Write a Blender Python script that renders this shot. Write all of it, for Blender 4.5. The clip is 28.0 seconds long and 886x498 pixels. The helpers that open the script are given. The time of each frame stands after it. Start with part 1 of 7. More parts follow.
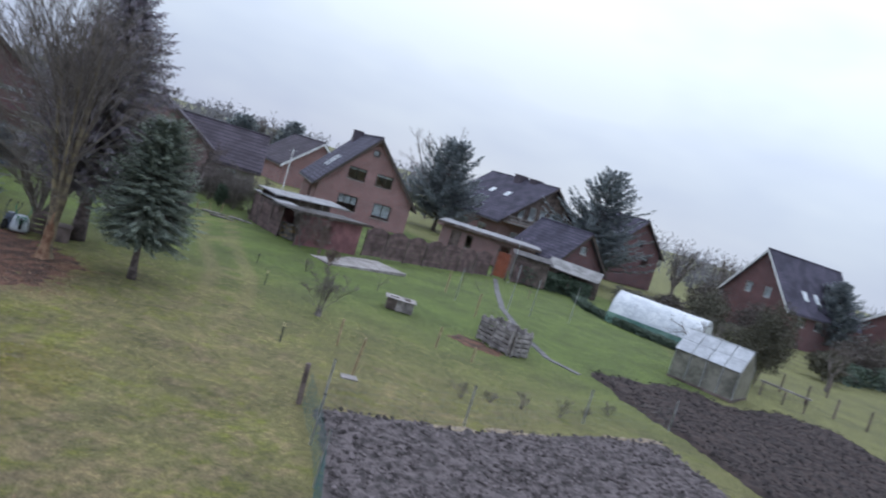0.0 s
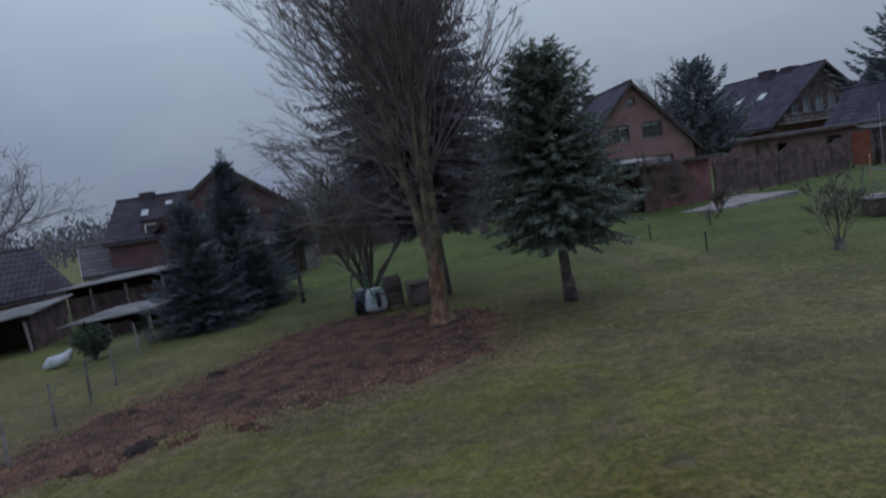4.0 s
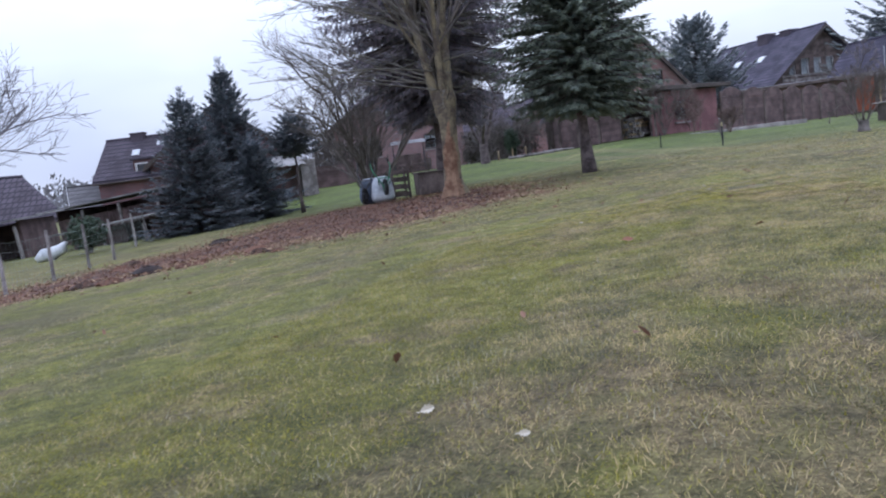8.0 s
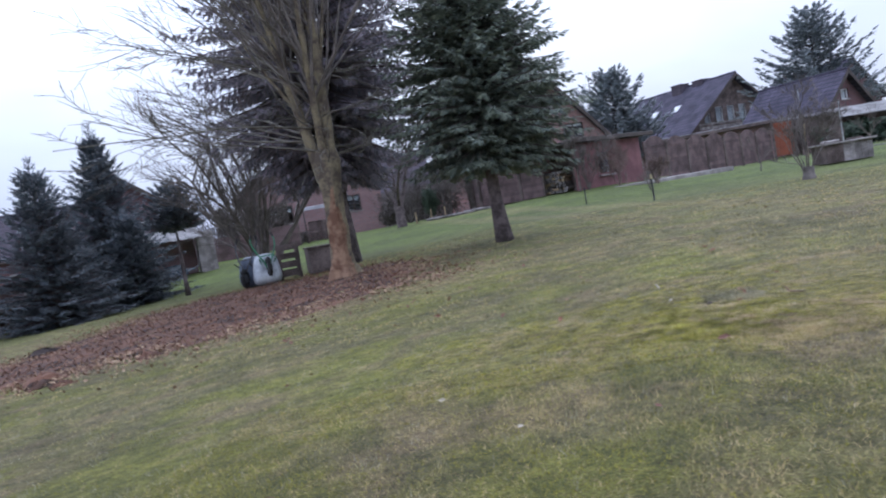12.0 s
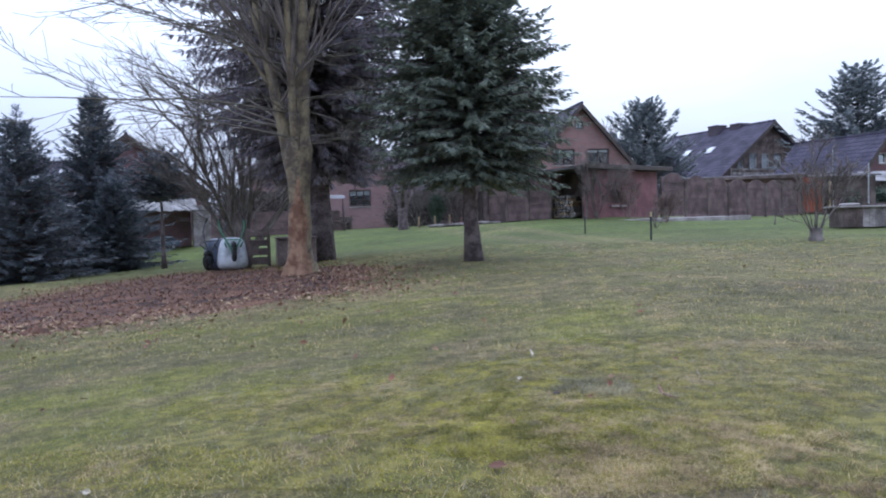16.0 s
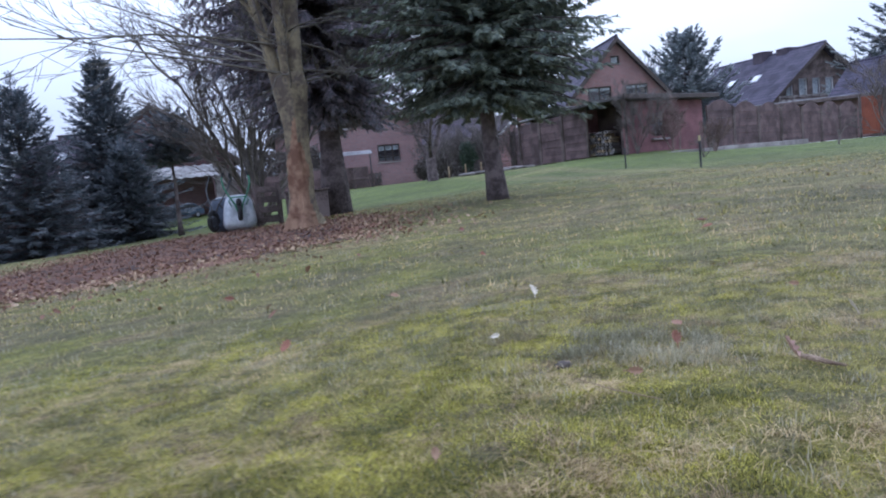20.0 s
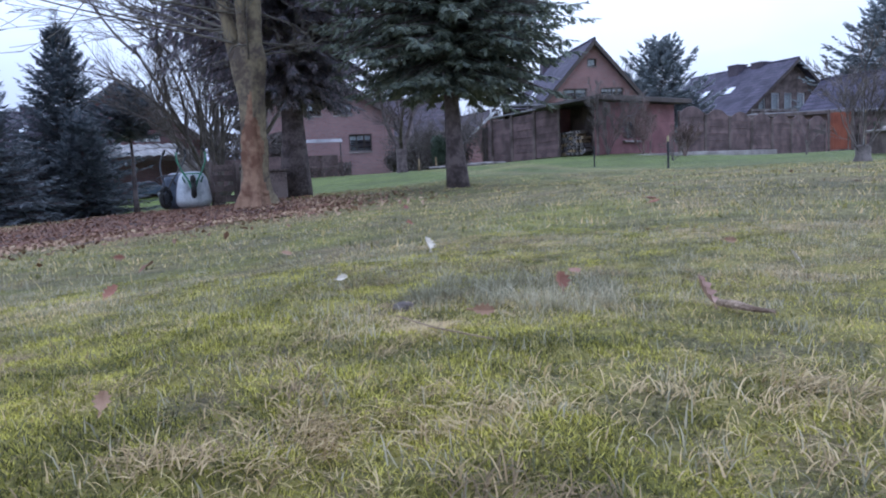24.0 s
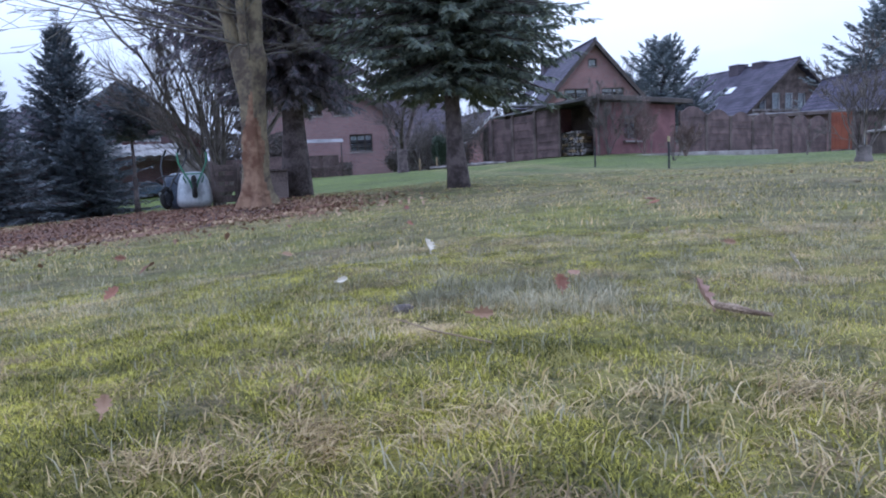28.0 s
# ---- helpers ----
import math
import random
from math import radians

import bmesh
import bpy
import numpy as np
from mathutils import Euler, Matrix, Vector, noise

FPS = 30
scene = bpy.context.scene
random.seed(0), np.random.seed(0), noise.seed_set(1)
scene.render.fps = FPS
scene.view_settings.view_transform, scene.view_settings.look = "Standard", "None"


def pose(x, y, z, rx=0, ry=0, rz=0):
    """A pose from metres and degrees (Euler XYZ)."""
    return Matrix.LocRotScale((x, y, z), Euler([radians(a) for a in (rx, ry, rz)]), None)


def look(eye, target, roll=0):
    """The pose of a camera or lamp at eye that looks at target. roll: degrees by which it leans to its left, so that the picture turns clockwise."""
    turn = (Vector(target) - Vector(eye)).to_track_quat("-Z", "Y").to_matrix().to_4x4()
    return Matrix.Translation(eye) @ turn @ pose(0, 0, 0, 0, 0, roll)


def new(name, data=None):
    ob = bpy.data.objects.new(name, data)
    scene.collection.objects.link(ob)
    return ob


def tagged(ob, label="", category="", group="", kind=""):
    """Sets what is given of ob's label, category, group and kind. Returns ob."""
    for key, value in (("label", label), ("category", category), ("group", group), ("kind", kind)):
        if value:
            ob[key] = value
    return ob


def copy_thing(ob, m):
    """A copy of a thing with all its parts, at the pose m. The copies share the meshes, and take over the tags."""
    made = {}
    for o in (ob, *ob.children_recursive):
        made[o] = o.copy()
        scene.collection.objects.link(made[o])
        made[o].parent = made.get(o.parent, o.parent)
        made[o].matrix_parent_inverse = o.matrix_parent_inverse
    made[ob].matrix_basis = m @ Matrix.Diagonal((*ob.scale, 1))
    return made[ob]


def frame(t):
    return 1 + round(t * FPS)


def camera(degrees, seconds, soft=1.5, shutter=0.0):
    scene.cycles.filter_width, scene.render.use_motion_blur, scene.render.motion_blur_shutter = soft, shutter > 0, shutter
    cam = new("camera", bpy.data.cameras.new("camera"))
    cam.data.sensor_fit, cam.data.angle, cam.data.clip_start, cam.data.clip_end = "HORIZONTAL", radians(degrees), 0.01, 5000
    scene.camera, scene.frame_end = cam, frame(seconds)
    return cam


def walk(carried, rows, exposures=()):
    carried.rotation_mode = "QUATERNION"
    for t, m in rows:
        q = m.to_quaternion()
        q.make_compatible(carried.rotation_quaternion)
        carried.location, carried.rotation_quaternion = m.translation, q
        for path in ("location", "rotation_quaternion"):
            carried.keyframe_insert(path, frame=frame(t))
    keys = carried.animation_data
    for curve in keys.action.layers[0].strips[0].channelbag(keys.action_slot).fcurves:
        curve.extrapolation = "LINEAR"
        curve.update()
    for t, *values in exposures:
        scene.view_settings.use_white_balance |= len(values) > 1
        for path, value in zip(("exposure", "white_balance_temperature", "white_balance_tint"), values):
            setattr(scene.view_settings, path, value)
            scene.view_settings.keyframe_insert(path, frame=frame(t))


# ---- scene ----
cam = camera(62.8, 28.0, 2.0, 0.2)
PATH = [
    (0, (2.924, 0.494, 6.213), (2.689, 2.472, 6.031), 17.3),
    (0.5, (1.507, 3.516, 5.539), (0.977, 5.437, 5.372), 14.6),
    (1, (-0.1, 5.758, 4.856), (-0.674, 7.671, 4.759), 8.6),
    (1.5, (-1.754, 7.336, 4.26), (-2.388, 9.233, 4.226), -1.8),
    (2, (-3.085, 8.12, 3.958), (-3.734, 10.007, 4.098), -6.3),
    (2.5, (-4.113, 8.004, 3.786), (-4.787, 9.867, 4.063), -10.7),
    (3, (-4.943, 7.592, 3.562), (-5.622, 9.446, 3.879), -14.5),
    (3.5, (-5.656, 7.448, 3.177), (-6.377, 9.306, 3.335), -13.3),
    (4, (-6.15, 7.62, 2.83), (-6.899, 9.466, 2.655), -8.5),
    (4.5, (-6.514, 7.382, 2.114), (-7.25, 9.203, 1.736), -5.3),
    (6.5, (-6.718, 7.122, 0.665), (-7.492, 8.953, 0.44), -6.2),
    (7, (-6.729, 7.252, 0.352), (-7.467, 9.093, 0.097), -1.9),
    (7.5, (-6.789, 7.302, 0.278), (-7.518, 9.144, 0.006), -3.0),
    (8, (-7.09, 7.578, 0.458), (-7.813, 9.429, 0.227), -7.3),
    (8.5, (-7.074, 8.029, 0.396), (-7.653, 9.928, 0.153), -9.6),
    (9, (-7.125, 8.696, 0.547), (-7.64, 10.616, 0.325), -7.7),
    (9.5, (-7.172, 9.188, 0.683), (-7.697, 11.113, 0.547), -7.0),
    (10, (-7.324, 9.63, 0.742), (-7.858, 11.555, 0.645), -6.8),
    (10.5, (-7.458, 9.962, 0.676), (-7.998, 11.885, 0.583), -6.4),
    (11, (-7.494, 10.18, 0.562), (-8.049, 12.099, 0.464), -7.0),
    (11.5, (-7.411, 10.355, 0.64), (-7.996, 12.266, 0.572), -11.4),
    (12, (-7.257, 10.548, 0.603), (-7.794, 12.472, 0.5), -9.8),
    (12.5, (-7.072, 10.573, 0.545), (-7.578, 12.502, 0.393), -2.7),
    (14.5, (-6.931, 10.432, 0.766), (-7.508, 12.33, 0.511), -10.1),
    (15, (-6.767, 10.892, 0.607), (-7.348, 12.789, 0.352), -7.9),
    (15.5, (-6.602, 11.34, 0.618), (-7.185, 13.249, 0.499), -1.6),
    (16, (-6.598, 11.677, 0.58), (-7.188, 13.587, 0.5), -1.7),
    (16.5, (-6.672, 11.745, 0.596), (-7.303, 13.643, 0.569), -6.9),
    (17, (-6.76, 11.693, 0.487), (-7.393, 13.579, 0.284), -6.4),
    (17.5, (-6.854, 11.767, 0.472), (-7.509, 13.646, 0.273), -7.1),
    (18, (-6.939, 11.885, 0.394), (-7.621, 13.751, 0.171), -10.4),
    (18.5, (-6.922, 12.018, 0.482), (-7.598, 13.89, 0.282), -7.9),
    (19, (-6.875, 12.262, 0.443), (-7.567, 14.13, 0.26), -7.7),
    (19.5, (-6.806, 12.738, 0.346), (-7.508, 14.6, 0.144), -6.8),
    (20, (-6.739, 13.136, 0.265), (-7.443, 14.998, 0.073), -5.6),
    (20.5, (-6.745, 13.614, 0.061), (-7.443, 15.476, -0.147), -5.9),
    (21, (-6.654, 13.47, 0.081), (-7.327, 15.333, -0.197), -4.8),
    (21.5, (-6.659, 13.526, 0.093), (-7.283, 15.412, -0.136), -2.5),
    (23.5, (-6.658, 13.513, 0.085), (-7.288, 15.4, -0.123), -2.6),
    (24, (-6.657, 13.511, 0.089), (-7.287, 15.398, -0.117), -2.6),
    (24.5, (-6.661, 13.517, 0.092), (-7.291, 15.404, -0.118), -2.5),
    (25, (-6.661, 13.525, 0.086), (-7.293, 15.411, -0.122), -2.4),
    (25.5, (-6.662, 13.525, 0.089), (-7.292, 15.411, -0.122), -2.3),
    (26, (-6.652, 13.504, 0.096), (-7.285, 15.39, -0.111), -2.5),
    (26.5, (-6.661, 13.512, 0.095), (-7.292, 15.399, -0.112), -2.5),
    (27, (-6.659, 13.51, 0.094), (-7.291, 15.397, -0.11), -2.6),
    (27.5, (-6.66, 13.51, 0.097), (-7.291, 15.397, -0.11), -2.5),
    (28, (-6.654, 13.508, 0.093), (-7.286, 15.394, -0.113), -2.6),
]
EXPOSURES = [
    (0.0, 0.02, 5880, 9), (1.0, -0.1, 5850, 9), (2.0, -0.3, 5780, 9), (3.0, -0.8, 5850, 10), (3.5, -1.0, 5750, 10), (4.0, -1.22, 5600, 10), (4.5, -0.6, 5900, 12),
    (6.5, 0.26, 5780, 15), (10.0, 0.26, 5700, 16), (15.0, 0.30, 5580, 15), (20.0, 0.35, 5390, 16), (24.0, 0.35, 5230, 16), (28.0, 0.35, 5190, 16),
]
walk(cam, [(t, look(eye, target, roll)) for t, eye, target, roll in PATH], EXPOSURES)

# ---- light ----
world = bpy.data.worlds.new("overcast_sky")
scene.world = world
world.use_nodes = True
wn, wl = world.node_tree.nodes, world.node_tree.links
wn.clear()
w_out = wn.new("ShaderNodeOutputWorld")
w_bg = wn.new("ShaderNodeBackground")
w_sky = wn.new("ShaderNodeTexSky")
w_sky.sky_type, w_sky.sun_disc = "NISHITA", False
w_sky.sun_elevation, w_sky.sun_rotation = radians(34), radians(-8)
w_tc = wn.new("ShaderNodeTexCoord")
w_map = wn.new("ShaderNodeMapping")
w_map.inputs["Scale"].default_value = (1.0, 1.0, 2.6)
w_noise = wn.new("ShaderNodeTexNoise")
w_noise.inputs["Scale"].default_value, w_noise.inputs["Detail"].default_value = 1.7, 4.0
w_ramp = wn.new("ShaderNodeValToRGB")
w_ramp.color_ramp.elements[0].position, w_ramp.color_ramp.elements[0].color = 0.36, (0.62, 0.68, 0.86, 1)
w_ramp.color_ramp.elements[1].position, w_ramp.color_ramp.elements[1].color = 0.62, (0.88, 0.93, 1.0, 1)
w_dim = wn.new("ShaderNodeMix")
w_dim.data_type, w_dim.blend_type = "RGBA", "MULTIPLY"
w_dim.inputs[0].default_value, w_dim.inputs[7].default_value = 1.0, (0.08, 0.08, 0.08, 1)
w_mix = wn.new("ShaderNodeMix")
w_mix.data_type = "RGBA"
w_mix.inputs[0].default_value = 0.9
w_bg.inputs["Strength"].default_value = 0.95
# an overcast dome is brighter overhead than near the horizon
w_sep = wn.new("ShaderNodeSeparateXYZ")
w_high = wn.new("ShaderNodeMapRange")
w_high.interpolation_type = "SMOOTHSTEP"
w_high.inputs["From Min"].default_value, w_high.inputs["From Max"].default_value = 0.02, 0.5
w_high.inputs["To Min"].default_value, w_high.inputs["To Max"].default_value = 0.85, 1.7
w_dome = wn.new("ShaderNodeMix")
w_dome.data_type, w_dome.blend_type, w_dome.clamp_result = "RGBA", "MULTIPLY", False
w_dome.inputs[0].default_value = 1.0
wl.new(w_tc.outputs["Generated"], w_sep.inputs[0])
wl.new(w_sep.outputs["Z"], w_high.inputs["Value"])
wl.new(w_mix.outputs[2], w_dome.inputs[6])
wl.new(w_high.outputs["Result"], w_dome.inputs[7])
wl.new(w_tc.outputs["Generated"], w_map.inputs["Vector"])
wl.new(w_map.outputs["Vector"], w_noise.inputs["Vector"])
wl.new(w_noise.outputs["Fac"], w_ramp.inputs["Fac"])
wl.new(w_sky.outputs["Color"], w_dim.inputs[6])
wl.new(w_dim.outputs[2], w_mix.inputs[6])
wl.new(w_ramp.outputs["Color"], w_mix.inputs[7])
wl.new(w_dome.outputs[2], w_bg.inputs["Color"])
wl.new(w_bg.outputs["Background"], w_out.inputs["Surface"])

sun = new("sun", bpy.data.lights.new("sun", "SUN"))
sun.data.energy, sun.data.angle, sun.data.color = 0.6, radians(60), (1.0, 0.97, 0.93)
sun.matrix_world = look((0, 0, 30), (-2.0, -14, 5))

# ---- materials ----


def mat(name, a, b, scale=3.0, rough=0.85, bump=0.2, fine=40.0, metal=0.0, spread=0.12, obj=False, rnd=0.0):
    """Two colours mixed by noise at two scales, with fine relief."""
    m = bpy.data.materials.new(name)
    m.use_nodes = True
    n, l = m.node_tree.nodes, m.node_tree.links
    bsdf = n["Principled BSDF"]
    bsdf.inputs["Roughness"].default_value, bsdf.inputs["Metallic"].default_value = rough, metal
    if obj:
        co = n.new("ShaderNodeTexCoord").outputs["Object"]
    else:
        co = n.new("ShaderNodeNewGeometry").outputs["Position"]
    big, small = n.new("ShaderNodeTexNoise"), n.new("ShaderNodeTexNoise")
    big.inputs["Scale"].default_value, big.inputs["Detail"].default_value = scale, 5.0
    small.inputs["Scale"].default_value, small.inputs["Detail"].default_value = fine, 3.0
    l.new(co, big.inputs["Vector"]), l.new(co, small.inputs["Vector"])
    add = n.new("ShaderNodeMath")
    add.operation = "MULTIPLY_ADD"
    l.new(small.outputs["Fac"], add.inputs[0])
    add.inputs[1].default_value = 0.5
    l.new(big.outputs["Fac"], add.inputs[2])
    ramp = n.new("ShaderNodeValToRGB")
    ramp.color_ramp.elements[0].position, ramp.color_ramp.elements[0].color = 0.75 - spread, (*a, 1)
    ramp.color_ramp.elements[1].position, ramp.color_ramp.elements[1].color = 0.75 + spread, (*b, 1)
    l.new(add.outputs[0], ramp.inputs["Fac"])
    out = ramp.outputs["Color"]
    if rnd:
        info, hsv, rng = n.new("ShaderNodeObjectInfo"), n.new("ShaderNodeHueSaturation"), n.new("ShaderNodeMapRange")
        rng.inputs["To Min"].default_value, rng.inputs["To Max"].default_value = 1 - rnd, 1 + rnd
        l.new(info.outputs["Random"], rng.inputs["Value"])
        l.new(rng.outputs["Result"], hsv.inputs["Value"])
        l.new(out, hsv.inputs["Color"])
        out = hsv.outputs["Color"]
    l.new(out, bsdf.inputs["Base Color"])
    if bump:
        bp = n.new("ShaderNodeBump")
        bp.inputs["Strength"].default_value, bp.inputs["Distance"].default_value = bump, 0.02
        l.new(small.outputs["Fac"], bp.inputs["Height"])
        l.new(bp.outputs["Normal"], bsdf.inputs["Normal"])
    return m


def masonry(name, a, b, mortar, bw, bh, gap, rough=0.9, bump=0.5):
    """Courses in the plane of an upright wall or a roof slope, in the object's own axes."""
    m = mat(name, a, b, 0.8, rough, 0.0, 9.0, obj=True)
    n, l = m.node_tree.nodes, m.node_tree.links
    bsdf, ramp = n["Principled BSDF"], n["Color Ramp"]
    tc, sep, add, comb = n.new("ShaderNodeTexCoord"), n.new("ShaderNodeSeparateXYZ"), n.new("ShaderNodeMath"), n.new("ShaderNodeCombineXYZ")
    l.new(tc.outputs["Object"], sep.inputs[0])
    l.new(sep.outputs["X"], add.inputs[0]), l.new(sep.outputs["Y"], add.inputs[1])
    l.new(add.outputs[0], comb.inputs["X"]), l.new(sep.outputs["Z"], comb.inputs["Y"])
    br = n.new("ShaderNodeTexBrick")
    br.inputs["Scale"].default_value, br.inputs["Mortar Size"].default_value = 1.0, gap
    br.inputs["Brick Width"].default_value, br.inputs["Row Height"].default_value = bw, bh
    br.inputs["Mortar"].default_value = (*mortar, 1)
    l.new(comb.outputs[0], br.inputs["Vector"])
    dark = n.new("ShaderNodeMix")
    dark.data_type, dark.blend_type = "RGBA", "MULTIPLY"
    dark.inputs[0].default_value, dark.inputs[7].default_value = 1.0, (0.8, 0.78, 0.78, 1)
    l.new(ramp.outputs["Color"], br.inputs["Color1"])
    l.new(ramp.outputs["Color"], dark.inputs[6])
    l.new(dark.outputs[2], br.inputs["Color2"])
    l.new(br.outputs["Color"], bsdf.inputs["Base Color"])
    bp = n.new("ShaderNodeBump")
    bp.invert = True
    bp.inputs["Strength"].default_value, bp.inputs["Distance"].default_value = bump, 0.015
    l.new(br.outputs["Fac"], bp.inputs["Height"])
    l.new(bp.outputs["Normal"], bsdf.inputs["Normal"])
    return m


def island(name, cols, rough=0.8, noise_scale=0.0, trans=0.0, low=0.0, high=1.0):
    """A colour picked piece by piece from a ramp, shifted by a broad noise over the ground."""
    m = bpy.data.materials.new(name)
    m.use_nodes = True
    n, l = m.node_tree.nodes, m.node_tree.links
    bsdf = n["Principled BSDF"]
    bsdf.inputs["Roughness"].default_value = rough
    geo, ramp = n.new("ShaderNodeNewGeometry"), n.new("ShaderNodeValToRGB")
    fac = geo.outputs["Random Per Island"]
    if noise_scale:
        tex, ma = n.new("ShaderNodeTexNoise"), n.new("ShaderNodeMath")
        tex.inputs["Scale"].default_value, tex.inputs["Detail"].default_value = noise_scale, 3.0
        l.new(geo.outputs["Position"], tex.inputs["Vector"])
        rng = n.new("ShaderNodeMapRange")
        rng.inputs["From Min"].default_value, rng.inputs["From Max"].default_value = 0.3, 0.7
        rng.inputs["To Min"].default_value, rng.inputs["To Max"].default_value = -0.42, 0.42
        l.new(tex.outputs["Fac"], rng.inputs["Value"])
        ma.operation = "ADD"
        l.new(fac, ma.inputs[0]), l.new(rng.outputs["Result"], ma.inputs[1])
        fac = ma.outputs[0]
    els = ramp.color_ramp.elements
    while len(els) < len(cols):
        els.new(0.5)
    for k, c in enumerate(cols):
        els[k].position, els[k].color = low + (high - low) * k / (len(cols) - 1), (*c, 1)
    l.new(fac, ramp.inputs["Fac"])
    l.new(ramp.outputs["Color"], bsdf.inputs["Base Color"])
    if trans:
        thin, both = n.new("ShaderNodeBsdfTranslucent"), n.new("ShaderNodeMixShader")
        both.inputs[0].default_value = trans
        l.new(ramp.outputs["Color"], thin.inputs["Color"])
        l.new(bsdf.outputs[0], both.inputs[1]), l.new(thin.outputs[0], both.inputs[2])
        l.new(both.outputs[0], n["Material Output"].inputs["Surface"])
    return m


def glass(name, tint=(0.9, 0.95, 0.95), rough=0.02):
    m = bpy.data.materials.new(name)
    m.use_nodes = True
    b = m.node_tree.nodes["Principled BSDF"]
    b.inputs["Base Color"].default_value = (*tint, 1)
    b.inputs["Roughness"].default_value, b.inputs["Transmission Weight"].default_value, b.inputs["IOR"].default_value = rough, 1.0, 1.45
    return m


def lawn_material():
    m = bpy.data.materials.new("lawn")
    m.use_nodes = True
    n, l = m.node_tree.nodes, m.node_tree.links
    bsdf = n["Principled BSDF"]
    bsdf.inputs["Roughness"].default_value = 0.95
    pos = n.new("ShaderNodeNewGeometry").outputs["Position"]

    def noise_tex(scale, detail=4.0, rough=0.6):
        t = n.new("ShaderNodeTexNoise")
        t.inputs["Scale"].default_value, t.inputs["Detail"].default_value, t.inputs["Roughness"].default_value = scale, detail, rough
        l.new(pos, t.inputs["Vector"])
        return t.outputs["Fac"]

    def ramp(fac, a, b, ca, cb):
        r = n.new("ShaderNodeValToRGB")
        r.color_ramp.elements[0].position, r.color_ramp.elements[0].color = a, (*ca, 1)
        r.color_ramp.elements[1].position, r.color_ramp.elements[1].color = b, (*cb, 1)
        l.new(fac, r.inputs["Fac"])
        return r.outputs["Color"]

    def mix(fac, a, b):
        x = n.new("ShaderNodeMix")
        x.data_type = "RGBA"
        l.new(fac, x.inputs[0]), l.new(a, x.inputs[6]), l.new(b, x.inputs[7])
        return x.outputs[2]

    mid, fine, blade = noise_tex(1.1, 6.0, 0.7), noise_tex(14.0, 8.0, 0.9), noise_tex(60.0, 3.0, 0.7)
    green = ramp(fine, 0.40, 0.60, GRASS_DARK, GRASS_GREEN)
    moss = ramp(fine, 0.40, 0.60, MOSS_DARK, MOSS)
    straw = ramp(fine, 0.40, 0.60, STRAW_DARK, STRAW)

    def zone(attribute, amount):
        at, ad = n.new("ShaderNodeAttribute"), n.new("ShaderNodeMath")
        at.attribute_name = attribute
        ad.operation = "MULTIPLY_ADD"
        l.new(mid, ad.inputs[0])
        ad.inputs[1].default_value = amount
        l.new(at.outputs["Fac"], ad.inputs[2])
        return ad.outputs[0]

    c = mix(ramp(zone("moss", 0.6), 0.45, 1.3, (0, 0, 0), (1, 1, 1)), green, moss)
    c = mix(ramp(zone("straw", 0.7), 0.5, 1.35, (0, 0, 0), (0.9, 0.9, 0.9)), c, straw)
    sep = n.new("ShaderNodeSeparateXYZ")
    l.new(pos, sep.inputs[0])
    far = n.new("ShaderNodeMapRange")
    far.inputs["From Min"].default_value, far.inputs["From Max"].default_value = 20.0, 33.0
    l.new(sep.outputs["Y"], far.inputs["Value"])
    lush = ramp(fine, 0.36, 0.62, LUSH_DARK, LUSH)
    c = mix(far.outputs["Result"], c, lush)
    c = mix(ramp(zone("worn", 0.5), 0.45, 1.1, (0, 0, 0), (0.42, 0.42, 0.42)), c, straw)
    clump = n.new("ShaderNodeMix")
    clump.data_type, clump.blend_type = "RGBA", "MULTIPLY"
    clump.inputs[0].default_value = 1.0
    l.new(c, clump.inputs[6]), l.new(ramp(noise_tex(4.5, 6.0, 0.72), 0.34, 0.64, (0.66, 0.68, 0.64), (1.26, 1.24, 1.20)), clump.inputs[7])
    broad = n.new("ShaderNodeMix")
    broad.data_type, broad.blend_type, broad.clamp_result = "RGBA", "MULTIPLY", False
    broad.inputs[0].default_value = 1.0
    l.new(clump.outputs[2], broad.inputs[6]), l.new(ramp(noise_tex(0.45, 5.0, 0.62), 0.36, 0.64, (0.80, 0.78, 0.84), (1.2, 1.2, 1.12)), broad.inputs[7])
    # dark thatch plus the self-shading of its gaps, put into the colour by fine noise
    thatch_shade = n.new("ShaderNodeMix")
    thatch_shade.data_type, thatch_shade.blend_type, thatch_shade.clamp_result = "RGBA", "MULTIPLY", False
    thatch_shade.inputs[0].default_value = 1.0
    l.new(broad.outputs[2], thatch_shade.inputs[6]), l.new(ramp(noise_tex(95.0, 3.0, 0.7), 0.36, 0.6, (0.58, 0.55, 0.52), (1.25, 1.25, 1.25)), thatch_shade.inputs[7])
    c = thatch_shade.outputs[2]
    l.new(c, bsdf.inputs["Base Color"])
    bp = n.new("ShaderNodeBump")
    bp.inputs["Strength"].default_value, bp.inputs["Distance"].default_value = 0.9, 0.03
    ad = n.new("ShaderNodeMath")
    l.new(blade, ad.inputs[0]), l.new(fine, ad.inputs[1])
    l.new(ad.outputs[0], bp.inputs["Height"])
    l.new(bp.outputs["Normal"], bsdf.inputs["Normal"])
    return m


GRASS_DARK, GRASS_GREEN = (0.098, 0.090, 0.034), (0.255, 0.230, 0.096)
MOSS_DARK, MOSS = (0.098, 0.103, 0.022), (0.255, 0.254, 0.056)
STRAW_DARK, STRAW = (0.118, 0.092, 0.046), (0.355, 0.284, 0.150)
LUSH_DARK, LUSH = (0.070, 0.100, 0.020), (0.132, 0.172, 0.038)

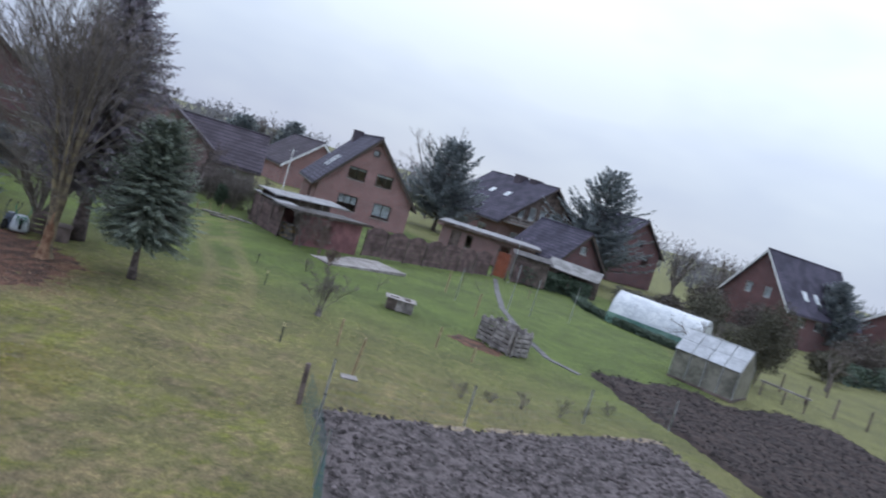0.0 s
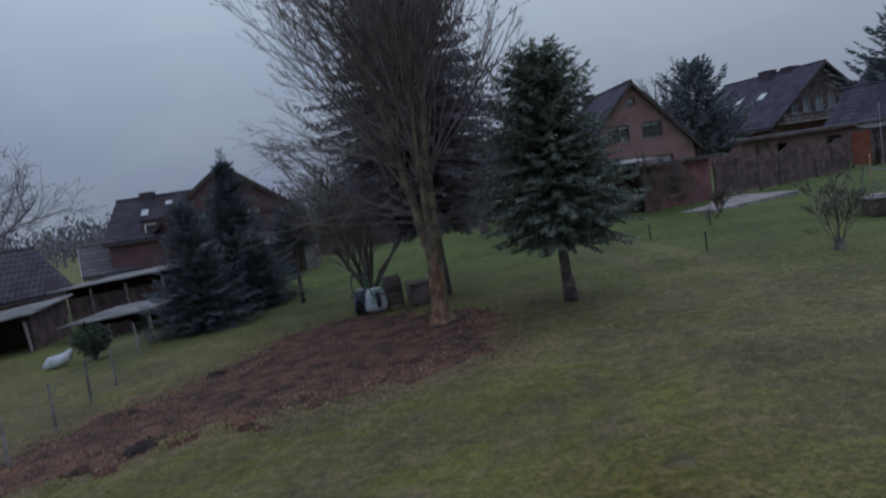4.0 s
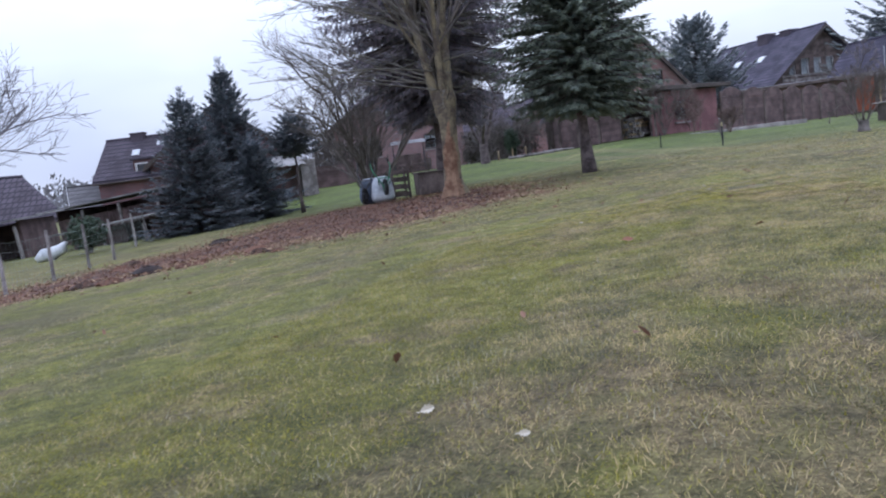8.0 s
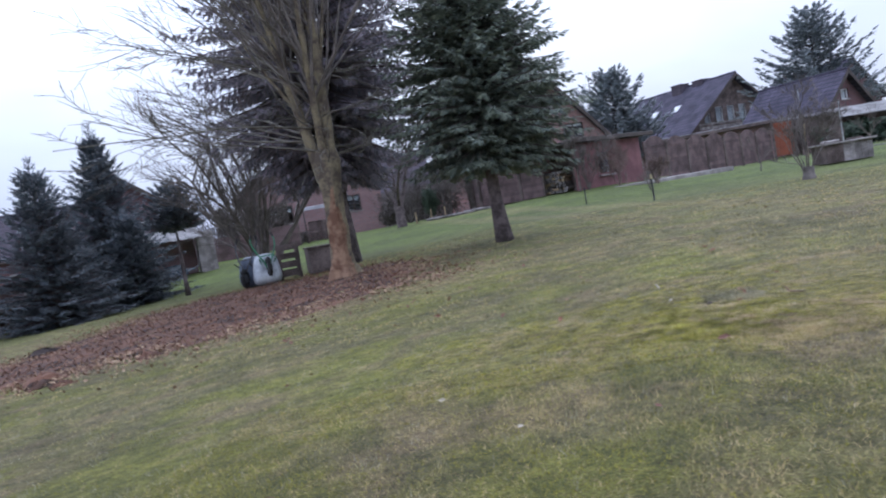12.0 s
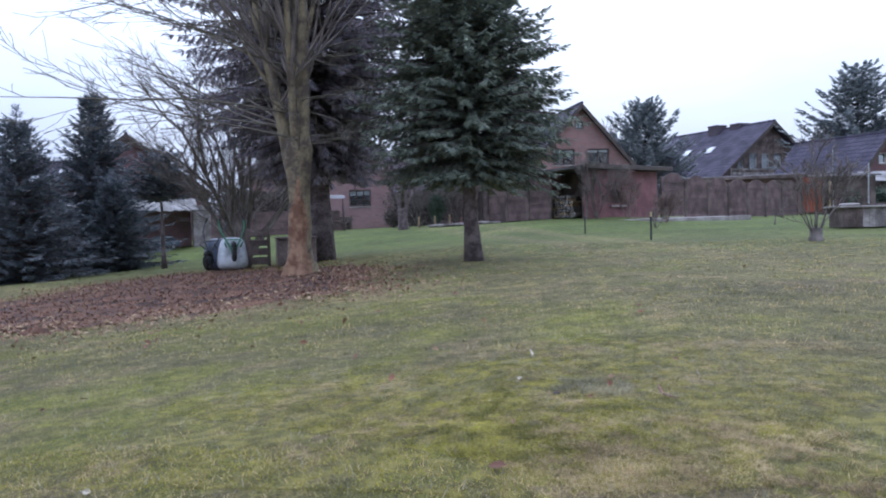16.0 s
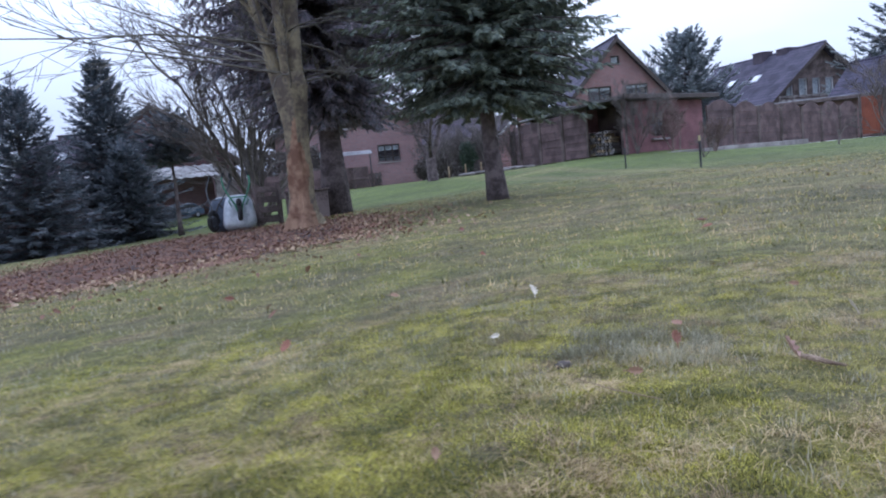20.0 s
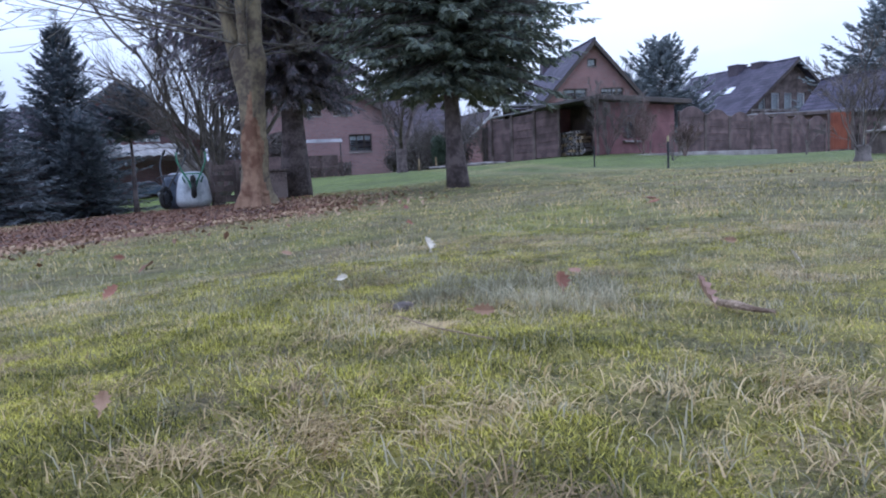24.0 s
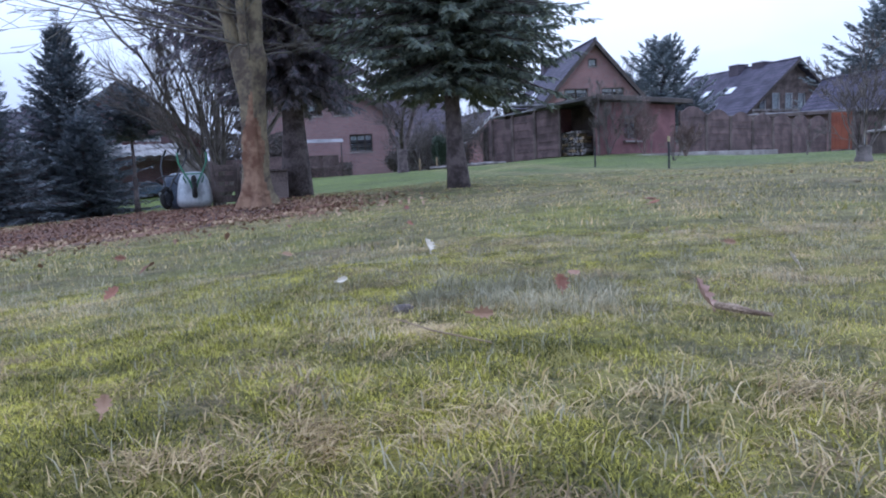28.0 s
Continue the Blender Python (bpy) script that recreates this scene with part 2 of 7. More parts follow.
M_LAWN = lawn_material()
M_BLADE = island("grass_blades", [(0.090, 0.092, 0.026), (0.205, 0.194, 0.056), (0.370, 0.326, 0.100), (0.530, 0.436, 0.182), (0.690, 0.518, 0.258)], 0.5, 4.5, 0.4)
M_BLUE_BLADE = island("blue_grey_blades", [(0.180, 0.170, 0.099), (0.309, 0.289, 0.178), (0.522, 0.469, 0.315)], 0.5, 4.5, 0.4)
M_DRY = island("dry_grass_blades", [(0.134, 0.090, 0.036), (0.309, 0.220, 0.095), (0.464, 0.345, 0.162), (0.597, 0.470, 0.243)], 0.6, 4.5, 0.3)
M_MOSS = island("moss_tufts", [(0.050, 0.051, 0.010), (0.175, 0.170, 0.026), (0.400, 0.368, 0.058), (0.680, 0.610, 0.135)], 0.8, 9.0, 0.3)
M_TURF_MOSS = island("short_turf_moss", [(0.176, 0.165, 0.026), (0.282, 0.259, 0.038), (0.405, 0.364, 0.059)], 0.85, 2.5, 0.3)
M_MOSS_BED = mat("moss_bed", (0.088, 0.079, 0.019), (0.216, 0.187, 0.045), 14.0, 0.95, 0.6, 160.0)
M_LITTER = island("dead_leaves", [(0.113, 0.053, 0.032), (0.164, 0.079, 0.048), (0.233, 0.123, 0.076), (0.286, 0.165, 0.106), (0.130, 0.060, 0.038)], 0.8)
M_LITTER_PALE = island("pale_dead_leaves", [(0.218, 0.132, 0.078), (0.319, 0.212, 0.126), (0.420, 0.308, 0.190)], 0.8)
M_LITTER_BED = mat("leaf_mould", (0.037, 0.021, 0.015), (0.170, 0.084, 0.052), 2.2, 0.95, 0.8, 30.0)
M_SOIL = mat("dark_soil", (0.017, 0.010, 0.009), (0.050, 0.032, 0.027), 3.0, 0.95, 0.9, 25.0)
M_PLOT = mat("dug_grey_soil", (0.036, 0.029, 0.028), (0.137, 0.112, 0.112), 4.0, 0.95, 0.9, 22.0)
M_CLOD = island("soil_clods", [(0.036, 0.029, 0.028), (0.109, 0.090, 0.089), (0.219, 0.184, 0.182)], 0.95)
M_STRAW = mat("pale_straw", (0.160, 0.120, 0.080), (0.336, 0.272, 0.192), 8.0, 0.9, 0.6, 60.0)
M_BRICK = masonry("red_brick", (0.271, 0.134, 0.120), (0.383, 0.200, 0.184), (0.271, 0.218, 0.220), 0.25, 0.077, 0.012)
M_BRICK_DARK = masonry("dark_red_brick", (0.125, 0.053, 0.051), (0.200, 0.090, 0.085), (0.125, 0.105, 0.119), 0.25, 0.077, 0.012)
M_CHIMNEY = masonry("sooty_chimney_brick", (0.068, 0.052, 0.066), (0.128, 0.102, 0.122), (0.075, 0.065, 0.083), 0.25, 0.077, 0.012)
M_PINK = masonry("pinkish_brick", (0.247, 0.132, 0.125), (0.323, 0.187, 0.175), (0.228, 0.187, 0.188), 0.25, 0.077, 0.012)
M_ROOF = masonry("dark_roof_tiles", (0.052, 0.045, 0.070), (0.117, 0.103, 0.148), (0.026, 0.027, 0.041), 0.30, 0.28, 0.03, 0.95, 0.8)
M_ROOF_BROWN = masonry("brown_roof_tiles", (0.061, 0.048, 0.061), (0.108, 0.088, 0.112), (0.024, 0.022, 0.030), 0.30, 0.28, 0.03, 0.95, 0.8)
M_ROOF_GREY = masonry("grey_roof_tiles", (0.09, 0.085, 0.09), (0.16, 0.15, 0.16), (0.04, 0.04, 0.04), 0.30, 0.28, 0.03, 0.8, 0.8)
M_SHED = mat("dark_red_boards", (0.144, 0.064, 0.067), (0.247, 0.117, 0.120), 1.5, 0.8, 0.3, 30.0)
M_WOOD_DARK = mat("dark_weathered_wood", (0.063, 0.046, 0.040), (0.178, 0.136, 0.124), 2.0, 0.85, 0.4, 30.0)
M_WOOD_GREY = mat("grey_weathered_wood", (0.144, 0.126, 0.120), (0.324, 0.294, 0.282), 3.0, 0.85, 0.4, 35.0, rnd=0.25)
M_WOOD_PALE = mat("pale_stake_wood", (0.24, 0.17, 0.10), (0.42, 0.32, 0.20), 5.0, 0.8, 0.3, 40.0)
M_WOOD_BROWN = mat("brown_fence_boards", (0.073, 0.047, 0.045), (0.160, 0.106, 0.104), 2.0, 0.85, 0.4, 25.0, rnd=0.2)
M_WHITE = mat("white_paint", (0.62, 0.62, 0.62), (0.8, 0.8, 0.8), 2.0, 0.5, 0.05)
M_FRAME_DARK = mat("brown_window_frame", (0.04, 0.028, 0.022), (0.07, 0.05, 0.04), 3.0, 0.5, 0.05)
M_CURTAIN = mat("net_curtain", (0.35, 0.36, 0.38), (0.6, 0.6, 0.62), 6.0, 0.9, 0.1)
M_CONCRETE = mat("pale_concrete", (0.224, 0.200, 0.188), (0.384, 0.352, 0.336), 1.5, 0.9, 0.3, 20.0)
M_PATH = mat("grey_path_slabs", (0.096, 0.090, 0.093), (0.168, 0.159, 0.162), 2.0, 0.9, 0.3, 25.0, rnd=0.2)
M_SHEET = mat("grey_roof_sheet", (0.176, 0.169, 0.176), (0.304, 0.299, 0.310), 1.2, 0.7, 0.2, 15.0)
M_SHEET_DIRTY = mat("dirty_roof_sheet", (0.13, 0.125, 0.12), (0.27, 0.26, 0.255), 1.2, 0.8, 0.2, 15.0)
M_FELT = mat("dark_roof_felt", (0.05, 0.045, 0.047), (0.12, 0.11, 0.11), 2.0, 0.9, 0.3, 30.0)
M_METAL = mat("galvanised_metal", (0.35, 0.36, 0.38), (0.55, 0.56, 0.58), 6.0, 0.45, 0.1, 50.0, 0.9)
M_DARK_METAL = mat("dark_metal", (0.02, 0.022, 0.025), (0.06, 0.06, 0.065), 6.0, 0.5, 0.1, 50.0)
M_TUB = mat("pale_barrow_tub", (0.42, 0.46, 0.50), (0.66, 0.69, 0.72), 4.0, 0.45, 0.1, 30.0)
M_GREEN_PAINT = mat("green_enamel", (0.02, 0.13, 0.06), (0.04, 0.22, 0.11), 5.0, 0.4, 0.05)
M_RUBBER = mat("black_rubber", (0.012, 0.012, 0.012), (0.03, 0.03, 0.03), 10.0, 0.8, 0.2)
M_BLUE_TUB = mat("dark_blue_barrow_tub", (0.045, 0.060, 0.095), (0.105, 0.130, 0.180), 3.0, 0.5, 0.05)
M_ORANGE = mat("orange_painted_boards", (0.179, 0.043, 0.020), (0.247, 0.070, 0.034), 2.0, 0.7, 0.2)
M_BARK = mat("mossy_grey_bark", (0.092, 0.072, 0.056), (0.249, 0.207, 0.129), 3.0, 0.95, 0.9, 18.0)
M_BARK_BROWN = mat("brown_conifer_bark", (0.064, 0.049, 0.049), (0.168, 0.134, 0.131), 5.0, 0.95, 0.9, 22.0)
M_SCAR = mat("bare_orange_wood", (0.140, 0.070, 0.041), (0.289, 0.179, 0.112), 3.2, 0.9, 0.9, 14.0)
M_TWIG = mat("grey_twigs", (0.096, 0.083, 0.074), (0.207, 0.177, 0.160), 3.0, 0.9, 0.2)
# paler than M_TWIG: haze is mixed into the twig colour
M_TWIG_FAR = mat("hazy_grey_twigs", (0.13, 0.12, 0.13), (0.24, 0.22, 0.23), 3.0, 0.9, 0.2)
M_TWIG_PALE = mat("pale_mossy_twigs", (0.102, 0.093, 0.076), (0.204, 0.187, 0.153), 4.0, 0.9, 0.3)
M_TWIG_RED = mat("reddish_twigs", (0.13, 0.09, 0.08), (0.24, 0.175, 0.15), 3.0, 0.9, 0.2)
M_FIR = island("fir_needles", [(0.095, 0.121, 0.114), (0.196, 0.230, 0.182), (0.311, 0.340, 0.253)], 0.7, 0.0, 0.2)
M_SPRUCE = island("spruce_needles", [(0.153, 0.161, 0.187), (0.298, 0.278, 0.312), (0.479, 0.399, 0.440)], 0.7, 0.0, 0.35)
M_BLUE_FIR = island("blue_fir_needles", [(0.072, 0.094, 0.116), (0.154, 0.183, 0.201), (0.257, 0.261, 0.285)], 0.7, 0.0, 0.35)
M_PINE = island("pine_needles", [(0.135, 0.165, 0.180), (0.264, 0.300, 0.309), (0.415, 0.437, 0.451)], 0.7, 0.0, 0.35)
M_HEDGE = island("hedge_leaves", [(0.055, 0.045, 0.040), (0.085, 0.070, 0.060), (0.120, 0.098, 0.085)], 0.8)
M_OLIVE = island("olive_bush_leaves", [(0.050, 0.050, 0.035), (0.085, 0.080, 0.055), (0.125, 0.110, 0.075)], 0.8)
M_HEDGE_GREEN = island("green_hedge_leaves", [(0.022, 0.039, 0.025), (0.048, 0.074, 0.046), (0.074, 0.105, 0.065)], 0.7)
M_GLASS = glass("window_glass")
M_FOIL = mat("milky_tunnel_foil", (0.468, 0.493, 0.527), (0.663, 0.680, 0.697), 1.5, 0.3, 0.1, 6.0)
M_FOIL_GREEN = mat("green_tunnel_foil", (0.10, 0.20, 0.17), (0.22, 0.34, 0.29), 1.5, 0.35, 0.1, 6.0)
M_GH_WALL = mat("cloudy_greenhouse_sheet", (0.10, 0.095, 0.08), (0.24, 0.225, 0.19), 1.2, 0.35, 0.1, 8.0)
M_GH_ROOF = mat("frosted_roof_panel", (0.322, 0.335, 0.360), (0.446, 0.459, 0.484), 2.0, 0.35, 0.1, 8.0, rnd=0.1)
M_BLUE_CAR = mat("blue_grey_car_paint", (0.06, 0.085, 0.12), (0.08, 0.11, 0.15), 2.0, 0.25, 0.0)
M_WIRE = mat("wire_mesh", (0.16, 0.19, 0.18), (0.26, 0.30, 0.28), 8.0, 0.5, 0.0, 30.0, 0.6)
M_GREEN_WIRE = mat("green_netting", (0.03, 0.08, 0.075), (0.06, 0.13, 0.12), 8.0, 0.6, 0.0)

# ---- building helpers ----


class Mesh:
    """Collects vertices and faces for one mesh."""

    def __init__(self):
        self.v, self.f = [], []

    def add(self, verts, faces):
        k = len(self.v)
        self.v.extend(verts)
        self.f.extend(tuple(k + i for i in q) for q in faces)
        return self

    def prism(self, low, high):
        """Joins two rings of the same length and closes both ends."""
        n = len(low)
        faces = [(i, (i + 1) % n, n + (i + 1) % n, n + i) for i in range(n)]
        return self.add([*low, *high], [*faces, tuple(range(n - 1, -1, -1)), tuple(range(n, 2 * n))])

    def box(self, x0, x1, y0, y1, z0, z1, c=0.0):
        if c <= 0:
            return self.prism([(x0, y0, z0), (x1, y0, z0), (x1, y1, z0), (x0, y1, z0)], [(x0, y0, z1), (x1, y0, z1), (x1, y1, z1), (x0, y1, z1)])

        def ring(z, d):
            return [(x0 + d, y0 + c, z), (x0 + c, y0 + d, z), (x1 - c, y0 + d, z), (x1 - d, y0 + c, z), (x1 - d, y1 - c, z), (x1 - c, y1 - d, z), (x0 + c, y1 - d, z), (x0 + d, y1 - c, z)]

        rings = [ring(z0, c), ring(z0 + c, 0), ring(z1 - c, 0), ring(z1, c)]
        faces = [(8 * k + i, 8 * k + (i + 1) % 8, 8 * k + 8 + (i + 1) % 8, 8 * k + 8 + i) for k in range(3) for i in range(8)]
        return self.add([p for r in rings for p in r], [*faces, tuple(range(7, -1, -1)), tuple(range(24, 32))])

    def tube(self, points, radii, sides=6, closed=True):
        pts = [Vector(p) for p in points]
        k0, n = len(self.v), len(pts)
        for i, p in enumerate(pts):
            d = (pts[min(i + 1, n - 1)] - pts[max(i - 1, 0)]).normalized()
            a = d.cross(Vector((0.31, 0.92, 0.24)) if abs(d.z) > 0.9 else Vector((0, 0, 1))).normalized()
            b = d.cross(a)
            r = radii[i] if hasattr(radii, "__len__") else radii
            for s in range(sides):
                t = 2 * math.pi * s / sides
                self.v.append(tuple(p + r * (math.cos(t) * a + math.sin(t) * b)))
        for i in range(n - 1):
            for s in range(sides):
                s1 = (s + 1) % sides
                self.f.append((k0 + i * sides + s, k0 + i * sides + s1, k0 + (i + 1) * sides + s1, k0 + (i + 1) * sides + s))
        if closed:
            self.f.append(tuple(k0 + s for s in range(sides - 1, -1, -1)))
            self.f.append(tuple(k0 + (n - 1) * sides + s for s in range(sides)))
        return self

    def data(self, name, material, smooth=False):
        me = bpy.data.meshes.new(name)
        me.from_pydata(self.v, [], self.f)
        me.materials.append(material)
        if smooth:
            me.polygons.foreach_set("use_smooth", [True] * len(me.polygons))
        me.update()
        return me


def part(name, mesh, material, parent=None, label="", smooth=False):
    ob = new(name, mesh.data(name, material, smooth))
    if parent is not None:
        ob.parent = parent
    if label:
        ob["label"] = label
    return ob


def thing(name, m, label, category, group="", kind=""):
    """An Empty at a thing's base, which its parts hang under."""
    ob = new(name)
    ob.empty_display_size = 0.2
    ob.matrix_basis = m
    return tagged(ob, label, category, group, kind)


def ss(a, b, x):
    t = min(1.0, max(0.0, (x - a) / (b - a)))
    return t * t * (3 - 2 * t)


def ground_z(x, y):
    z = 0.25 * ss(27, 40, y) - 0.085 * (1 - ss(15, 24, y)) * ss(0, -5, x)
    x0 = -7.2 - 3.5 * ss(18, 26, y)
    lat = 1.5 * (1 - math.exp(-0.08 * max(0.0, x0 - x) / 1.5))
    z -= lat * (1 - 0.6 * ss(32, 48, y))
    z += 0.26 * ss(30, 40, y) * ss(-4, -9, x) * ss(-40, -30, x)
    z -= 0.115 * math.exp(-((x + 8.9) ** 2 + (y - 23.7) ** 2) / 9.0)
    return z - 1.0 * ss(-30, -60, x)


def bumps(x, y):
    return 0.035 * noise.noise((x * 0.45, y * 0.45, 3.1)) + 0.009 * noise.noise((x * 1.6, y * 1.6, 7.7)) + 0.0035 * noise.noise((x * 5, y * 5, 1.3))


def surface_z(x, y):
    near = 1 - ss(12, 26, math.hypot(x + 7.5, y - 14))
    return ground_z(x, y) + (bumps(x, y) - 0.01) * (0.25 + 0.75 * near)


def on_ground(x, y, turn=0.0, sink=0.0):
    return pose(x, y, surface_z(x, y) - sink, 0, 0, turn)


# ---- ground ----


def spaced(lo, hi, centre_lo, centre_hi, fine, grow):
    """Ticks, fine between the two centres and growing outwards to lo and hi."""
    mid = list(np.arange(centre_lo, centre_hi + 1e-6, fine))
    out, step, v = [], fine, centre_hi
    while v < hi:
        step *= grow
        v += step
        out.append(v)
    back, step, v = [], fine, centre_lo
    while v > lo:
        step *= grow
        v -= step
        back.append(v)
    return back[::-1] + mid + out


LITTER = [(-19.2, 13.2), (-16.4, 14.5), (-14.4, 16.8), (-11.6, 18.5), (-9.9, 19.6), (-10.6, 21.6), (-12.0, 23.6), (-14.2, 24.6), (-16.0, 25.2), (-17.6, 23.4), (-17.2, 21.2), (-18.3, 17.0)]
PLOT = [(-0.9, 17.4), (3.0, 19.7), (6.4, 23.0), (8.9, 25.0), (10.3, 22.0), (11.5, 17.5), (8.0, 7.0), (1.6, 8.0), (0.6, 13.4)]
BED = [(6.7, 32.6), (9.2, 33.6), (11.2, 35.6), (13.6, 34.6), (16.6, 37.2), (19.4, 37.0), (21.0, 31.0), (15.5, 20.0), (12.8, 20.5), (11.2, 24.0), (10.0, 26.4), (8.2, 29.4)]


def inside(poly, x, y):
    hit = False
    for (x0, y0), (x1, y1) in zip(poly, poly[1:] + poly[:1]):
        if (y0 > y) != (y1 > y) and x < (x1 - x0) * (y - y0) / (y1 - y0) + x0:
            hit = not hit
    return hit


def edge_away(poly, x, y):
    best = 1e9
    for (x0, y0), (x1, y1) in zip(poly, poly[1:] + poly[:1]):
        dx, dy = x1 - x0, y1 - y0
        t = min(1, max(0, ((x - x0) * dx + (y - y0) * dy) / (dx * dx + dy * dy)))
        best = min(best, math.hypot(x - x0 - t * dx, y - y0 - t * dy))
    return best if inside(poly, x, y) else -best


def leaf_rim(x, y):
    """Withered grass along the front of the leaf bed."""
    if not (-21 < x < -9 and 12 < y < 20):
        return 0.0
    d = edge_away(LITTER, x, y)
    return math.exp(-((d + 0.5) / 0.6) ** 2)


MOSS_SPOTS = ((-7.5, 14.5, 0.5), (-7.8, 13.9, 0.5), (-7.2, 13.7, 0.3), (-8.2, 10.7, 0.6), (-8.3, 9.3, 0.5), (-9.5, 12.8, 0.7), (-9.4, 11.7, 0.5), (-8.5, 14.2, 0.5), (-8.3, 12.0, 0.45), (-6.75, 14.55, 0.12), (-6.8, 14.22, 0.1))
STRAW_SPOTS = ((-6.5, 13.5, 0.5), (-6.35, 14.1, 0.35), (-6.6, 14.7, 0.3), (-7.0, 9.1, 0.9), (-7.3, 10.5, 0.5), (-6.1, 12.7, 0.8), (-6.67, 14.0, 0.14), (-6.82, 13.93, 0.12), (-6.9, 14.45, 0.09))
TRACK = ((-16.0, 42.0), (-11.6, 33.8), (-8.4, 28.6), (-6.9, 24.8), (-6.2, 21.4))


def spots(places, x, y):
    return max(math.exp(-((x - a) ** 2 + (y - b) ** 2) / (r * r)) for a, b, r in places)


def mossy(x, y):
    """How much the lawn is moss at a place, 0 to 1."""
    v = 0.34 + 0.5 * noise.noise((x * 0.5, y * 0.5, 11.0)) + 0.75 * noise.noise((x * 1.9, y * 1.9, 17.0)) + 0.55 * noise.noise((x * 5.5, y * 5.5, 19.0))
    v += 0.10 * ss(16.5, 15.2, y) - 0.12 * ss(16.0, 19.0, y) + 0.12 * ss(-6.8, -8.0, x) * ss(17, 13, y) - 0.25 * ss(-7.0, -6.0, x) + 0.36 * spots(MOSS_SPOTS, x, y)
    return min(1.0, max(0.0, v))


def strawy(x, y):
    """How much the lawn is dry straw at a place, 0 to 1."""
    dry = 0.16 * ss(-7.4, -5.6, x) * ss(18, 13, y) * ss(8.5, 11, y) * ss(-1.5, -4.0, x)
    dry += 0.22 * ss(14.35, 13.9, y) * ss(12.8, 13.4, y) * ss(-7.05, -6.6, x) * ss(-5.4, -6.0, x) + 0.25 * spots(STRAW_SPOTS, x, y)
    dry += 0.14 * ss(-6.5, -3.5, x) * ss(25, 19, y) * (0.4 + noise.noise((x * 0.9, y * 0.9, 37.0))) + 0.4 * leaf_rim(x, y)
    return ss(3, 9, y) * min(1.0, max(0.0, 0.10 + dry + 0.45 * noise.noise((x * 0.33, y * 0.33, 23.0)) + 0.7 * noise.noise((x * 1.9, y * 1.9, 29.0)) + 0.6 * noise.noise((x * 5.5, y * 5.5, 31.0))))


def worn(x, y):
    """Two trodden wheel lines that curve up the lawn, and the dull rough ground beyond the garden."""
    rough = max(ss(11.5, 15.5, x) * ss(26, 31, y), ss(66, 74, y), ss(22, 30, x), ss(-36, -44, x))
    if rough > 0:
        return 1.6 * rough
    if not (-18 < x < -4 and 19 < y < 44):
        return 0.0
    best = 0.0
    for (x0, y0), (x1, y1) in zip(TRACK, TRACK[1:]):
        dx, dy = x1 - x0, y1 - y0
        t = min(1, max(0, ((x - x0) * dx + (y - y0) * dy) / (dx * dx + dy * dy)))
        d = math.hypot(x - x0 - t * dx, y - y0 - t * dy)
        best = max(best, math.exp(-((d - 0.75) / 0.35) ** 2))
    return best * ss(19.5, 23, y)


GX0, GX1, GY0, GY1, GSTEP = -17.0, 4.0, 6.5, 28.0, 0.1


def build_ground():
    xs, ys = spaced(-1500, 1500, GX0, GX1, GSTEP, 1.15), spaced(-1200, 2500, GY0, GY1, GSTEP, 1.15)
    m = Mesh()
    m.v = [(x, y, surface_z(x, y)) for y in ys for x in xs]
    w = len(xs)
    m.f = [(j * w + i, j * w + i + 1, (j + 1) * w + i + 1, (j + 1) * w + i) for j in range(len(ys) - 1) for i in range(w - 1)]
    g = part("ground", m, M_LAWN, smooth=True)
    for attribute, f in (("moss", mossy), ("straw", strawy), ("worn", worn)):
        layer = g.data.attributes.new(attribute, "FLOAT", "POINT")
        layer.data.foreach_set("value", [f(x, y) for x, y, _ in m.v])
    tagged(g, "winter lawn of green and straw-coloured grass and moss", "ground", kind="structure")


build_ground()


def bed(name, poly, step, lift, rough, material, label, category, ragged=0.25):
    """A sheet over the ground inside an outline, thick at the middle and sunk at a ragged edge."""
    xs, ys = [p[0] for p in poly], [p[1] for p in poly]
    nx, ny = int((max(xs) - min(xs) + 2) / step) + 2, int((max(ys) - min(ys) + 2) / step) + 2
    m, index = Mesh(), {}
    for j in range(ny):
        for i in range(nx):
            x, y = min(xs) - 1 + i * step, min(ys) - 1 + j * step
            d = edge_away(poly, x, y) + ragged * noise.noise((x * 1.3, y * 1.3, 5.5)) + 0.5 * ragged * noise.noise((x * 4, y * 4, 9.5))
            if d > -0.25:
                h = lift * ss(-0.05, 0.35, d) + rough * noise.noise((x * 3.1, y * 3.1, 2.2)) * ss(0, 0.3, d) + 0.5 * rough * noise.noise((x * 9, y * 9, 4.2)) * ss(0, 0.3, d)
                index[i, j] = len(m.v)
                m.v.append((x, y, surface_z(x, y) + h - (0.05 if d < -0.05 else 0.0)))
    for (i, j), k in index.items():
        q = [index.get(c) for c in ((i, j), (i + 1, j), (i + 1, j + 1), (i, j + 1))]
        if None not in q:
            m.f.append(tuple(q))
    return tagged(part(name, m, material, smooth=True), label, category, kind="structure")


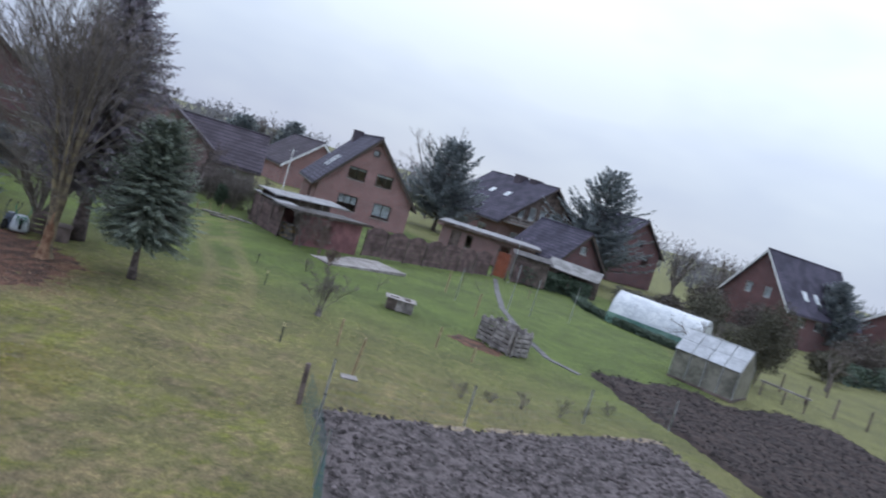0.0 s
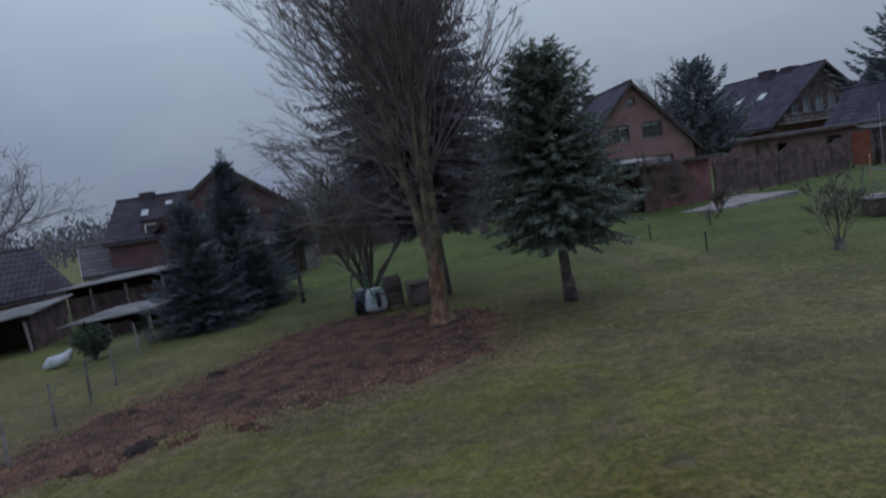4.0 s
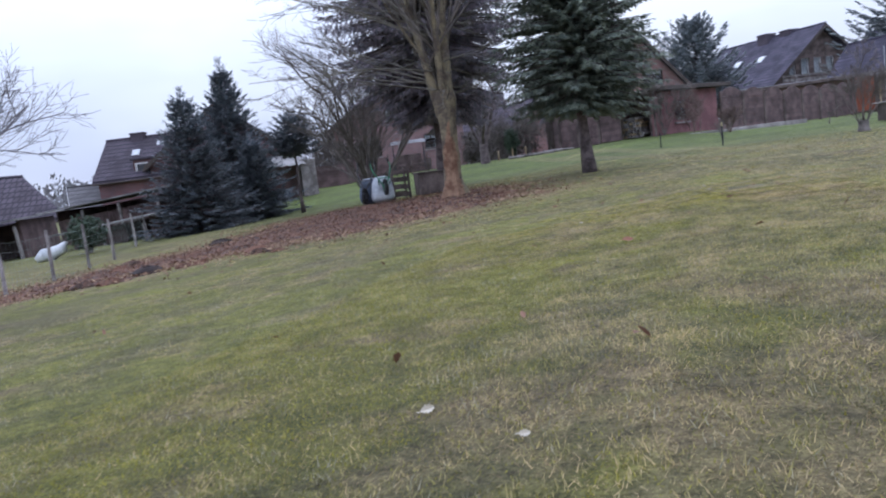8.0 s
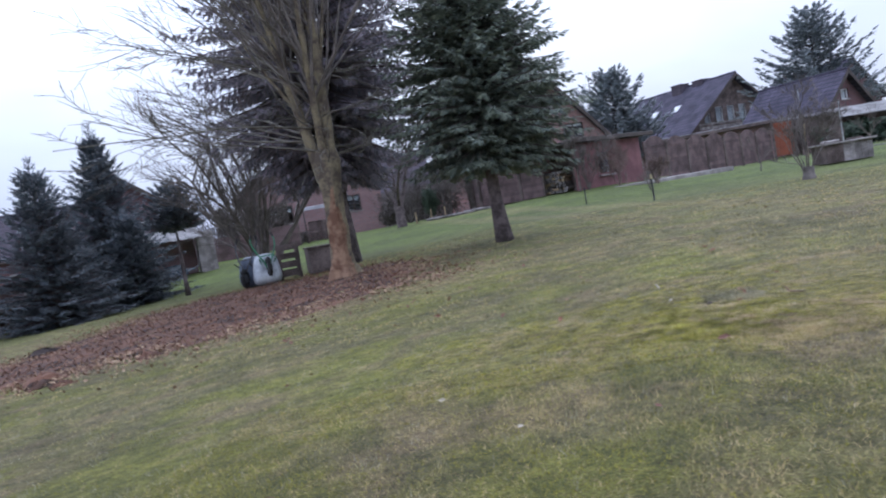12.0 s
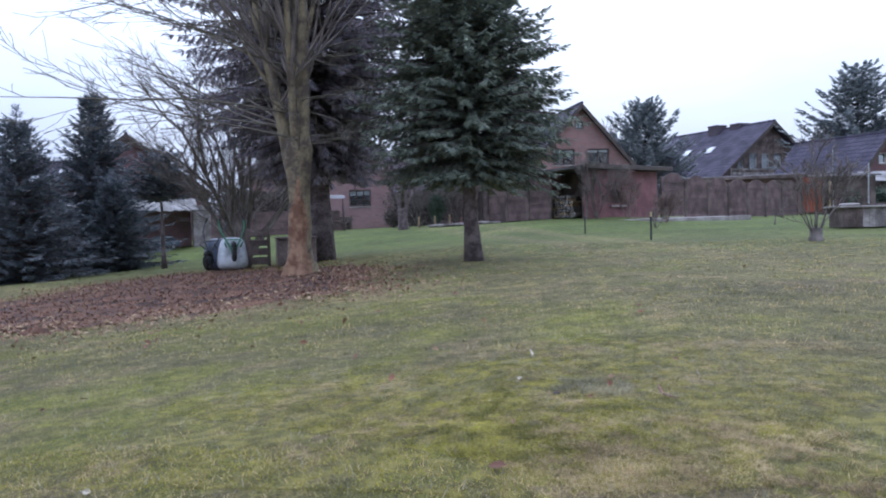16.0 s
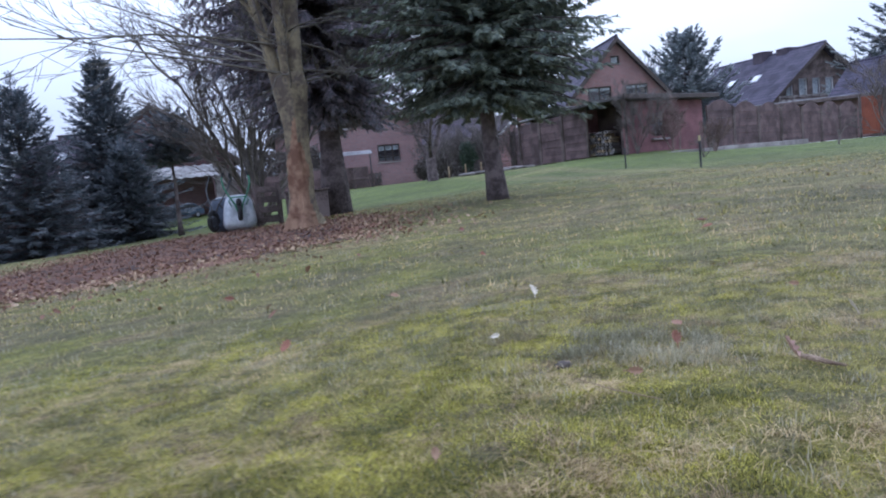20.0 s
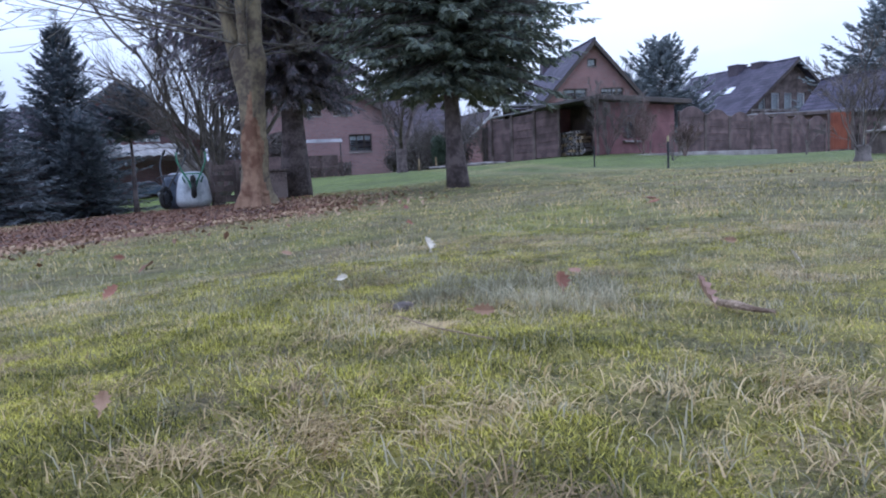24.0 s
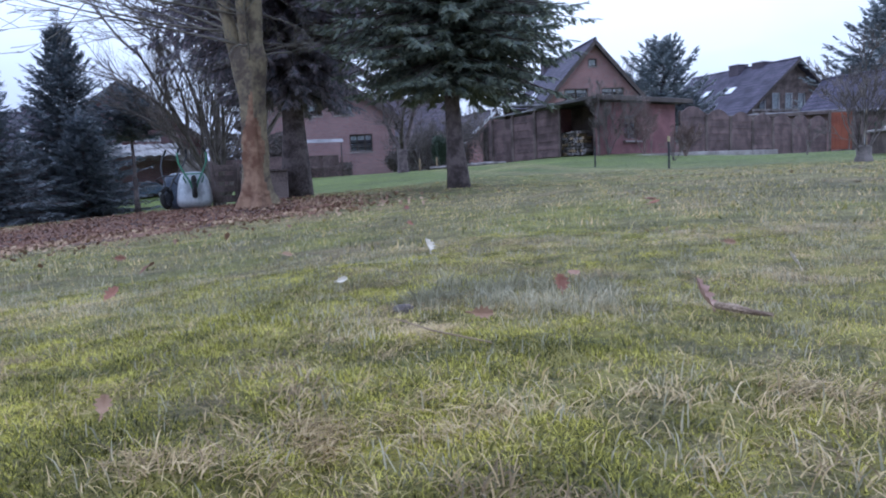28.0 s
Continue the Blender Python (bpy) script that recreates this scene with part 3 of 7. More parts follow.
bed("leaf_litter", LITTER, 0.16, 0.012, 0.02, M_LITTER_BED, "bed of damp brown leaf litter under the bare tree", "leaf litter", 0.8)
bed("vegetable_plot", PLOT, 0.11, 0.10, 0.10, M_PLOT, "freshly dug grey-brown soil of a vegetable plot", "soil", 0.15)
bed("dark_soil_bed", BED, 0.16, 0.12, 0.08, M_SOIL, "dark bare soil bed beside the greenhouse", "soil", 0.25)
for k, (x, y, r) in enumerate(((2.4, 19.3, 0.5), (4.0, 20.6, 0.55), (5.0, 21.4, 0.35), (7.6, 24.0, 0.5), (8.4, 24.7, 0.4))):
    ring = [(x + r * 1.5 * math.cos(a), y + r * 0.6 * math.sin(a) + 0.5 * r * 1.5 * math.cos(a)) for a in np.linspace(0, 2 * math.pi, 11)[:-1]]
    bed("straw_patch", ring, 0.1, 0.13, 0.03, M_STRAW, "pale straw lying on the edge of the plot", "straw", 0.15)
PALLET_DIRT = [(0.6, 30.4), (1.7, 29.9), (2.8, 29.6), (3.2, 30.3), (2.2, 31.3), (1.0, 31.4)]
bed("dark_earth", PALLET_DIRT, 0.14, 0.03, 0.03, M_LITTER_BED, "dark trodden earth in front of the compost bins", "soil", 0.3)


def sheet(f):
    """A function of place, tabled over the near lawn."""
    xs, ys = np.arange(GX0, GX1 + GSTEP, GSTEP), np.arange(GY0, GY1 + GSTEP, GSTEP)
    table = np.array([[f(x, y) for x in xs] for y in ys])

    def read(x, y):
        u, v = np.clip((x - GX0) / GSTEP, 0, len(xs) - 1.001), np.clip((y - GY0) / GSTEP, 0, len(ys) - 1.001)
        i, j = u.astype(int), v.astype(int)
        a, b = u - i, v - j
        return (table[j, i] * (1 - a) + table[j, i + 1] * a) * (1 - b) + (table[j + 1, i] * (1 - a) + table[j + 1, i + 1] * a) * b

    return read


H_AT, MOSS_AT, STRAW_AT = sheet(surface_z), sheet(mossy), sheet(strawy)
CLEAR_AT = sheet(lambda x, y: min(0.5, max(-1.0, -max(edge_away(LITTER, x, y), edge_away(PLOT, x, y)))))


LX0, LX1, LY0, LY1, LSTEP = -9.0, -5.2, 13.3, 15.9, 0.015


def clump_height(x, y):
    """Height of the moss cushions near the landing place."""
    r = math.hypot(x + 6.6, y - 13.35)
    v = noise.noise((x * 11.0, y * 11.0, 41.0)) + 0.7 * noise.noise((x * 25.0, y * 25.0, 43.0)) + 0.25 * noise.noise((x * 45.0, y * 45.0, 47.0))
    return 0.008 * ss(-0.5, 0.9, v) * ss(2.4, 1.5, r) * ss(0.16, 0.34, r)


LXS, LYS = np.arange(LX0, LX1, LSTEP), np.arange(LY0, LY1, LSTEP)
CLUMPS = np.array([[clump_height(x, y) for x in LXS] for y in LYS])
CLUMPS[0, :] = CLUMPS[-1, :] = CLUMPS[:, 0] = CLUMPS[:, -1] = 0.0


def CLUMP_AT(x, y):
    u, v = np.clip((x - LX0) / LSTEP, 0, len(LXS) - 1.001), np.clip((y - LY0) / LSTEP, 0, len(LYS) - 1.001)
    i, j = u.astype(int), v.astype(int)
    a, b = u - i, v - j
    return (CLUMPS[j, i] * (1 - a) + CLUMPS[j, i + 1] * a) * (1 - b) + (CLUMPS[j + 1, i] * (1 - a) + CLUMPS[j + 1, i + 1] * a) * b


def moss_sheet():
    gx, gy = np.meshgrid(LXS, LYS)
    z = H_AT(gx.ravel(), gy.ravel()) + np.where(CLUMPS.ravel() > 0.0004, CLUMPS.ravel() - 0.001, -0.02)
    m, w = Mesh(), len(LXS)
    m.v = list(zip(gx.ravel().tolist(), gy.ravel().tolist(), z.tolist()))
    m.f = [(j * w + i, j * w + i + 1, (j + 1) * w + i + 1, (j + 1) * w + i) for j in range(len(LYS) - 1) for i in range(w - 1) if CLUMPS[j:j + 2, i:i + 2].max() > 0.0004]
    return tagged(part("moss_cushions", m, M_MOSS_BED, smooth=True), "uneven cushions of yellow-green moss in the lawn", "moss", kind="structure")


moss_sheet()


def blades(name, n, area, h, w, material, label, bends=1, seed=1, chance=None, lie=0.5, curl=1.7, sink=0.001, far_from_landing=False, combed=0.0):
    """Many single grass blades in one mesh, each a bent tapering strip."""
    rng = np.random.default_rng(seed)
    x, y = area(rng, n)
    grown = np.where((x < -9) & (y > 14), 1.1 * np.clip(flecks(0.045 * x, 0.045 * y, 2.0) + 0.1, 0, 1), 0.0)
    ok = (CLEAR_AT(x, y) > -0.05 - grown) & (x > GX0) & (x < GX1) & (y > GY0) & (y < GY1)
    if far_from_landing:
        turn = np.degrees(np.arctan2(y - 13.35, x + 6.6))
        ok &= ((x + 6.6) ** 2 + (y - 13.35) ** 2 > 5.2) | (turn < 62) | (turn > 155)
    if chance is not None:
        ok &= rng.random(n) < chance(x, y)
    x, y = x[ok], y[ok]
    n = len(x)
    z = H_AT(x, y) + CLUMP_AT(x, y) - sink
    hh = h[0] + (h[1] - h[0]) * rng.random(n) ** 1.3
    ww = w[0] + (w[1] - w[0]) * rng.random(n)
    turn, lean = rng.random(n) * 2 * np.pi, lie * (0.15 + rng.random(n) ** 0.7 * 1.1)
    if combed:
        turn = 3.0 * np.sin(7 * x + 1.3) + 2.5 * np.cos(9 * y - 0.7) + 2.0 * np.sin(13 * (x + y)) + rng.normal(0, combed, n)
    lx, ly = np.cos(turn), np.sin(turn)
    face = turn + np.pi / 2 + rng.normal(0, 0.5, n)
    sx, sy = np.cos(face), np.sin(face)
    low = np.arctan(lean)
    levels = bends + 1
    vs = []
    for k in range(levels + 1):
        f = k / levels
        half = ww * (1 - 0.5 * f) / 2
        out = hh * np.sin(low) * f ** (0.5 + 0.5 * curl)
        up = hh * (np.cos(low) * f * (1 - 0.3 * f * np.minimum(1.0, lean)) + 0.07 * np.sin(np.pi * f))
        cx, cy, cz = x + lx * out, y + ly * out, z + up
        if k < levels:
            vs += [np.stack([cx - sx * half, cy - sy * half, cz], 1), np.stack([cx + sx * half, cy + sy * half, cz], 1)]
        else:
            vs.append(np.stack([cx, cy, cz], 1))
    per = len(vs)
    co = np.stack(vs, 1).reshape(-1, 3)
    tri = []
    for k in range(levels - 1):
        a = 2 * k
        tri += [(a, a + 1, a + 3), (a, a + 3, a + 2)]
    tri.append((2 * levels - 2, 2 * levels - 1, 2 * levels))
    tri = np.array(tri)
    faces = (np.arange(n)[:, None, None] * per + tri[None]).reshape(-1, 3)
    me = bpy.data.meshes.new(name)
    me.vertices.add(len(co)), me.loops.add(faces.size), me.polygons.add(len(faces))
    me.vertices.foreach_set("co", co.ravel())
    me.loops.foreach_set("vertex_index", faces.ravel())
    me.polygons.foreach_set("loop_start", np.arange(0, faces.size, 3))
    me.polygons.foreach_set("loop_total", np.full(len(faces), 3))
    me.materials.append(material)
    me.update(calc_edges=True)
    return tagged(new(name, me), label, "grass", kind="stuff")


def fan(cx, cy, r0, r1, a0, a1, power):
    """Random places in a sector of the lawn, thicker towards its near side."""

    def area(rng, n):
        r = r0 + (r1 - r0) * rng.random(n) ** power
        a = np.radians(a0 + (a1 - a0) * rng.random(n))
        return cx + r * np.cos(a), cy + r * np.sin(a)

    return area


def oblong(x0, x1, y0, y1):
    return lambda rng, n: (x0 + (x1 - x0) * rng.random(n), y0 + (y1 - y0) * rng.random(n))


def step(a, b, v):
    t = np.clip((v - a) / (b - a), 0, 1)
    return t * t * (3 - 2 * t)


def flecks(x, y, k):
    """Fine uneven mottling of the turf, about -1 to 1."""
    a = np.sin(31 * x + 2.3 * np.sin(19 * y + k) + k) * np.sin(27 * y + 2.1 * np.sin(23 * x - k))
    return 0.6 * a + 0.6 * np.sin(67 * x + 2.7 * np.sin(41 * y + 2 * k)) * np.sin(59 * y + 2.5 * np.sin(47 * x + k))


def moss_chance(x, y):
    return step(0.35, 0.75, MOSS_AT(x, y) + 0.3 * flecks(x, y, 1.0)) * (1 - 0.8 * step(0.2, 0.6, STRAW_AT(x, y) + 0.3 * flecks(x, y, 4.0)))


def green_chance(x, y):
    return (0.8 - 0.6 * STRAW_AT(x, y)) * (1 - 0.82 * moss_chance(x, y))


def dry_chance(x, y):
    return (0.05 + 0.95 * step(0.15, 0.65, STRAW_AT(x, y) + 0.32 * flecks(x, y, 4.0))) * (1 - 0.6 * moss_chance(x, y))


def tufts(area, count, radius, seed):
    """Places gathered round a number of centres spread over an area."""

    def pick(rng, n):
        cx, cy = area(np.random.default_rng(seed), count)
        k = rng.integers(0, count, n)
        r = radius * rng.random(n) ** 0.7
        a = rng.random(n) * 2 * np.pi
        return cx[k] + r * np.cos(a), cy[k] + r * np.sin(a)

    return pick


LAND = (-6.6, 13.35, 0.12, 2.4, 60, 157)
NEAR = fan(*LAND, 0.75)
CLOSE = fan(-6.6, 13.35, 0.12, 1.35, 60, 157, 0.9)
blades("near_moss", 300000, NEAR, (0.004, 0.011), (0.0008, 0.0018), M_MOSS, "yellow-green moss cushions in the lawn", 0, 2, moss_chance, 1.0)
blades("close_moss", 330000, CLOSE, (0.003, 0.009), (0.0005, 0.0013), M_MOSS, "feathery moss tips close to the landing place", 0, 32, lambda x, y: 0.3 + 0.7 * moss_chance(x, y), 1.2)
blades("near_grass", 56000, NEAR, (0.006, 0.019), (0.0006, 0.0014), M_BLADE, "thin green blades of lawn grass", 1, 3, green_chance, 1.6)
blades("near_grass_tufts", 34000, tufts(NEAR, 1500, 0.024, 71), (0.008, 0.022), (0.0006, 0.0015), M_BLADE, "small tufts of green lawn grass", 2, 13, green_chance, 1.3)
blades("near_blue_grass", 26000, tufts(NEAR, 1100, 0.03, 72), (0.008, 0.028), (0.0008, 0.0018), M_BLUE_BLADE, "blue-grey tufts of fine grass", 1, 14, lambda x, y: 0.3 + 0.7 * step(14.0, 14.6, y), 0.9)
blades("blue_grass_tussock", 2600, tufts(oblong(-7.02, -6.74, 14.38, 14.62), 80, 0.022, 73), (0.012, 0.044), (0.0009, 0.0020), M_BLUE_BLADE, "blue-grey tussock of upright fine grass", 2, 15, None, 1.1)
blades("near_dry_grass", 60000, tufts(NEAR, 1000, 0.034, 74), (0.010, 0.028), (0.0005, 0.0012), M_DRY, "dry straw-coloured grass lying matted in the lawn", 2, 6, dry_chance, 6.0, 1.2, -0.003, combed=0.9)
blades("near_straw", 46000, NEAR, (0.008, 0.024), (0.0005, 0.0011), M_DRY, "single dry straws between the moss", 1, 16, lambda x, y: 0.10 + 0.85 * dry_chance(x, y), 5.0, 1.2, -0.002)
FRONT = oblong(-6.95, -6.10, 13.55, 14.1)
blades("front_straw", 15000, tufts(FRONT, 170, 0.03, 75), (0.010, 0.034), (0.0006, 0.0016), M_DRY, "pale bent straws in the foreground", 3, 17, lambda x, y: 0.05 + 0.9 * dry_chance(x, y), 5.0, 1.6, -0.004, combed=1.0)
blades("front_grass", 1500, tufts(FRONT, 110, 0.025, 85), (0.012, 0.030), (0.0008, 0.0018), M_BLADE, "broader green blades in the foreground", 3, 27, None, 2.0, 1.5)
MID = oblong(-12.5, -2.0, 8.2, 18.5)
blades("lawn_moss", 90000, MID, (0.008, 0.02), (0.0022, 0.0048), M_TURF_MOSS, "mossy patches of the lawn", 0, 12, moss_chance, 1.0, far_from_landing=True)
blades("lawn_grass", 110000, tufts(MID, 9000, 0.06, 76), (0.012, 0.042), (0.0022, 0.0042), M_BLADE, "short green lawn grass", 0, 4, green_chance, 0.9, far_from_landing=True)
blades("lawn_blue_grass", 40000, tufts(MID, 4500, 0.06, 77), (0.014, 0.045), (0.0022, 0.0044), M_BLUE_BLADE, "grey-green tufts in the lawn", 0, 18, None, 0.8, far_from_landing=True)
blades("lawn_dry_grass", 80000, tufts(MID, 6000, 0.08, 78), (0.012, 0.040), (0.0020, 0.0040), M_DRY, "dry straw-coloured grass in the lawn", 0, 7, dry_chance, 2.2, 1.3, far_from_landing=True)
STRIP = oblong(-9.2, -4.8, 7.9, 13.7)
blades("strip_moss", 190000, STRIP, (0.008, 0.018), (0.0022, 0.0048), M_TURF_MOSS, "low moss between the lawn grass", 0, 21, lambda x, y: 0.3 + 0.7 * moss_chance(x, y), 1.4)
blades("strip_grass", 180000, tufts(STRIP, 9000, 0.06, 81), (0.012, 0.032), (0.0016, 0.0034), M_BLADE, "dense short lawn grass", 0, 22, lambda x, y: 0.25 + 0.75 * green_chance(x, y), 1.3)
blades("strip_straw", 170000, tufts(STRIP, 7000, 0.06, 82), (0.012, 0.030), (0.0014, 0.0028), M_DRY, "matted dry straw in the short lawn", 0, 23, lambda x, y: 0.25 + 0.75 * dry_chance(x, y), 2.4)
FAR = oblong(-16.0, 3.5, 15.5, 27.5)
blades("rear_grass", 70000, tufts(FAR, 5000, 0.10, 79), (0.015, 0.045), (0.006, 0.012), M_BLADE, "short green grass further off", 0, 5, green_chance, 1.0)
blades("rear_dry_grass", 18000, tufts(FAR, 2500, 0.12, 80), (0.015, 0.04), (0.005, 0.010), M_DRY, "dry grass further off", 1, 8, dry_chance, 2.0)


M_DARK_CLOD = island("dark_soil_clods", [(0.014, 0.011, 0.011), (0.035, 0.028, 0.027), (0.065, 0.055, 0.052)], 0.95)


def clods(name, poly, n, seed, material, lift, label):
    rng = random.Random(seed)
    m = Mesh()
    while n:
        x, y = rng.uniform(min(p[0] for p in poly), max(p[0] for p in poly)), rng.uniform(min(p[1] for p in poly), max(p[1] for p in poly))
        if edge_away(poly, x, y) < 0.1:
            continue
        n -= 1
        s = rng.uniform(0.02, 0.07) * rng.uniform(0.6, 1.2)
        c = Vector((x, y, surface_z(x, y) + lift + 0.08 * noise.noise((x * 3.1, y * 3.1, 2.2)) + 0.3 * s))
        pts = [c + Vector(p) * s * rng.uniform(0.7, 1.2) for p in ((1, 0, 0), (0, 1, 0), (-1, 0, 0), (0, -1, 0), (0.1, 0, 0.9), (0, 0.1, -0.9))]
        m.add([tuple(p) for p in pts], [(0, 1, 4), (1, 2, 4), (2, 3, 4), (3, 0, 4), (1, 0, 5), (2, 1, 5), (3, 2, 5), (0, 3, 5)])
    tagged(part(name, m, material), label, "soil", kind="stuff")


clods("soil_clods", PLOT, 7000, 12, M_CLOD, 0.10, "lumps of dug grey soil")
clods("dark_clods", BED, 3500, 13, M_DARK_CLOD, 0.12, "lumps of dark garden soil")

# ---- trees ----


def spray(m, p, d, up, length, width, rng):
    """A needled twig: one narrow strip with pairs of short tapering strips along it."""
    side = d.cross(up)
    if side.length < 1e-3:
        side = Vector((1, 0, 0))
    side.normalize()
    q = p + d * length
    b = side * width * 0.45
    m.add([tuple(p - b * 0.5), tuple(p + d * length * 0.5 - b), tuple(q), tuple(p + d * length * 0.5 + b)], [(0, 1, 2, 3)])
    for f in (0.1, 0.32, 0.56):
        for s in (-1, 1):
            way = (d * 0.8 + side * s * rng.uniform(0.5, 0.9) + up * rng.uniform(-0.45, 0.2)).normalized()
            ln = length * (0.66 - 0.4 * f) * rng.uniform(0.7, 1.2)
            c = p + d * (length * f)
            w = way.cross(up).normalized() * width * 0.5 + up * width * rng.uniform(-0.3, 0.3)
            m.add([tuple(c - w), tuple(c + w), tuple(c + way * ln)], [(0, 1, 2)])


def conifer(name, x, y, height, radius, clear, label, needles, bark, seed, whorls, per, twig, droop=0.25, power=0.8, lean=(0, 0), category="conifer", trunk_r=None, gaps=0.1, uneven=0.18, base_z=None, rise=0.55, leader=0.35, skirt=0.0, fat=0.16, expo=0.95, waist=0.0, hang=0.0):
    """Boughs in whorls up a stem, each a frond of needled twigs, with a bare leader on top."""
    rng = random.Random(seed)
    z0 = surface_z(x, y) - 0.1 if base_z is None else base_z
    tree = thing(name, pose(x, y, z0), label, category)
    r0 = trunk_r or height * 0.02
    spine = [Vector((lean[0] * (k / 7) ** 1.3 + rng.uniform(-1, 1) * 0.008 * height * (0 < k < 7), lean[1] * (k / 7) ** 1.3, height * k / 7)) for k in range(8)]
    tk = Mesh().tube(spine, [r0 * (1.35 if k == 0 else 1.0) * (1 - 0.95 * k / 7) for k in range(8)], 10)
    part("trunk", tk, bark, tree, smooth=True)
    cr, bough = Mesh(), Mesh()
    up = Vector((0, 0, 1))
    for wv in range(whorls):
        f = (wv + 0.25 * rng.random()) / whorls
        reach0 = radius * min(1.0, (1 - f) / power) ** expo * (1 - waist * math.exp(-((f - 0.62) / 0.09) ** 2)) * (1 + uneven * rng.uniform(-0.6, 0.6)) + 0.10
        if skirt:
            reach0 *= skirt + (1 - skirt) * min(1.0, f / 0.24)
        turn = rng.random() * 6.283
        n = max(4, int(per * (0.45 + 0.55 * (1 - f))))
        for b in range(n):
            if rng.random() < gaps:
                continue
            a = turn + 6.283 * (b + rng.uniform(-0.35, 0.35)) / n
            z = clear + (height - leader - clear) * f + rng.uniform(-0.5, 0.5) * (height - clear) / whorls * 0.55
            at = spine[min(6, int(z / height * 7))].lerp(spine[min(7, int(z / height * 7) + 1)], z / height * 7 % 1)
            ln = reach0 * (1 + rng.uniform(-1.0, 0.6) * uneven * 1.5)
            climb = rise * f - droop * (1 - f) + rng.uniform(-0.12, 0.12)
            d = Vector((math.cos(a), math.sin(a), climb)).normalized()
            p, q = at.copy(), []
            steps = max(2, int(ln / (twig * 0.40)))
            for s in range(steps + 1):
                q.append(p.copy())
                t = s / steps
                dd = (d + Vector((0, 0, -0.55 * droop * t + 0.32 * t * t))).normalized()
                p = p + dd * (ln / steps)
                if t > 0.22 or f > 0.75 or ln < 0.6:
                    side = dd.cross(up)
                    for sgn in (-1, 1):
                        if rng.random() < 0.92:
                            out = (dd * 0.8 + sgn * side * (0.95 - 0.4 * t) + up * (rng.uniform(-0.6, 0.2) - hang * rng.random())).normalized()
                            spray(cr, p, out, up, min(twig, 0.25 + ln * 0.5) * rng.uniform(0.7, 1.3) * (1.1 - 0.45 * t), twig * fat, rng)
            spray(cr, p, dd, up, min(twig, 0.2 + ln * 0.5), twig * fat, rng)
            if ln > 0.4:
                bough.tube([q[0], q[len(q) // 2], q[-1]], [r0 * 0.20 * (1 - 0.6 * f), r0 * 0.12 * (1 - 0.6 * f), 0.004], 4, False)
    tip = spine[-1]
    for k in range(10):
        a = 2.4 * k
        spray(cr, tip - up * leader * (1 - k / 10), Vector((math.cos(a), math.sin(a), 1.2)).normalized(), Vector((math.cos(a + 1), math.sin(a + 1), 0.1)), leader * (0.7 - 0.04 * k), twig * 0.1, rng)
    part("bough", bough, bark, tree)
    part("crown", cr, needles, tree)
    return tree


def sprout(m, p, d, length, radius, level, rng, spec, thin=None, finest=0.0042):
    """One branch and, on it, its side branches."""
    kids, ratio, wander, rise, spread = spec
    n = 5 if level > 0 else 3
    pts, q = [p.copy()], p.copy()
    ways = []
    for k in range(n):
        d = (d + Vector((rng.gauss(0, wander), rng.gauss(0, wander), rng.gauss(0, wander) + rise))).normalized()
        q = q + d * (length / n)
        pts.append(q.copy())
        ways.append(d.copy())
    (thin if thin is not None and radius < 0.040 else m).tube(pts, [max(finest, radius * (1 - 0.75 * k / n)) for k in range(n + 1)], 7 if radius > 0.06 else (5 if radius > 0.02 else 3), False)
    if level <= 0:
        return
    for c in range(kids[level - 1]):
        t = rng.uniform(0.22, 1.0)
        k = min(n - 1, int(t * n))
        base = pts[k].lerp(pts[k + 1], t * n - k if k < n else 1)
        a = rng.random() * 2 * math.pi
        side = Vector((math.cos(a), math.sin(a), rng.uniform(-0.3, 0.5)))
        side = (side - ways[k] * side.dot(ways[k])).normalized()
        dd = (ways[k] + side * spread * rng.uniform(0.6, 1.4)).normalized()
        sprout(m, base, dd, length * ratio * rng.uniform(0.65, 1.15) * (1.15 - 0.45 * t), radius * 0.42 * rng.uniform(0.7, 1.1), level - 1, rng, spec, thin, finest)


def bare_tree(name, x, y, label, seed, stems, length, radius, levels, spec, material, trunk=0.0, trunk_r=0.0, tilt=0.5, category="tree", base_z=None, twigs=None, finest=0.0042):
    rng = random.Random(seed)
    tree = thing(name, pose(x, y, (surface_z(x, y) if base_z is None else base_z) - 0.05), label, category)
    top = Vector((0, 0, trunk))
    if trunk:
        tk = Mesh().tube([(0, 0, -0.05), (0.0, 0.0, 0.12), (rng.uniform(-0.03, 0.03), 0.02, trunk * 0.5), (0, 0, trunk), (0, 0, trunk * 1.1)], [trunk_r * 1.5, trunk_r * 1.12, trunk_r, trunk_r * 1.05, trunk_r * 0.7], 12)
        part("trunk", tk, material, tree, smooth=True)
    m = Mesh()
    for s in range(stems):
        if not trunk:
            m = Mesh()
        a = 2 * math.pi * (s + rng.uniform(-0.3, 0.3)) / stems
        lean = tilt * rng.uniform(0.25, 1.2)
        d = Vector((math.cos(a) * lean, math.sin(a) * lean, 1)).normalized()
        sprout(m, top + Vector((math.cos(a), math.sin(a), 0)) * trunk_r * 0.5 - Vector((0, 0, 0.1 * bool(trunk))), d, length * rng.uniform(0.75, 1.1), radius * rng.uniform(0.7, 1.1), levels, rng, spec, None, finest)
        if not trunk:
            part("stem", m, twigs or material, tree, smooth=True)
    if trunk:
        part("branch", m, twigs or material, tree, smooth=True)
    return tree


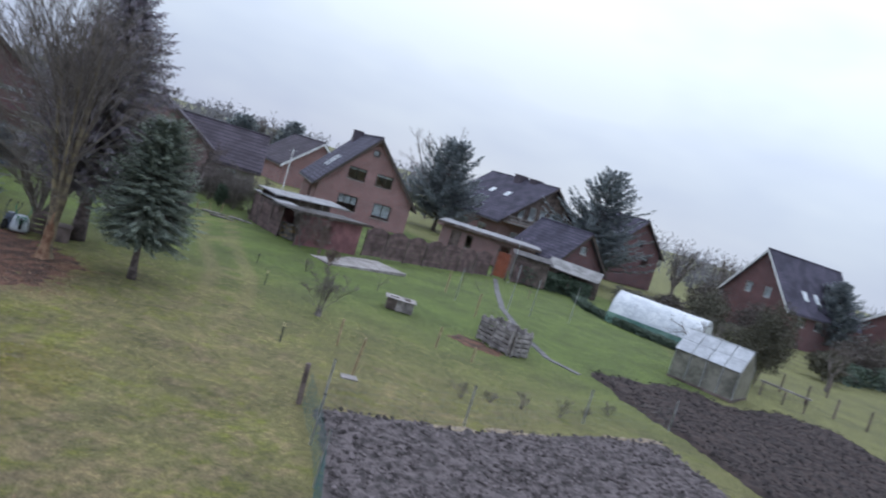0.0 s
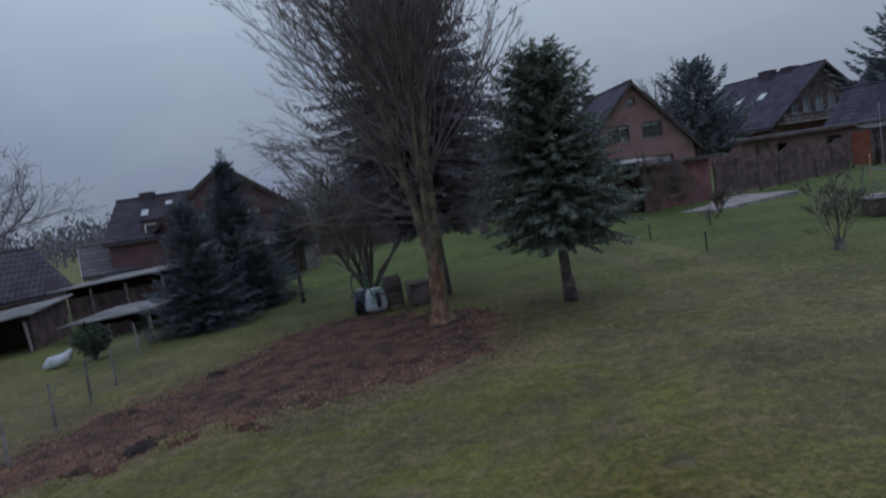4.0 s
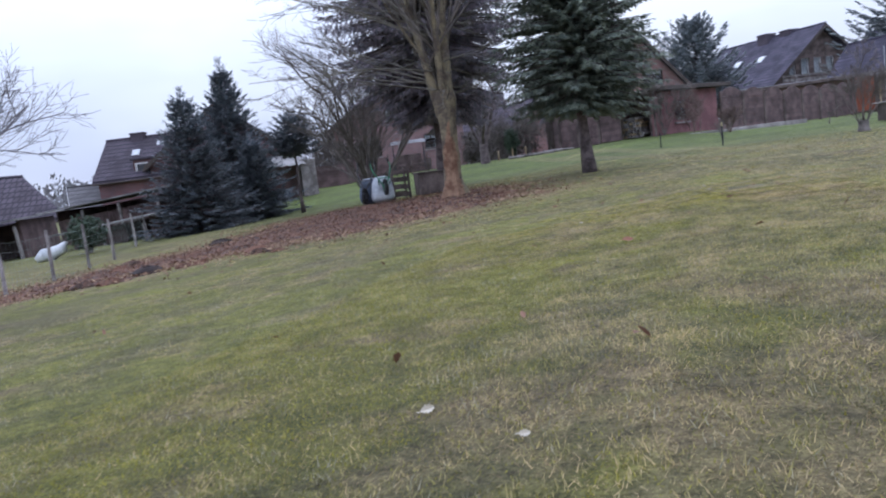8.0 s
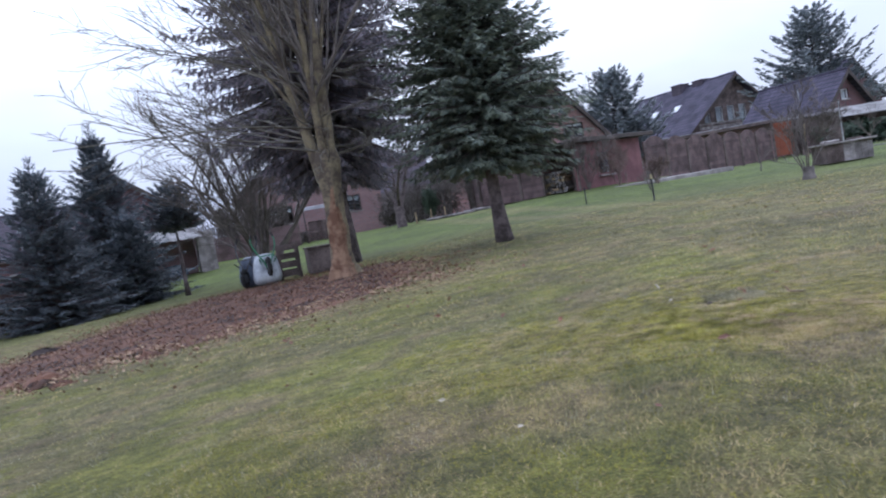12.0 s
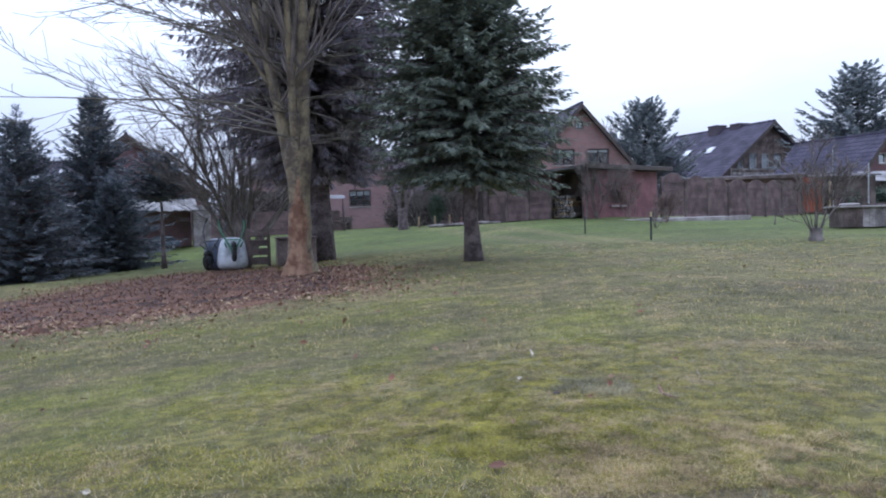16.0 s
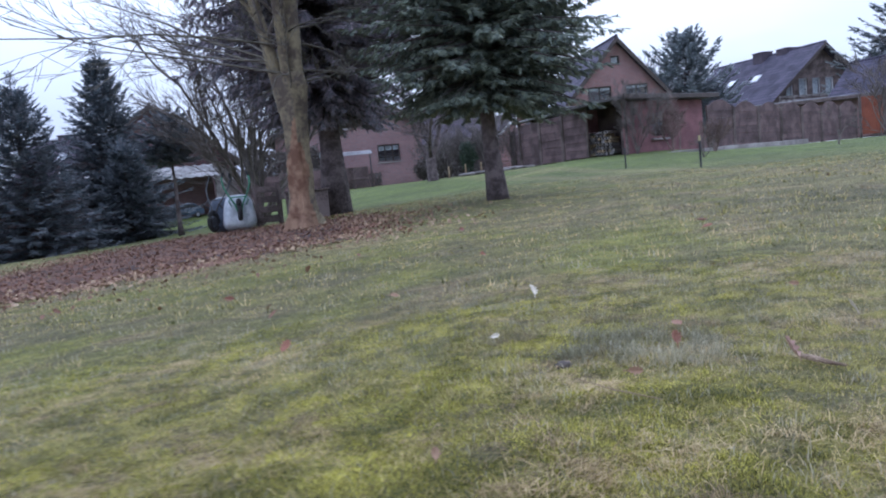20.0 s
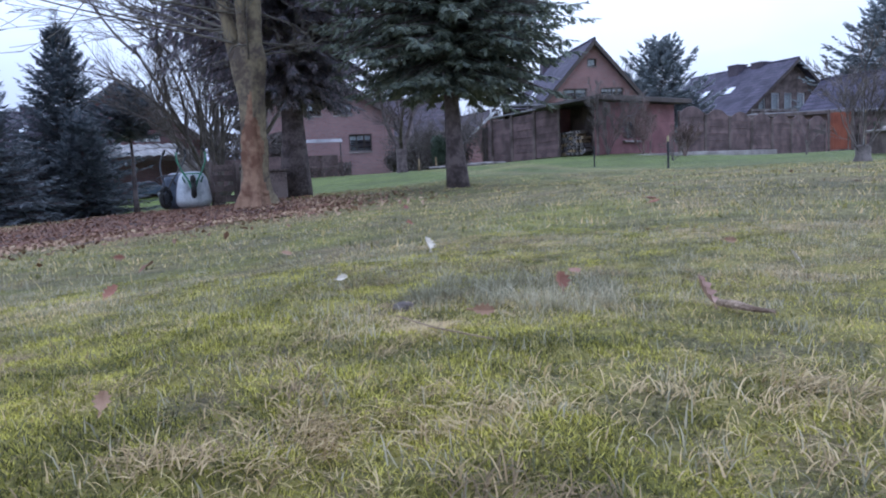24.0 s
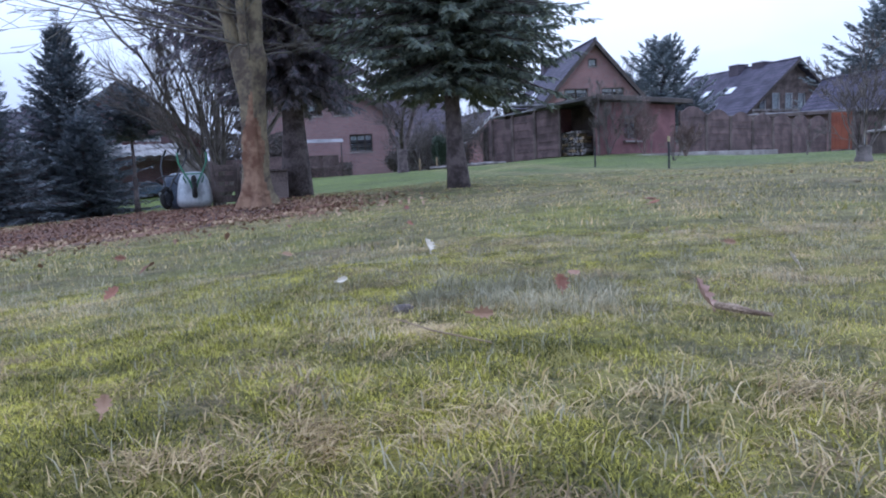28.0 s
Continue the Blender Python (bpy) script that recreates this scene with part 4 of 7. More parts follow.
def leaf_mass(m, centre, size, n, leaf, rng, flat=0.0):
    """Small leaves strewn through an uneven ellipsoid, thicker near its skin."""
    for _ in range(n):
        v = Vector((rng.gauss(0, 1), rng.gauss(0, 1), rng.gauss(0, 1))).normalized()
        bump = 0.78 + 0.34 * noise.noise(v * 2.1 + Vector(centre)) + 0.14 * noise.noise(v * 6 + Vector(centre))
        p = Vector(centre) + Vector((v.x * size[0], v.y * size[1], v.z * size[2])) * bump * rng.random() ** 0.35
        a, b = Vector((rng.gauss(0, 1), rng.gauss(0, 1), rng.gauss(0, 1))).normalized(), Vector((rng.gauss(0, 1), rng.gauss(0, 1), rng.gauss(0, 1)))
        b = (b - a * a.dot(b)).normalized()
        s = leaf * rng.uniform(0.6, 1.3)
        m.add([tuple(p - a * s), tuple(p + b * s * 0.5), tuple(p + a * s), tuple(p - b * s * 0.5)], [(0, 1, 2, 3)])


# the big bare tree, with its scarred trunk
def big_bare_tree():
    x, y = -12.57, 22.75
    tree = thing("bare_tree", pose(x, y, surface_z(x, y) - 0.08), "large bare deciduous tree with a scarred mossy trunk", "tree")
    rng = random.Random(11)
    ring, rows = 44, 60
    tk, scar, levels = Mesh(), Mesh(), []
    girth = ((0.0, 0.36), (0.10, 0.29), (0.3, 0.225), (0.6, 0.19), (1.2, 0.168), (1.55, 0.176), (1.9, 0.205), (2.2, 0.225), (2.4, 0.18))
    for k in range(rows + 1):
        z = 2.4 * k / rows
        r = float(np.interp(z, [g[0] for g in girth], [g[1] for g in girth]))
        levels.append([])
        for t in np.linspace(0, 2 * math.pi, ring, False):
            rr = r * (1 + 0.10 * math.sin(5 * t + 0.4 * z) * (1.6 if z < 0.25 else 0.6) + 0.09 * noise.noise((2.2 * math.cos(t), 2.2 * math.sin(t), 2.6 * z)) + 0.05 * noise.noise((6 * math.cos(t), 6 * math.sin(t), 3 * z)) + 0.03 * noise.noise((14 * math.cos(t), 14 * math.sin(t), 5 * z)))
            levels[-1].append((rr * math.cos(t) + 0.02 * z, rr * math.sin(t), z))
    tk.v = [p for l in levels for p in l]
    tk.f = [(k * ring + i, k * ring + (i + 1) % ring, (k + 1) * ring + (i + 1) % ring, (k + 1) * ring + i) for k in range(rows) for i in range(ring)]
    part("trunk", tk, M_BARK, tree, "mossy grey-brown trunk", smooth=True)
    bare = set()
    for k in range(1, rows - 8):
        z = 2.4 * k / rows
        for i in range(ring):
            t = 2 * math.pi * i / ring
            off = (t - radians(285) + math.pi) % (2 * math.pi) - math.pi
            edge = 0.95 + 0.5 * noise.noise((z * 2.2, 1.5, 0.3)) - 1.3 * ss(1.0, 2.0, z)
            if abs(off) < edge + 0.3 * noise.noise((i * 0.6, z * 6, 8.0)):
                bare.add((k, i))
    # the scar is one patch: keep what hangs together with its middle
    patch, todo = set(), [min(bare, key=lambda c: (abs(c[0] - 25), abs(c[1] - 35)))]
    while todo:
        k, i = todo.pop()
        if (k, i) in bare and (k, i) not in patch:
            patch.add((k, i))
            todo += [(k + 1, i), (k - 1, i), (k, (i + 1) % ring), (k, (i - 1) % ring)]
    for k, i in sorted(patch):
        quad = [levels[k][i], levels[k][(i + 1) % ring], levels[k + 1][(i + 1) % ring], levels[k + 1][i]]
        scar.add([((p[0] - 0.02 * p[2]) * 1.015 + 0.02 * p[2], p[1] * 1.015, p[2]) for p in quad], [(0, 1, 2, 3)])
    part("scar", scar, M_SCAR, tree, "bare orange wood where bark has gone", smooth=True)
    limbs, thin = Mesh(), Mesh()
    forks = []
    for a, lean, r, ln, z in ((212, 0.15, 0.115, 4.5, 1.85), (32, 0.06, 0.13, 5.3, 1.8), (110, 0.18, 0.09, 4.8, 2.0), (290, 0.2, 0.075, 4.6, 2.1)):
        a = radians(a)
        d = Vector((math.cos(a) * lean, math.sin(a) * lean, 1)).normalized()
        forks.append((Vector((0.085 * math.cos(a), 0.085 * math.sin(a), z)), d))
        sprout(limbs, *forks[-1], ln, r, 2, rng, ((4, 5), 0.42, 0.03, 0.04, 0.38), thin)
    count = 76
    for k in range(count):
        a, f = 2.39996 * k, (k + 0.5) / count
        base, way = forks[k % 4]
        lean = 0.12 + 1.15 * f
        d = Vector((math.cos(a) * lean - 0.16, math.sin(a) * lean - 0.08, 1)).normalized()
        start = base + way * rng.uniform(1.0, 4.0)
        # out to the rounded skin of the crown
        ln = 0.3
        while ln < 6.0:
            q = start + d * ln + Vector((0, 0, 0.03 * ln * ln * lean))
            if ((q.x + 0.70) / 4.2) ** 2 + ((q.y + 0.38) / 4.2) ** 2 + ((q.z - 5.1) / 4.2) ** 2 > 1 and q.z > 3.8:
                break
            ln += 0.15
        sprout(limbs, start, d, ln * rng.uniform(0.84, 1.0), rng.uniform(0.020, 0.034), 3, rng, ((3, 5, 7), 0.40, 0.05, 0.035, 0.5), thin)
    part("limb", limbs, M_BARK, tree, smooth=True)
    part("twig", thin, M_TWIG, tree, "thin dark twigs", smooth=True)
    low = Mesh()
    # short side shoots that hang and turn up at their ends
    for k in range(16):
        a = radians(rng.choice((rng.uniform(-60, 100), rng.uniform(0, 360))))
        d = Vector((math.cos(a), math.sin(a), rng.uniform(-0.25, 0.25))).normalized()
        sprout(low, Vector((0.16 * math.cos(a), 0.16 * math.sin(a), rng.uniform(2.1, 3.9))), d, rng.uniform(0.9, 1.7), 0.017, 2, rng, ((4, 4), 0.5, 0.2, 0.02, 0.7))
    # long level branches that reach out over the barrow
    for k in range(14):
        a = radians(145 + 10 * k)
        d = Vector((math.cos(a), math.sin(a), rng.uniform(0.05, 0.5))).normalized()
        sprout(low, Vector((0.16 * math.cos(a), 0.16 * math.sin(a), rng.uniform(2.3, 4.2))), d, rng.uniform(2.8, 4.4), 0.021, 2, rng, ((6, 7), 0.42, 0.10, 0.0, 0.7))
    part("low_branch", low, M_TWIG_PALE, tree, "thin pale side branches", smooth=True)


big_bare_tree()
conifer("spruce", -14.1, 26.6, 10.75, 2.3, 2.45, "tall dark dense spruce behind the bare tree", M_SPRUCE, M_BARK_BROWN, 21, 60, 19, 0.34, 0.5, 0.62, (-0.3, 0.2), "spruce", 0.26, 0.07, 0.2, skirt=0.42, fat=0.15, expo=0.8, hang=1.3)
conifer("fir", -9.65, 23.3, 5.85, 1.42, 1.72, "dark green fir with a bare lower trunk on the lawn", M_FIR, M_BARK_BROWN, 22, 52, 24, 0.25, 0.42, 0.9, (-0.12, 0.05), "fir", 0.13, 0.08, 0.28, skirt=0.62, fat=0.16, expo=0.5, waist=0.22, hang=0.6)
conifer("blue_fir", -24.3, 31.0, 6.3, 1.95, 0.05, "bushy blue-green fir with a pointed top", M_BLUE_FIR, M_BARK_BROWN, 23, 46, 23, 0.28, 0.2, 1.0, (0, 0), "fir", 0.12, 0.05, 0.28, None, 0.8, 0.7, fat=0.17)
conifer("blue_fir", -22.6, 26.5, 4.7, 1.65, 0.05, "smaller blue-green fir beside the hedge", M_BLUE_FIR, M_BARK_BROWN, 24, 36, 19, 0.26, 0.2, 1.0, (0, 0), "fir", 0.1, 0.05, 0.28, None, 0.8, 0.5, fat=0.17)
conifer("blue_fir", -22.6, 29.8, 3.2, 0.75, 0.2, "young blue-green fir among larger ones", M_BLUE_FIR, M_BARK_BROWN, 25, 26, 12, 0.28, 0.12, 1.0, (0, 0), "fir", 0.08, 0.06, 0.22, None, 0.8, 0.45, fat=0.25)
conifer("young_pine", -20.7, 29.6, 3.7, 0.66, 2.15, "young pine with a thin bare stem and a tufted top", M_BLUE_FIR, M_BARK_BROWN, 26, 17, 12, 0.26, 0.0, 0.6, (0, 0), "pine", 0.075, 0.08, 0.3, fat=0.24)
PINES = ((-8.3, 80.5, 10.4, 3.9, "broad dark pine behind the houses", 27, 0.3), (8.9, 80.8, 12.4, 4.6, "broad dark pine behind the red garage", 28, 0.3), (-32.3, 95.2, 7.8, 2.3, "dark pine in the distance", 29, 0.0),
         (-38.3, 92.8, 6.6, 2.2, "small dark pine in the distance", 30, 0.0), (36.0, 84.0, 8.6, 2.4, "dark pine beside a far house", 31, 0.0))
for px, py, ph, pr, plabel, pseed, pz in PINES:
    conifer("pine", px, py, ph, pr, 1.5, plabel, M_PINE, M_BARK_BROWN, pseed, 26, 17, 0.75, -0.15, 0.75, (0, 0), "pine", 0.2, 0.14, 0.34, pz, 0.65, 0.3, fat=0.26, expo=0.8)

BUSHY = ((4, 5), 0.6, 0.14, 0.03, 0.7)
bare_tree("multi_stemmed_tree", -17.6, 28.9, "bare tree of many leaning stems behind the wheelbarrow", 41, 12, 4.6, 0.075, 3, ((7, 7, 6), 0.6, 0.10, 0.03, 0.6), M_BARK, 0.0, 0.0, 0.8, twigs=M_TWIG)
bare_tree("apple_bush", -3.95, 26.6, "low bare fruit bush with a short stout stem", 42, 9, 1.35, 0.018, 3, ((4, 5, 6), 0.55, 0.12, 0.05, 0.55), M_TWIG, 0.28, 0.11, 0.75, "bush")
bare_tree("fruit_tree", -17.4, 41.0, "bare fruit tree with a low branching trunk", 43, 5, 3.0, 0.11, 3, ((5, 7, 7), 0.6, 0.14, 0.02, 0.8), M_BARK_BROWN, 1.1, 0.2, 0.9)
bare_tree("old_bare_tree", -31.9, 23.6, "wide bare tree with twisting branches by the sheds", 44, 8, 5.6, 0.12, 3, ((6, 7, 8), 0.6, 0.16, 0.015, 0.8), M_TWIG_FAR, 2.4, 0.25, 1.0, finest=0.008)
bare_tree("apple_tree", 14.4, 45.6, "small gnarled bare apple tree by the greenhouse", 45, 6, 1.9, 0.08, 3, ((4, 4, 4), 0.6, 0.2, 0.0, 0.9), M_TWIG, 1.0, 0.12, 0.9)
bare_tree("apple_tree", 24.5, 52.0, "bare apple tree in the far garden", 46, 5, 2.2, 0.08, 3, ((4, 4, 5), 0.6, 0.18, 0.02, 0.8), M_TWIG, 1.2, 0.14, 0.8)
for k, (x, y, h) in enumerate(((-36.2, 93.6, 8.4), (-27.5, 97, 6.8), (21.7, 98.2, 9.4), (28.5, 104, 8.4), (-12.4, 98.0, 15.5), (33, 112, 8.0))):
    bare_tree("far_bare_tree", x, y, "bare tree far behind the roofs", 50 + k, 6, h * 0.55, 0.16, 3, ((4, 5, 5), 0.55, 0.10, 0.03, 0.6), M_TWIG, h * 0.2, 0.2, 0.45, base_z=0.0, finest=0.012)
for k, (x, y, h, mt) in enumerate(((-7.6, 37.0, 1.5, M_TWIG_RED), (-6.9, 33.4, 1.0, M_TWIG), (-3.6, 34.6, 1.3, M_TWIG), (-0.6, 45.2, 1.9, M_TWIG), (1.0, 40.0, 1.6, M_TWIG), (3.6, 49.5, 2.0, M_TWIG_RED), (2.2, 22.4, 0.75, M_TWIG), (4.1, 23.4, 0.7, M_TWIG), (5.4, 24.0, 0.85, M_TWIG), (7.2, 26.4, 0.7, M_TWIG), (3.1, 23.0, 0.6, M_TWIG), (6.3, 25.2, 0.5, M_TWIG))):
    bare_tree("fruit_shrub", x, y, "small bare fruit shrub on the lawn", 60 + k, 5 if h < 1.2 else 2, h * 0.62, 0.016, 2, BUSHY, mt, 0.12 if h < 1.2 else h * 0.3, 0.02, 0.7, "shrub")


def hedge(name, points, width, height, n, label, material, seed, leaf=0.09):
    """A clipped hedge along a line: stems within, leaves outside."""
    rng = random.Random(seed)
    top = thing(name, pose(*points[0], surface_z(*points[0])), label, "hedge")
    z0 = surface_z(*points[0])
    lv, st = Mesh(), Mesh()
    runs = list(zip(points, points[1:]))
    total = sum(math.dist(a, b) for a, b in runs)
    for a, b in runs:
        ln = math.dist(a, b)
        for _ in range(int(n * ln / total)):
            t, s, h = rng.random(), rng.gauss(0, 0.33), rng.random()
            x, y = a[0] + (b[0] - a[0]) * t, a[1] + (b[1] - a[1]) * t
            nx, ny = -(b[1] - a[1]) / ln, (b[0] - a[0]) / ln
            tall = height * (0.93 + 0.14 * noise.noise((x * 0.9, y * 0.9, seed)))
            p = Vector((x + nx * s * width - points[0][0], y + ny * s * width - points[0][1], surface_z(x, y) - z0 + tall * h ** 0.8))
            u = Vector((rng.gauss(0, 1), rng.gauss(0, 1), rng.gauss(0, 1))).normalized()
            v = u.orthogonal().normalized()
            q = leaf * rng.uniform(0.6, 1.4)
            lv.add([tuple(p - u * q), tuple(p + v * q * 0.6), tuple(p + u * q), tuple(p - v * q * 0.6)], [(0, 1, 2, 3)])
        for k in range(int(ln / 0.35)):
            t = (k + 0.5) * 0.35 / ln
            x, y = a[0] + (b[0] - a[0]) * t - points[0][0], a[1] + (b[1] - a[1]) * t - points[0][1]
            st.tube([(x, y, -0.1), (x + rng.uniform(-0.1, 0.1), y + rng.uniform(-0.1, 0.1), height * 0.5), (x + rng.uniform(-0.2, 0.2), y + rng.uniform(-0.2, 0.2), height * 0.9)], [0.025, 0.018, 0.008], 4, False)
    part("stem", st, M_TWIG, top)
    part("foliage", lv, material, top)
    return top


hedge("hedge", [(2.2, 57.4), (6.0, 60.0), (8.2, 59.0)], 1.2, 1.6, 6000, "dark evergreen hedge before the red garage", M_HEDGE_GREEN, 72, 0.10)
hedge("hedge", [(7.4, 57.6), (7.9, 54.0), (10.4, 50.2), (14.0, 47.6)], 0.7, 0.55, 5000, "low dark green hedge beside the foil tunnel", M_HEDGE_GREEN, 73, 0.09)
hedge("hedge", [(28.0, 60.0), (37.0, 68.0), (46.0, 76.0)], 1.6, 1.8, 5000, "dark hedge at the far garden", M_HEDGE_GREEN, 74, 0.16)
hedge("hedge", [(-16.0, 46.0), (-18.4, 47.6), (-21.0, 49.4)], 1.3, 2.0, 12000, "brown winter hedge at the end of the lawn", M_HEDGE, 75, 0.05)
hedge("hedge", [(-27.6, 42.6), (-26.0, 43.7), (-24.6, 44.6)], 1.1, 2.5, 9000, "tall brown winter shrubs behind the garden fence", M_HEDGE, 78, 0.055)
hedge("hedge", [(-22.6, 47.2), (-25.0, 46.4), (-29.0, 45.0)], 0.8, 0.7, 6000, "low brown shrubs before the pinkish house", M_HEDGE, 77, 0.05)
hedge("hedge", [(11.0, 66.0), (17.0, 63.0), (25.0, 64.0)], 2.2, 1.8, 12000, "rough dark bushes behind the tunnel", M_OLIVE, 76, 0.09)


def bush(name, x, y, size, n, leaf, material, label, seed):
    rng = random.Random(seed)
    b = thing(name, on_ground(x, y), label, "bush")
    st, lv = Mesh(), Mesh()
    for k in range(9):
        a = rng.random() * 6.28
        st.tube([(0, 0, -0.05), (math.cos(a) * size[0] * 0.25, math.sin(a) * size[1] * 0.25, size[2] * 0.7), (math.cos(a) * size[0] * 0.6, math.sin(a) * size[1] * 0.6, size[2] * 1.4)], [0.03, 0.02, 0.006], 5, False)
    leaf_mass(lv, (0, 0, size[2]), size, n, leaf, rng)
    part("stem", st, M_TWIG, b)
    part("foliage", lv, material, b)
    return b


bush("round_bush", 17.3, 44.0, (1.8, 1.8, 2.7), 16000, 0.06, M_OLIVE, "rounded olive-brown bush beside the greenhouse", 81)
bush("small_bush", -24.2, 23.5, (0.7, 0.7, 0.6), 1500, 0.06, M_HEDGE_GREEN, "low dark green bush by the sheds", 83)
bush("brown_shrub", -19.6, 45.6, (0.6, 0.6, 0.55), 1800, 0.05, M_HEDGE, "brown shrub before the pinkish house", 84)
bush("evergreen_bush", -17.0, 44.6, (0.5, 0.5, 0.85), 2600, 0.05, M_HEDGE_GREEN, "upright dark evergreen bush before the hedge", 85)
for k, (x, y, sx, h) in enumerate(((14.5, 60.0, 1.6, 1.5), (18.5, 64.0, 2.2, 2.0), (23.0, 66.0, 2.4, 2.2), (26.5, 58.0, 1.8, 1.3), (31.0, 64.0, 2.6, 2.2), (36.0, 70.0, 2.8, 2.4), (20.5, 74.0, 2.6, 2.4), (-2.6, 68.0, 1.4, 1.5))):
    bush("scrub", x, y, (sx, sx, h), 4200, 0.10, M_OLIVE if k % 2 else M_HEDGE, "tangled brown winter scrub in the far gardens", 120 + k)
TWIGGY = ((6, 6, 5), 0.55, 0.10, 0.05, 0.5)
for k, (x, y, h, mt) in enumerate(((-8.97, 37.9, 2.5, M_TWIG), (-7.87, 38.0, 1.7, M_TWIG_RED), (-6.6, 36.1, 1.2, M_TWIG_RED), (-16.2, 45.0, 3.2, M_TWIG), (-18.6, 46.3, 3.0, M_TWIG), (-14.9, 44.6, 2.6, M_TWIG))):
    bare_tree("twiggy_shrub", x, y, "bare shrub of many thin upright twigs", 90 + k, 9, h * 0.72, 0.02, 3, TWIGGY, mt, 0.0, 0.0, 0.42, "shrub")


def far_woods(n, seed):
    """Bare and evergreen trees round the horizon, too many and far to count."""
    rng = random.Random(seed)
    m = Mesh()
    for _ in range(n):
        a, r = radians(rng.uniform(20, 178)), rng.uniform(112, 230)
        x, y = r * math.cos(a), 10 + r * math.sin(a)
        h = rng.uniform(6, 10.5) * r / 175
        z = surface_z(x, y)
        m.tube([(x, y, z), (x, y, z + h * 0.6)], [0.25, 0.1], 4, False)
        for _ in range(130):
            v = Vector((rng.gauss(0, 1), rng.gauss(0, 1), rng.gauss(0, 1))).normalized() * rng.random() ** 0.4
            p = Vector((x, y, z + h * 0.5)) + Vector((v.x * h * 0.45, v.y * h * 0.45, v.z * h * 0.5))
            u = Vector((rng.gauss(0, 0.5), rng.gauss(0, 0.5), 1)).normalized()
            w = u.orthogonal().normalized()
            s = rng.uniform(0.25, 0.6)
            m.add([tuple(p - u * s), tuple(p + w * s * 0.35), tuple(p + u * s), tuple(p - w * s * 0.35)], [(0, 1, 2, 3)])
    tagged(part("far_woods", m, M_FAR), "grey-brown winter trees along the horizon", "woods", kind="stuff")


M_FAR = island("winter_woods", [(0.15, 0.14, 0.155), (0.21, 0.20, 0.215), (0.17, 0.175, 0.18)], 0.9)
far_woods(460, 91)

# ---- houses ----


def wall(m, span, z0, z1, thick, holes, apex=None, y=0.0, lean=None):
    """An upright wall in local x and z with rectangular openings cut through; with apex it is a gable."""
    x0, x1 = span
    cuts = sorted({z0, z1, *(h[2] for h in holes), *(h[3] for h in holes), *((apex,) if apex else ())})
    mid = (x0 + x1) / 2

    def ends(z):
        if apex is None or z <= z1:
            return x0, x1
        f = (apex - z) / (apex - z1)
        return mid + (x0 - mid) * f, mid + (x1 - mid) * f

    for a, b in zip(cuts, cuts[1:]):
        la, ra = ends(a)
        lb, rb = ends(b)
        row = sorted(h for h in holes if h[2] <= a + 1e-6 and h[3] >= b - 1e-6)
        edges = [(la, lb)] + [e for h in row for e in ((h[0], h[0]), (h[1], h[1]))] + [(ra, rb)]
        for (p, q), (r, s) in zip(edges[::2], edges[1::2]):
            m.prism([(p, y, a), (r, y, a), (r, y + thick, a), (p, y + thick, a)], [(q, y, b), (s, y, b), (s, y + thick, b), (q, y + thick, b)])
    seen, where = {}, []
    for p in m.v:
        where.append(seen.setdefault(tuple(round(c, 4) for c in p), len(seen)))
    m.v, m.f = list(seen), [tuple(dict.fromkeys(where[i] for i in q)) for q in m.f]
    m.f = [q for q in m.f if len(q) > 2]
    return m


def window(parent, x0, x1, z0, z1, frame_mat, y=0.10, bars=1, curtain=0.0, name="window"):
    w = part(name, Mesh().box(x0 - 0.05, x1 + 0.05, y - 0.16, y - 0.02, z0 - 0.07, z0 - 0.005, 0.01), M_CONCRETE, parent)
    t = 0.07
    fr = Mesh().box(x0, x1, y, y + 0.07, z0, z0 + t).box(x0, x1, y, y + 0.07, z1 - t, z1).box(x0, x0 + t, y, y + 0.07, z0 + t, z1 - t).box(x1 - t, x1, y, y + 0.07, z0 + t, z1 - t)
    for k in range(bars):
        c = x0 + (x1 - x0) * (k + 1) / (bars + 1)
        fr.box(c - 0.035, c + 0.035, y, y + 0.07, z0 + t, z1 - t)
    part("window_frame", fr, frame_mat, w)
    pane = part("pane", Mesh().box(x0 + t, x1 - t, y + 0.03, y + 0.04, z0 + t, z1 - t), M_GLASS, w)
    pane.visible_shadow = False
    if curtain:
        part("curtain", Mesh().box(x0 + t, x1 - t, y + 0.14, y + 0.15, z1 - t - (z1 - z0) * curtain, z1 - t), M_CURTAIN, w)
    return w


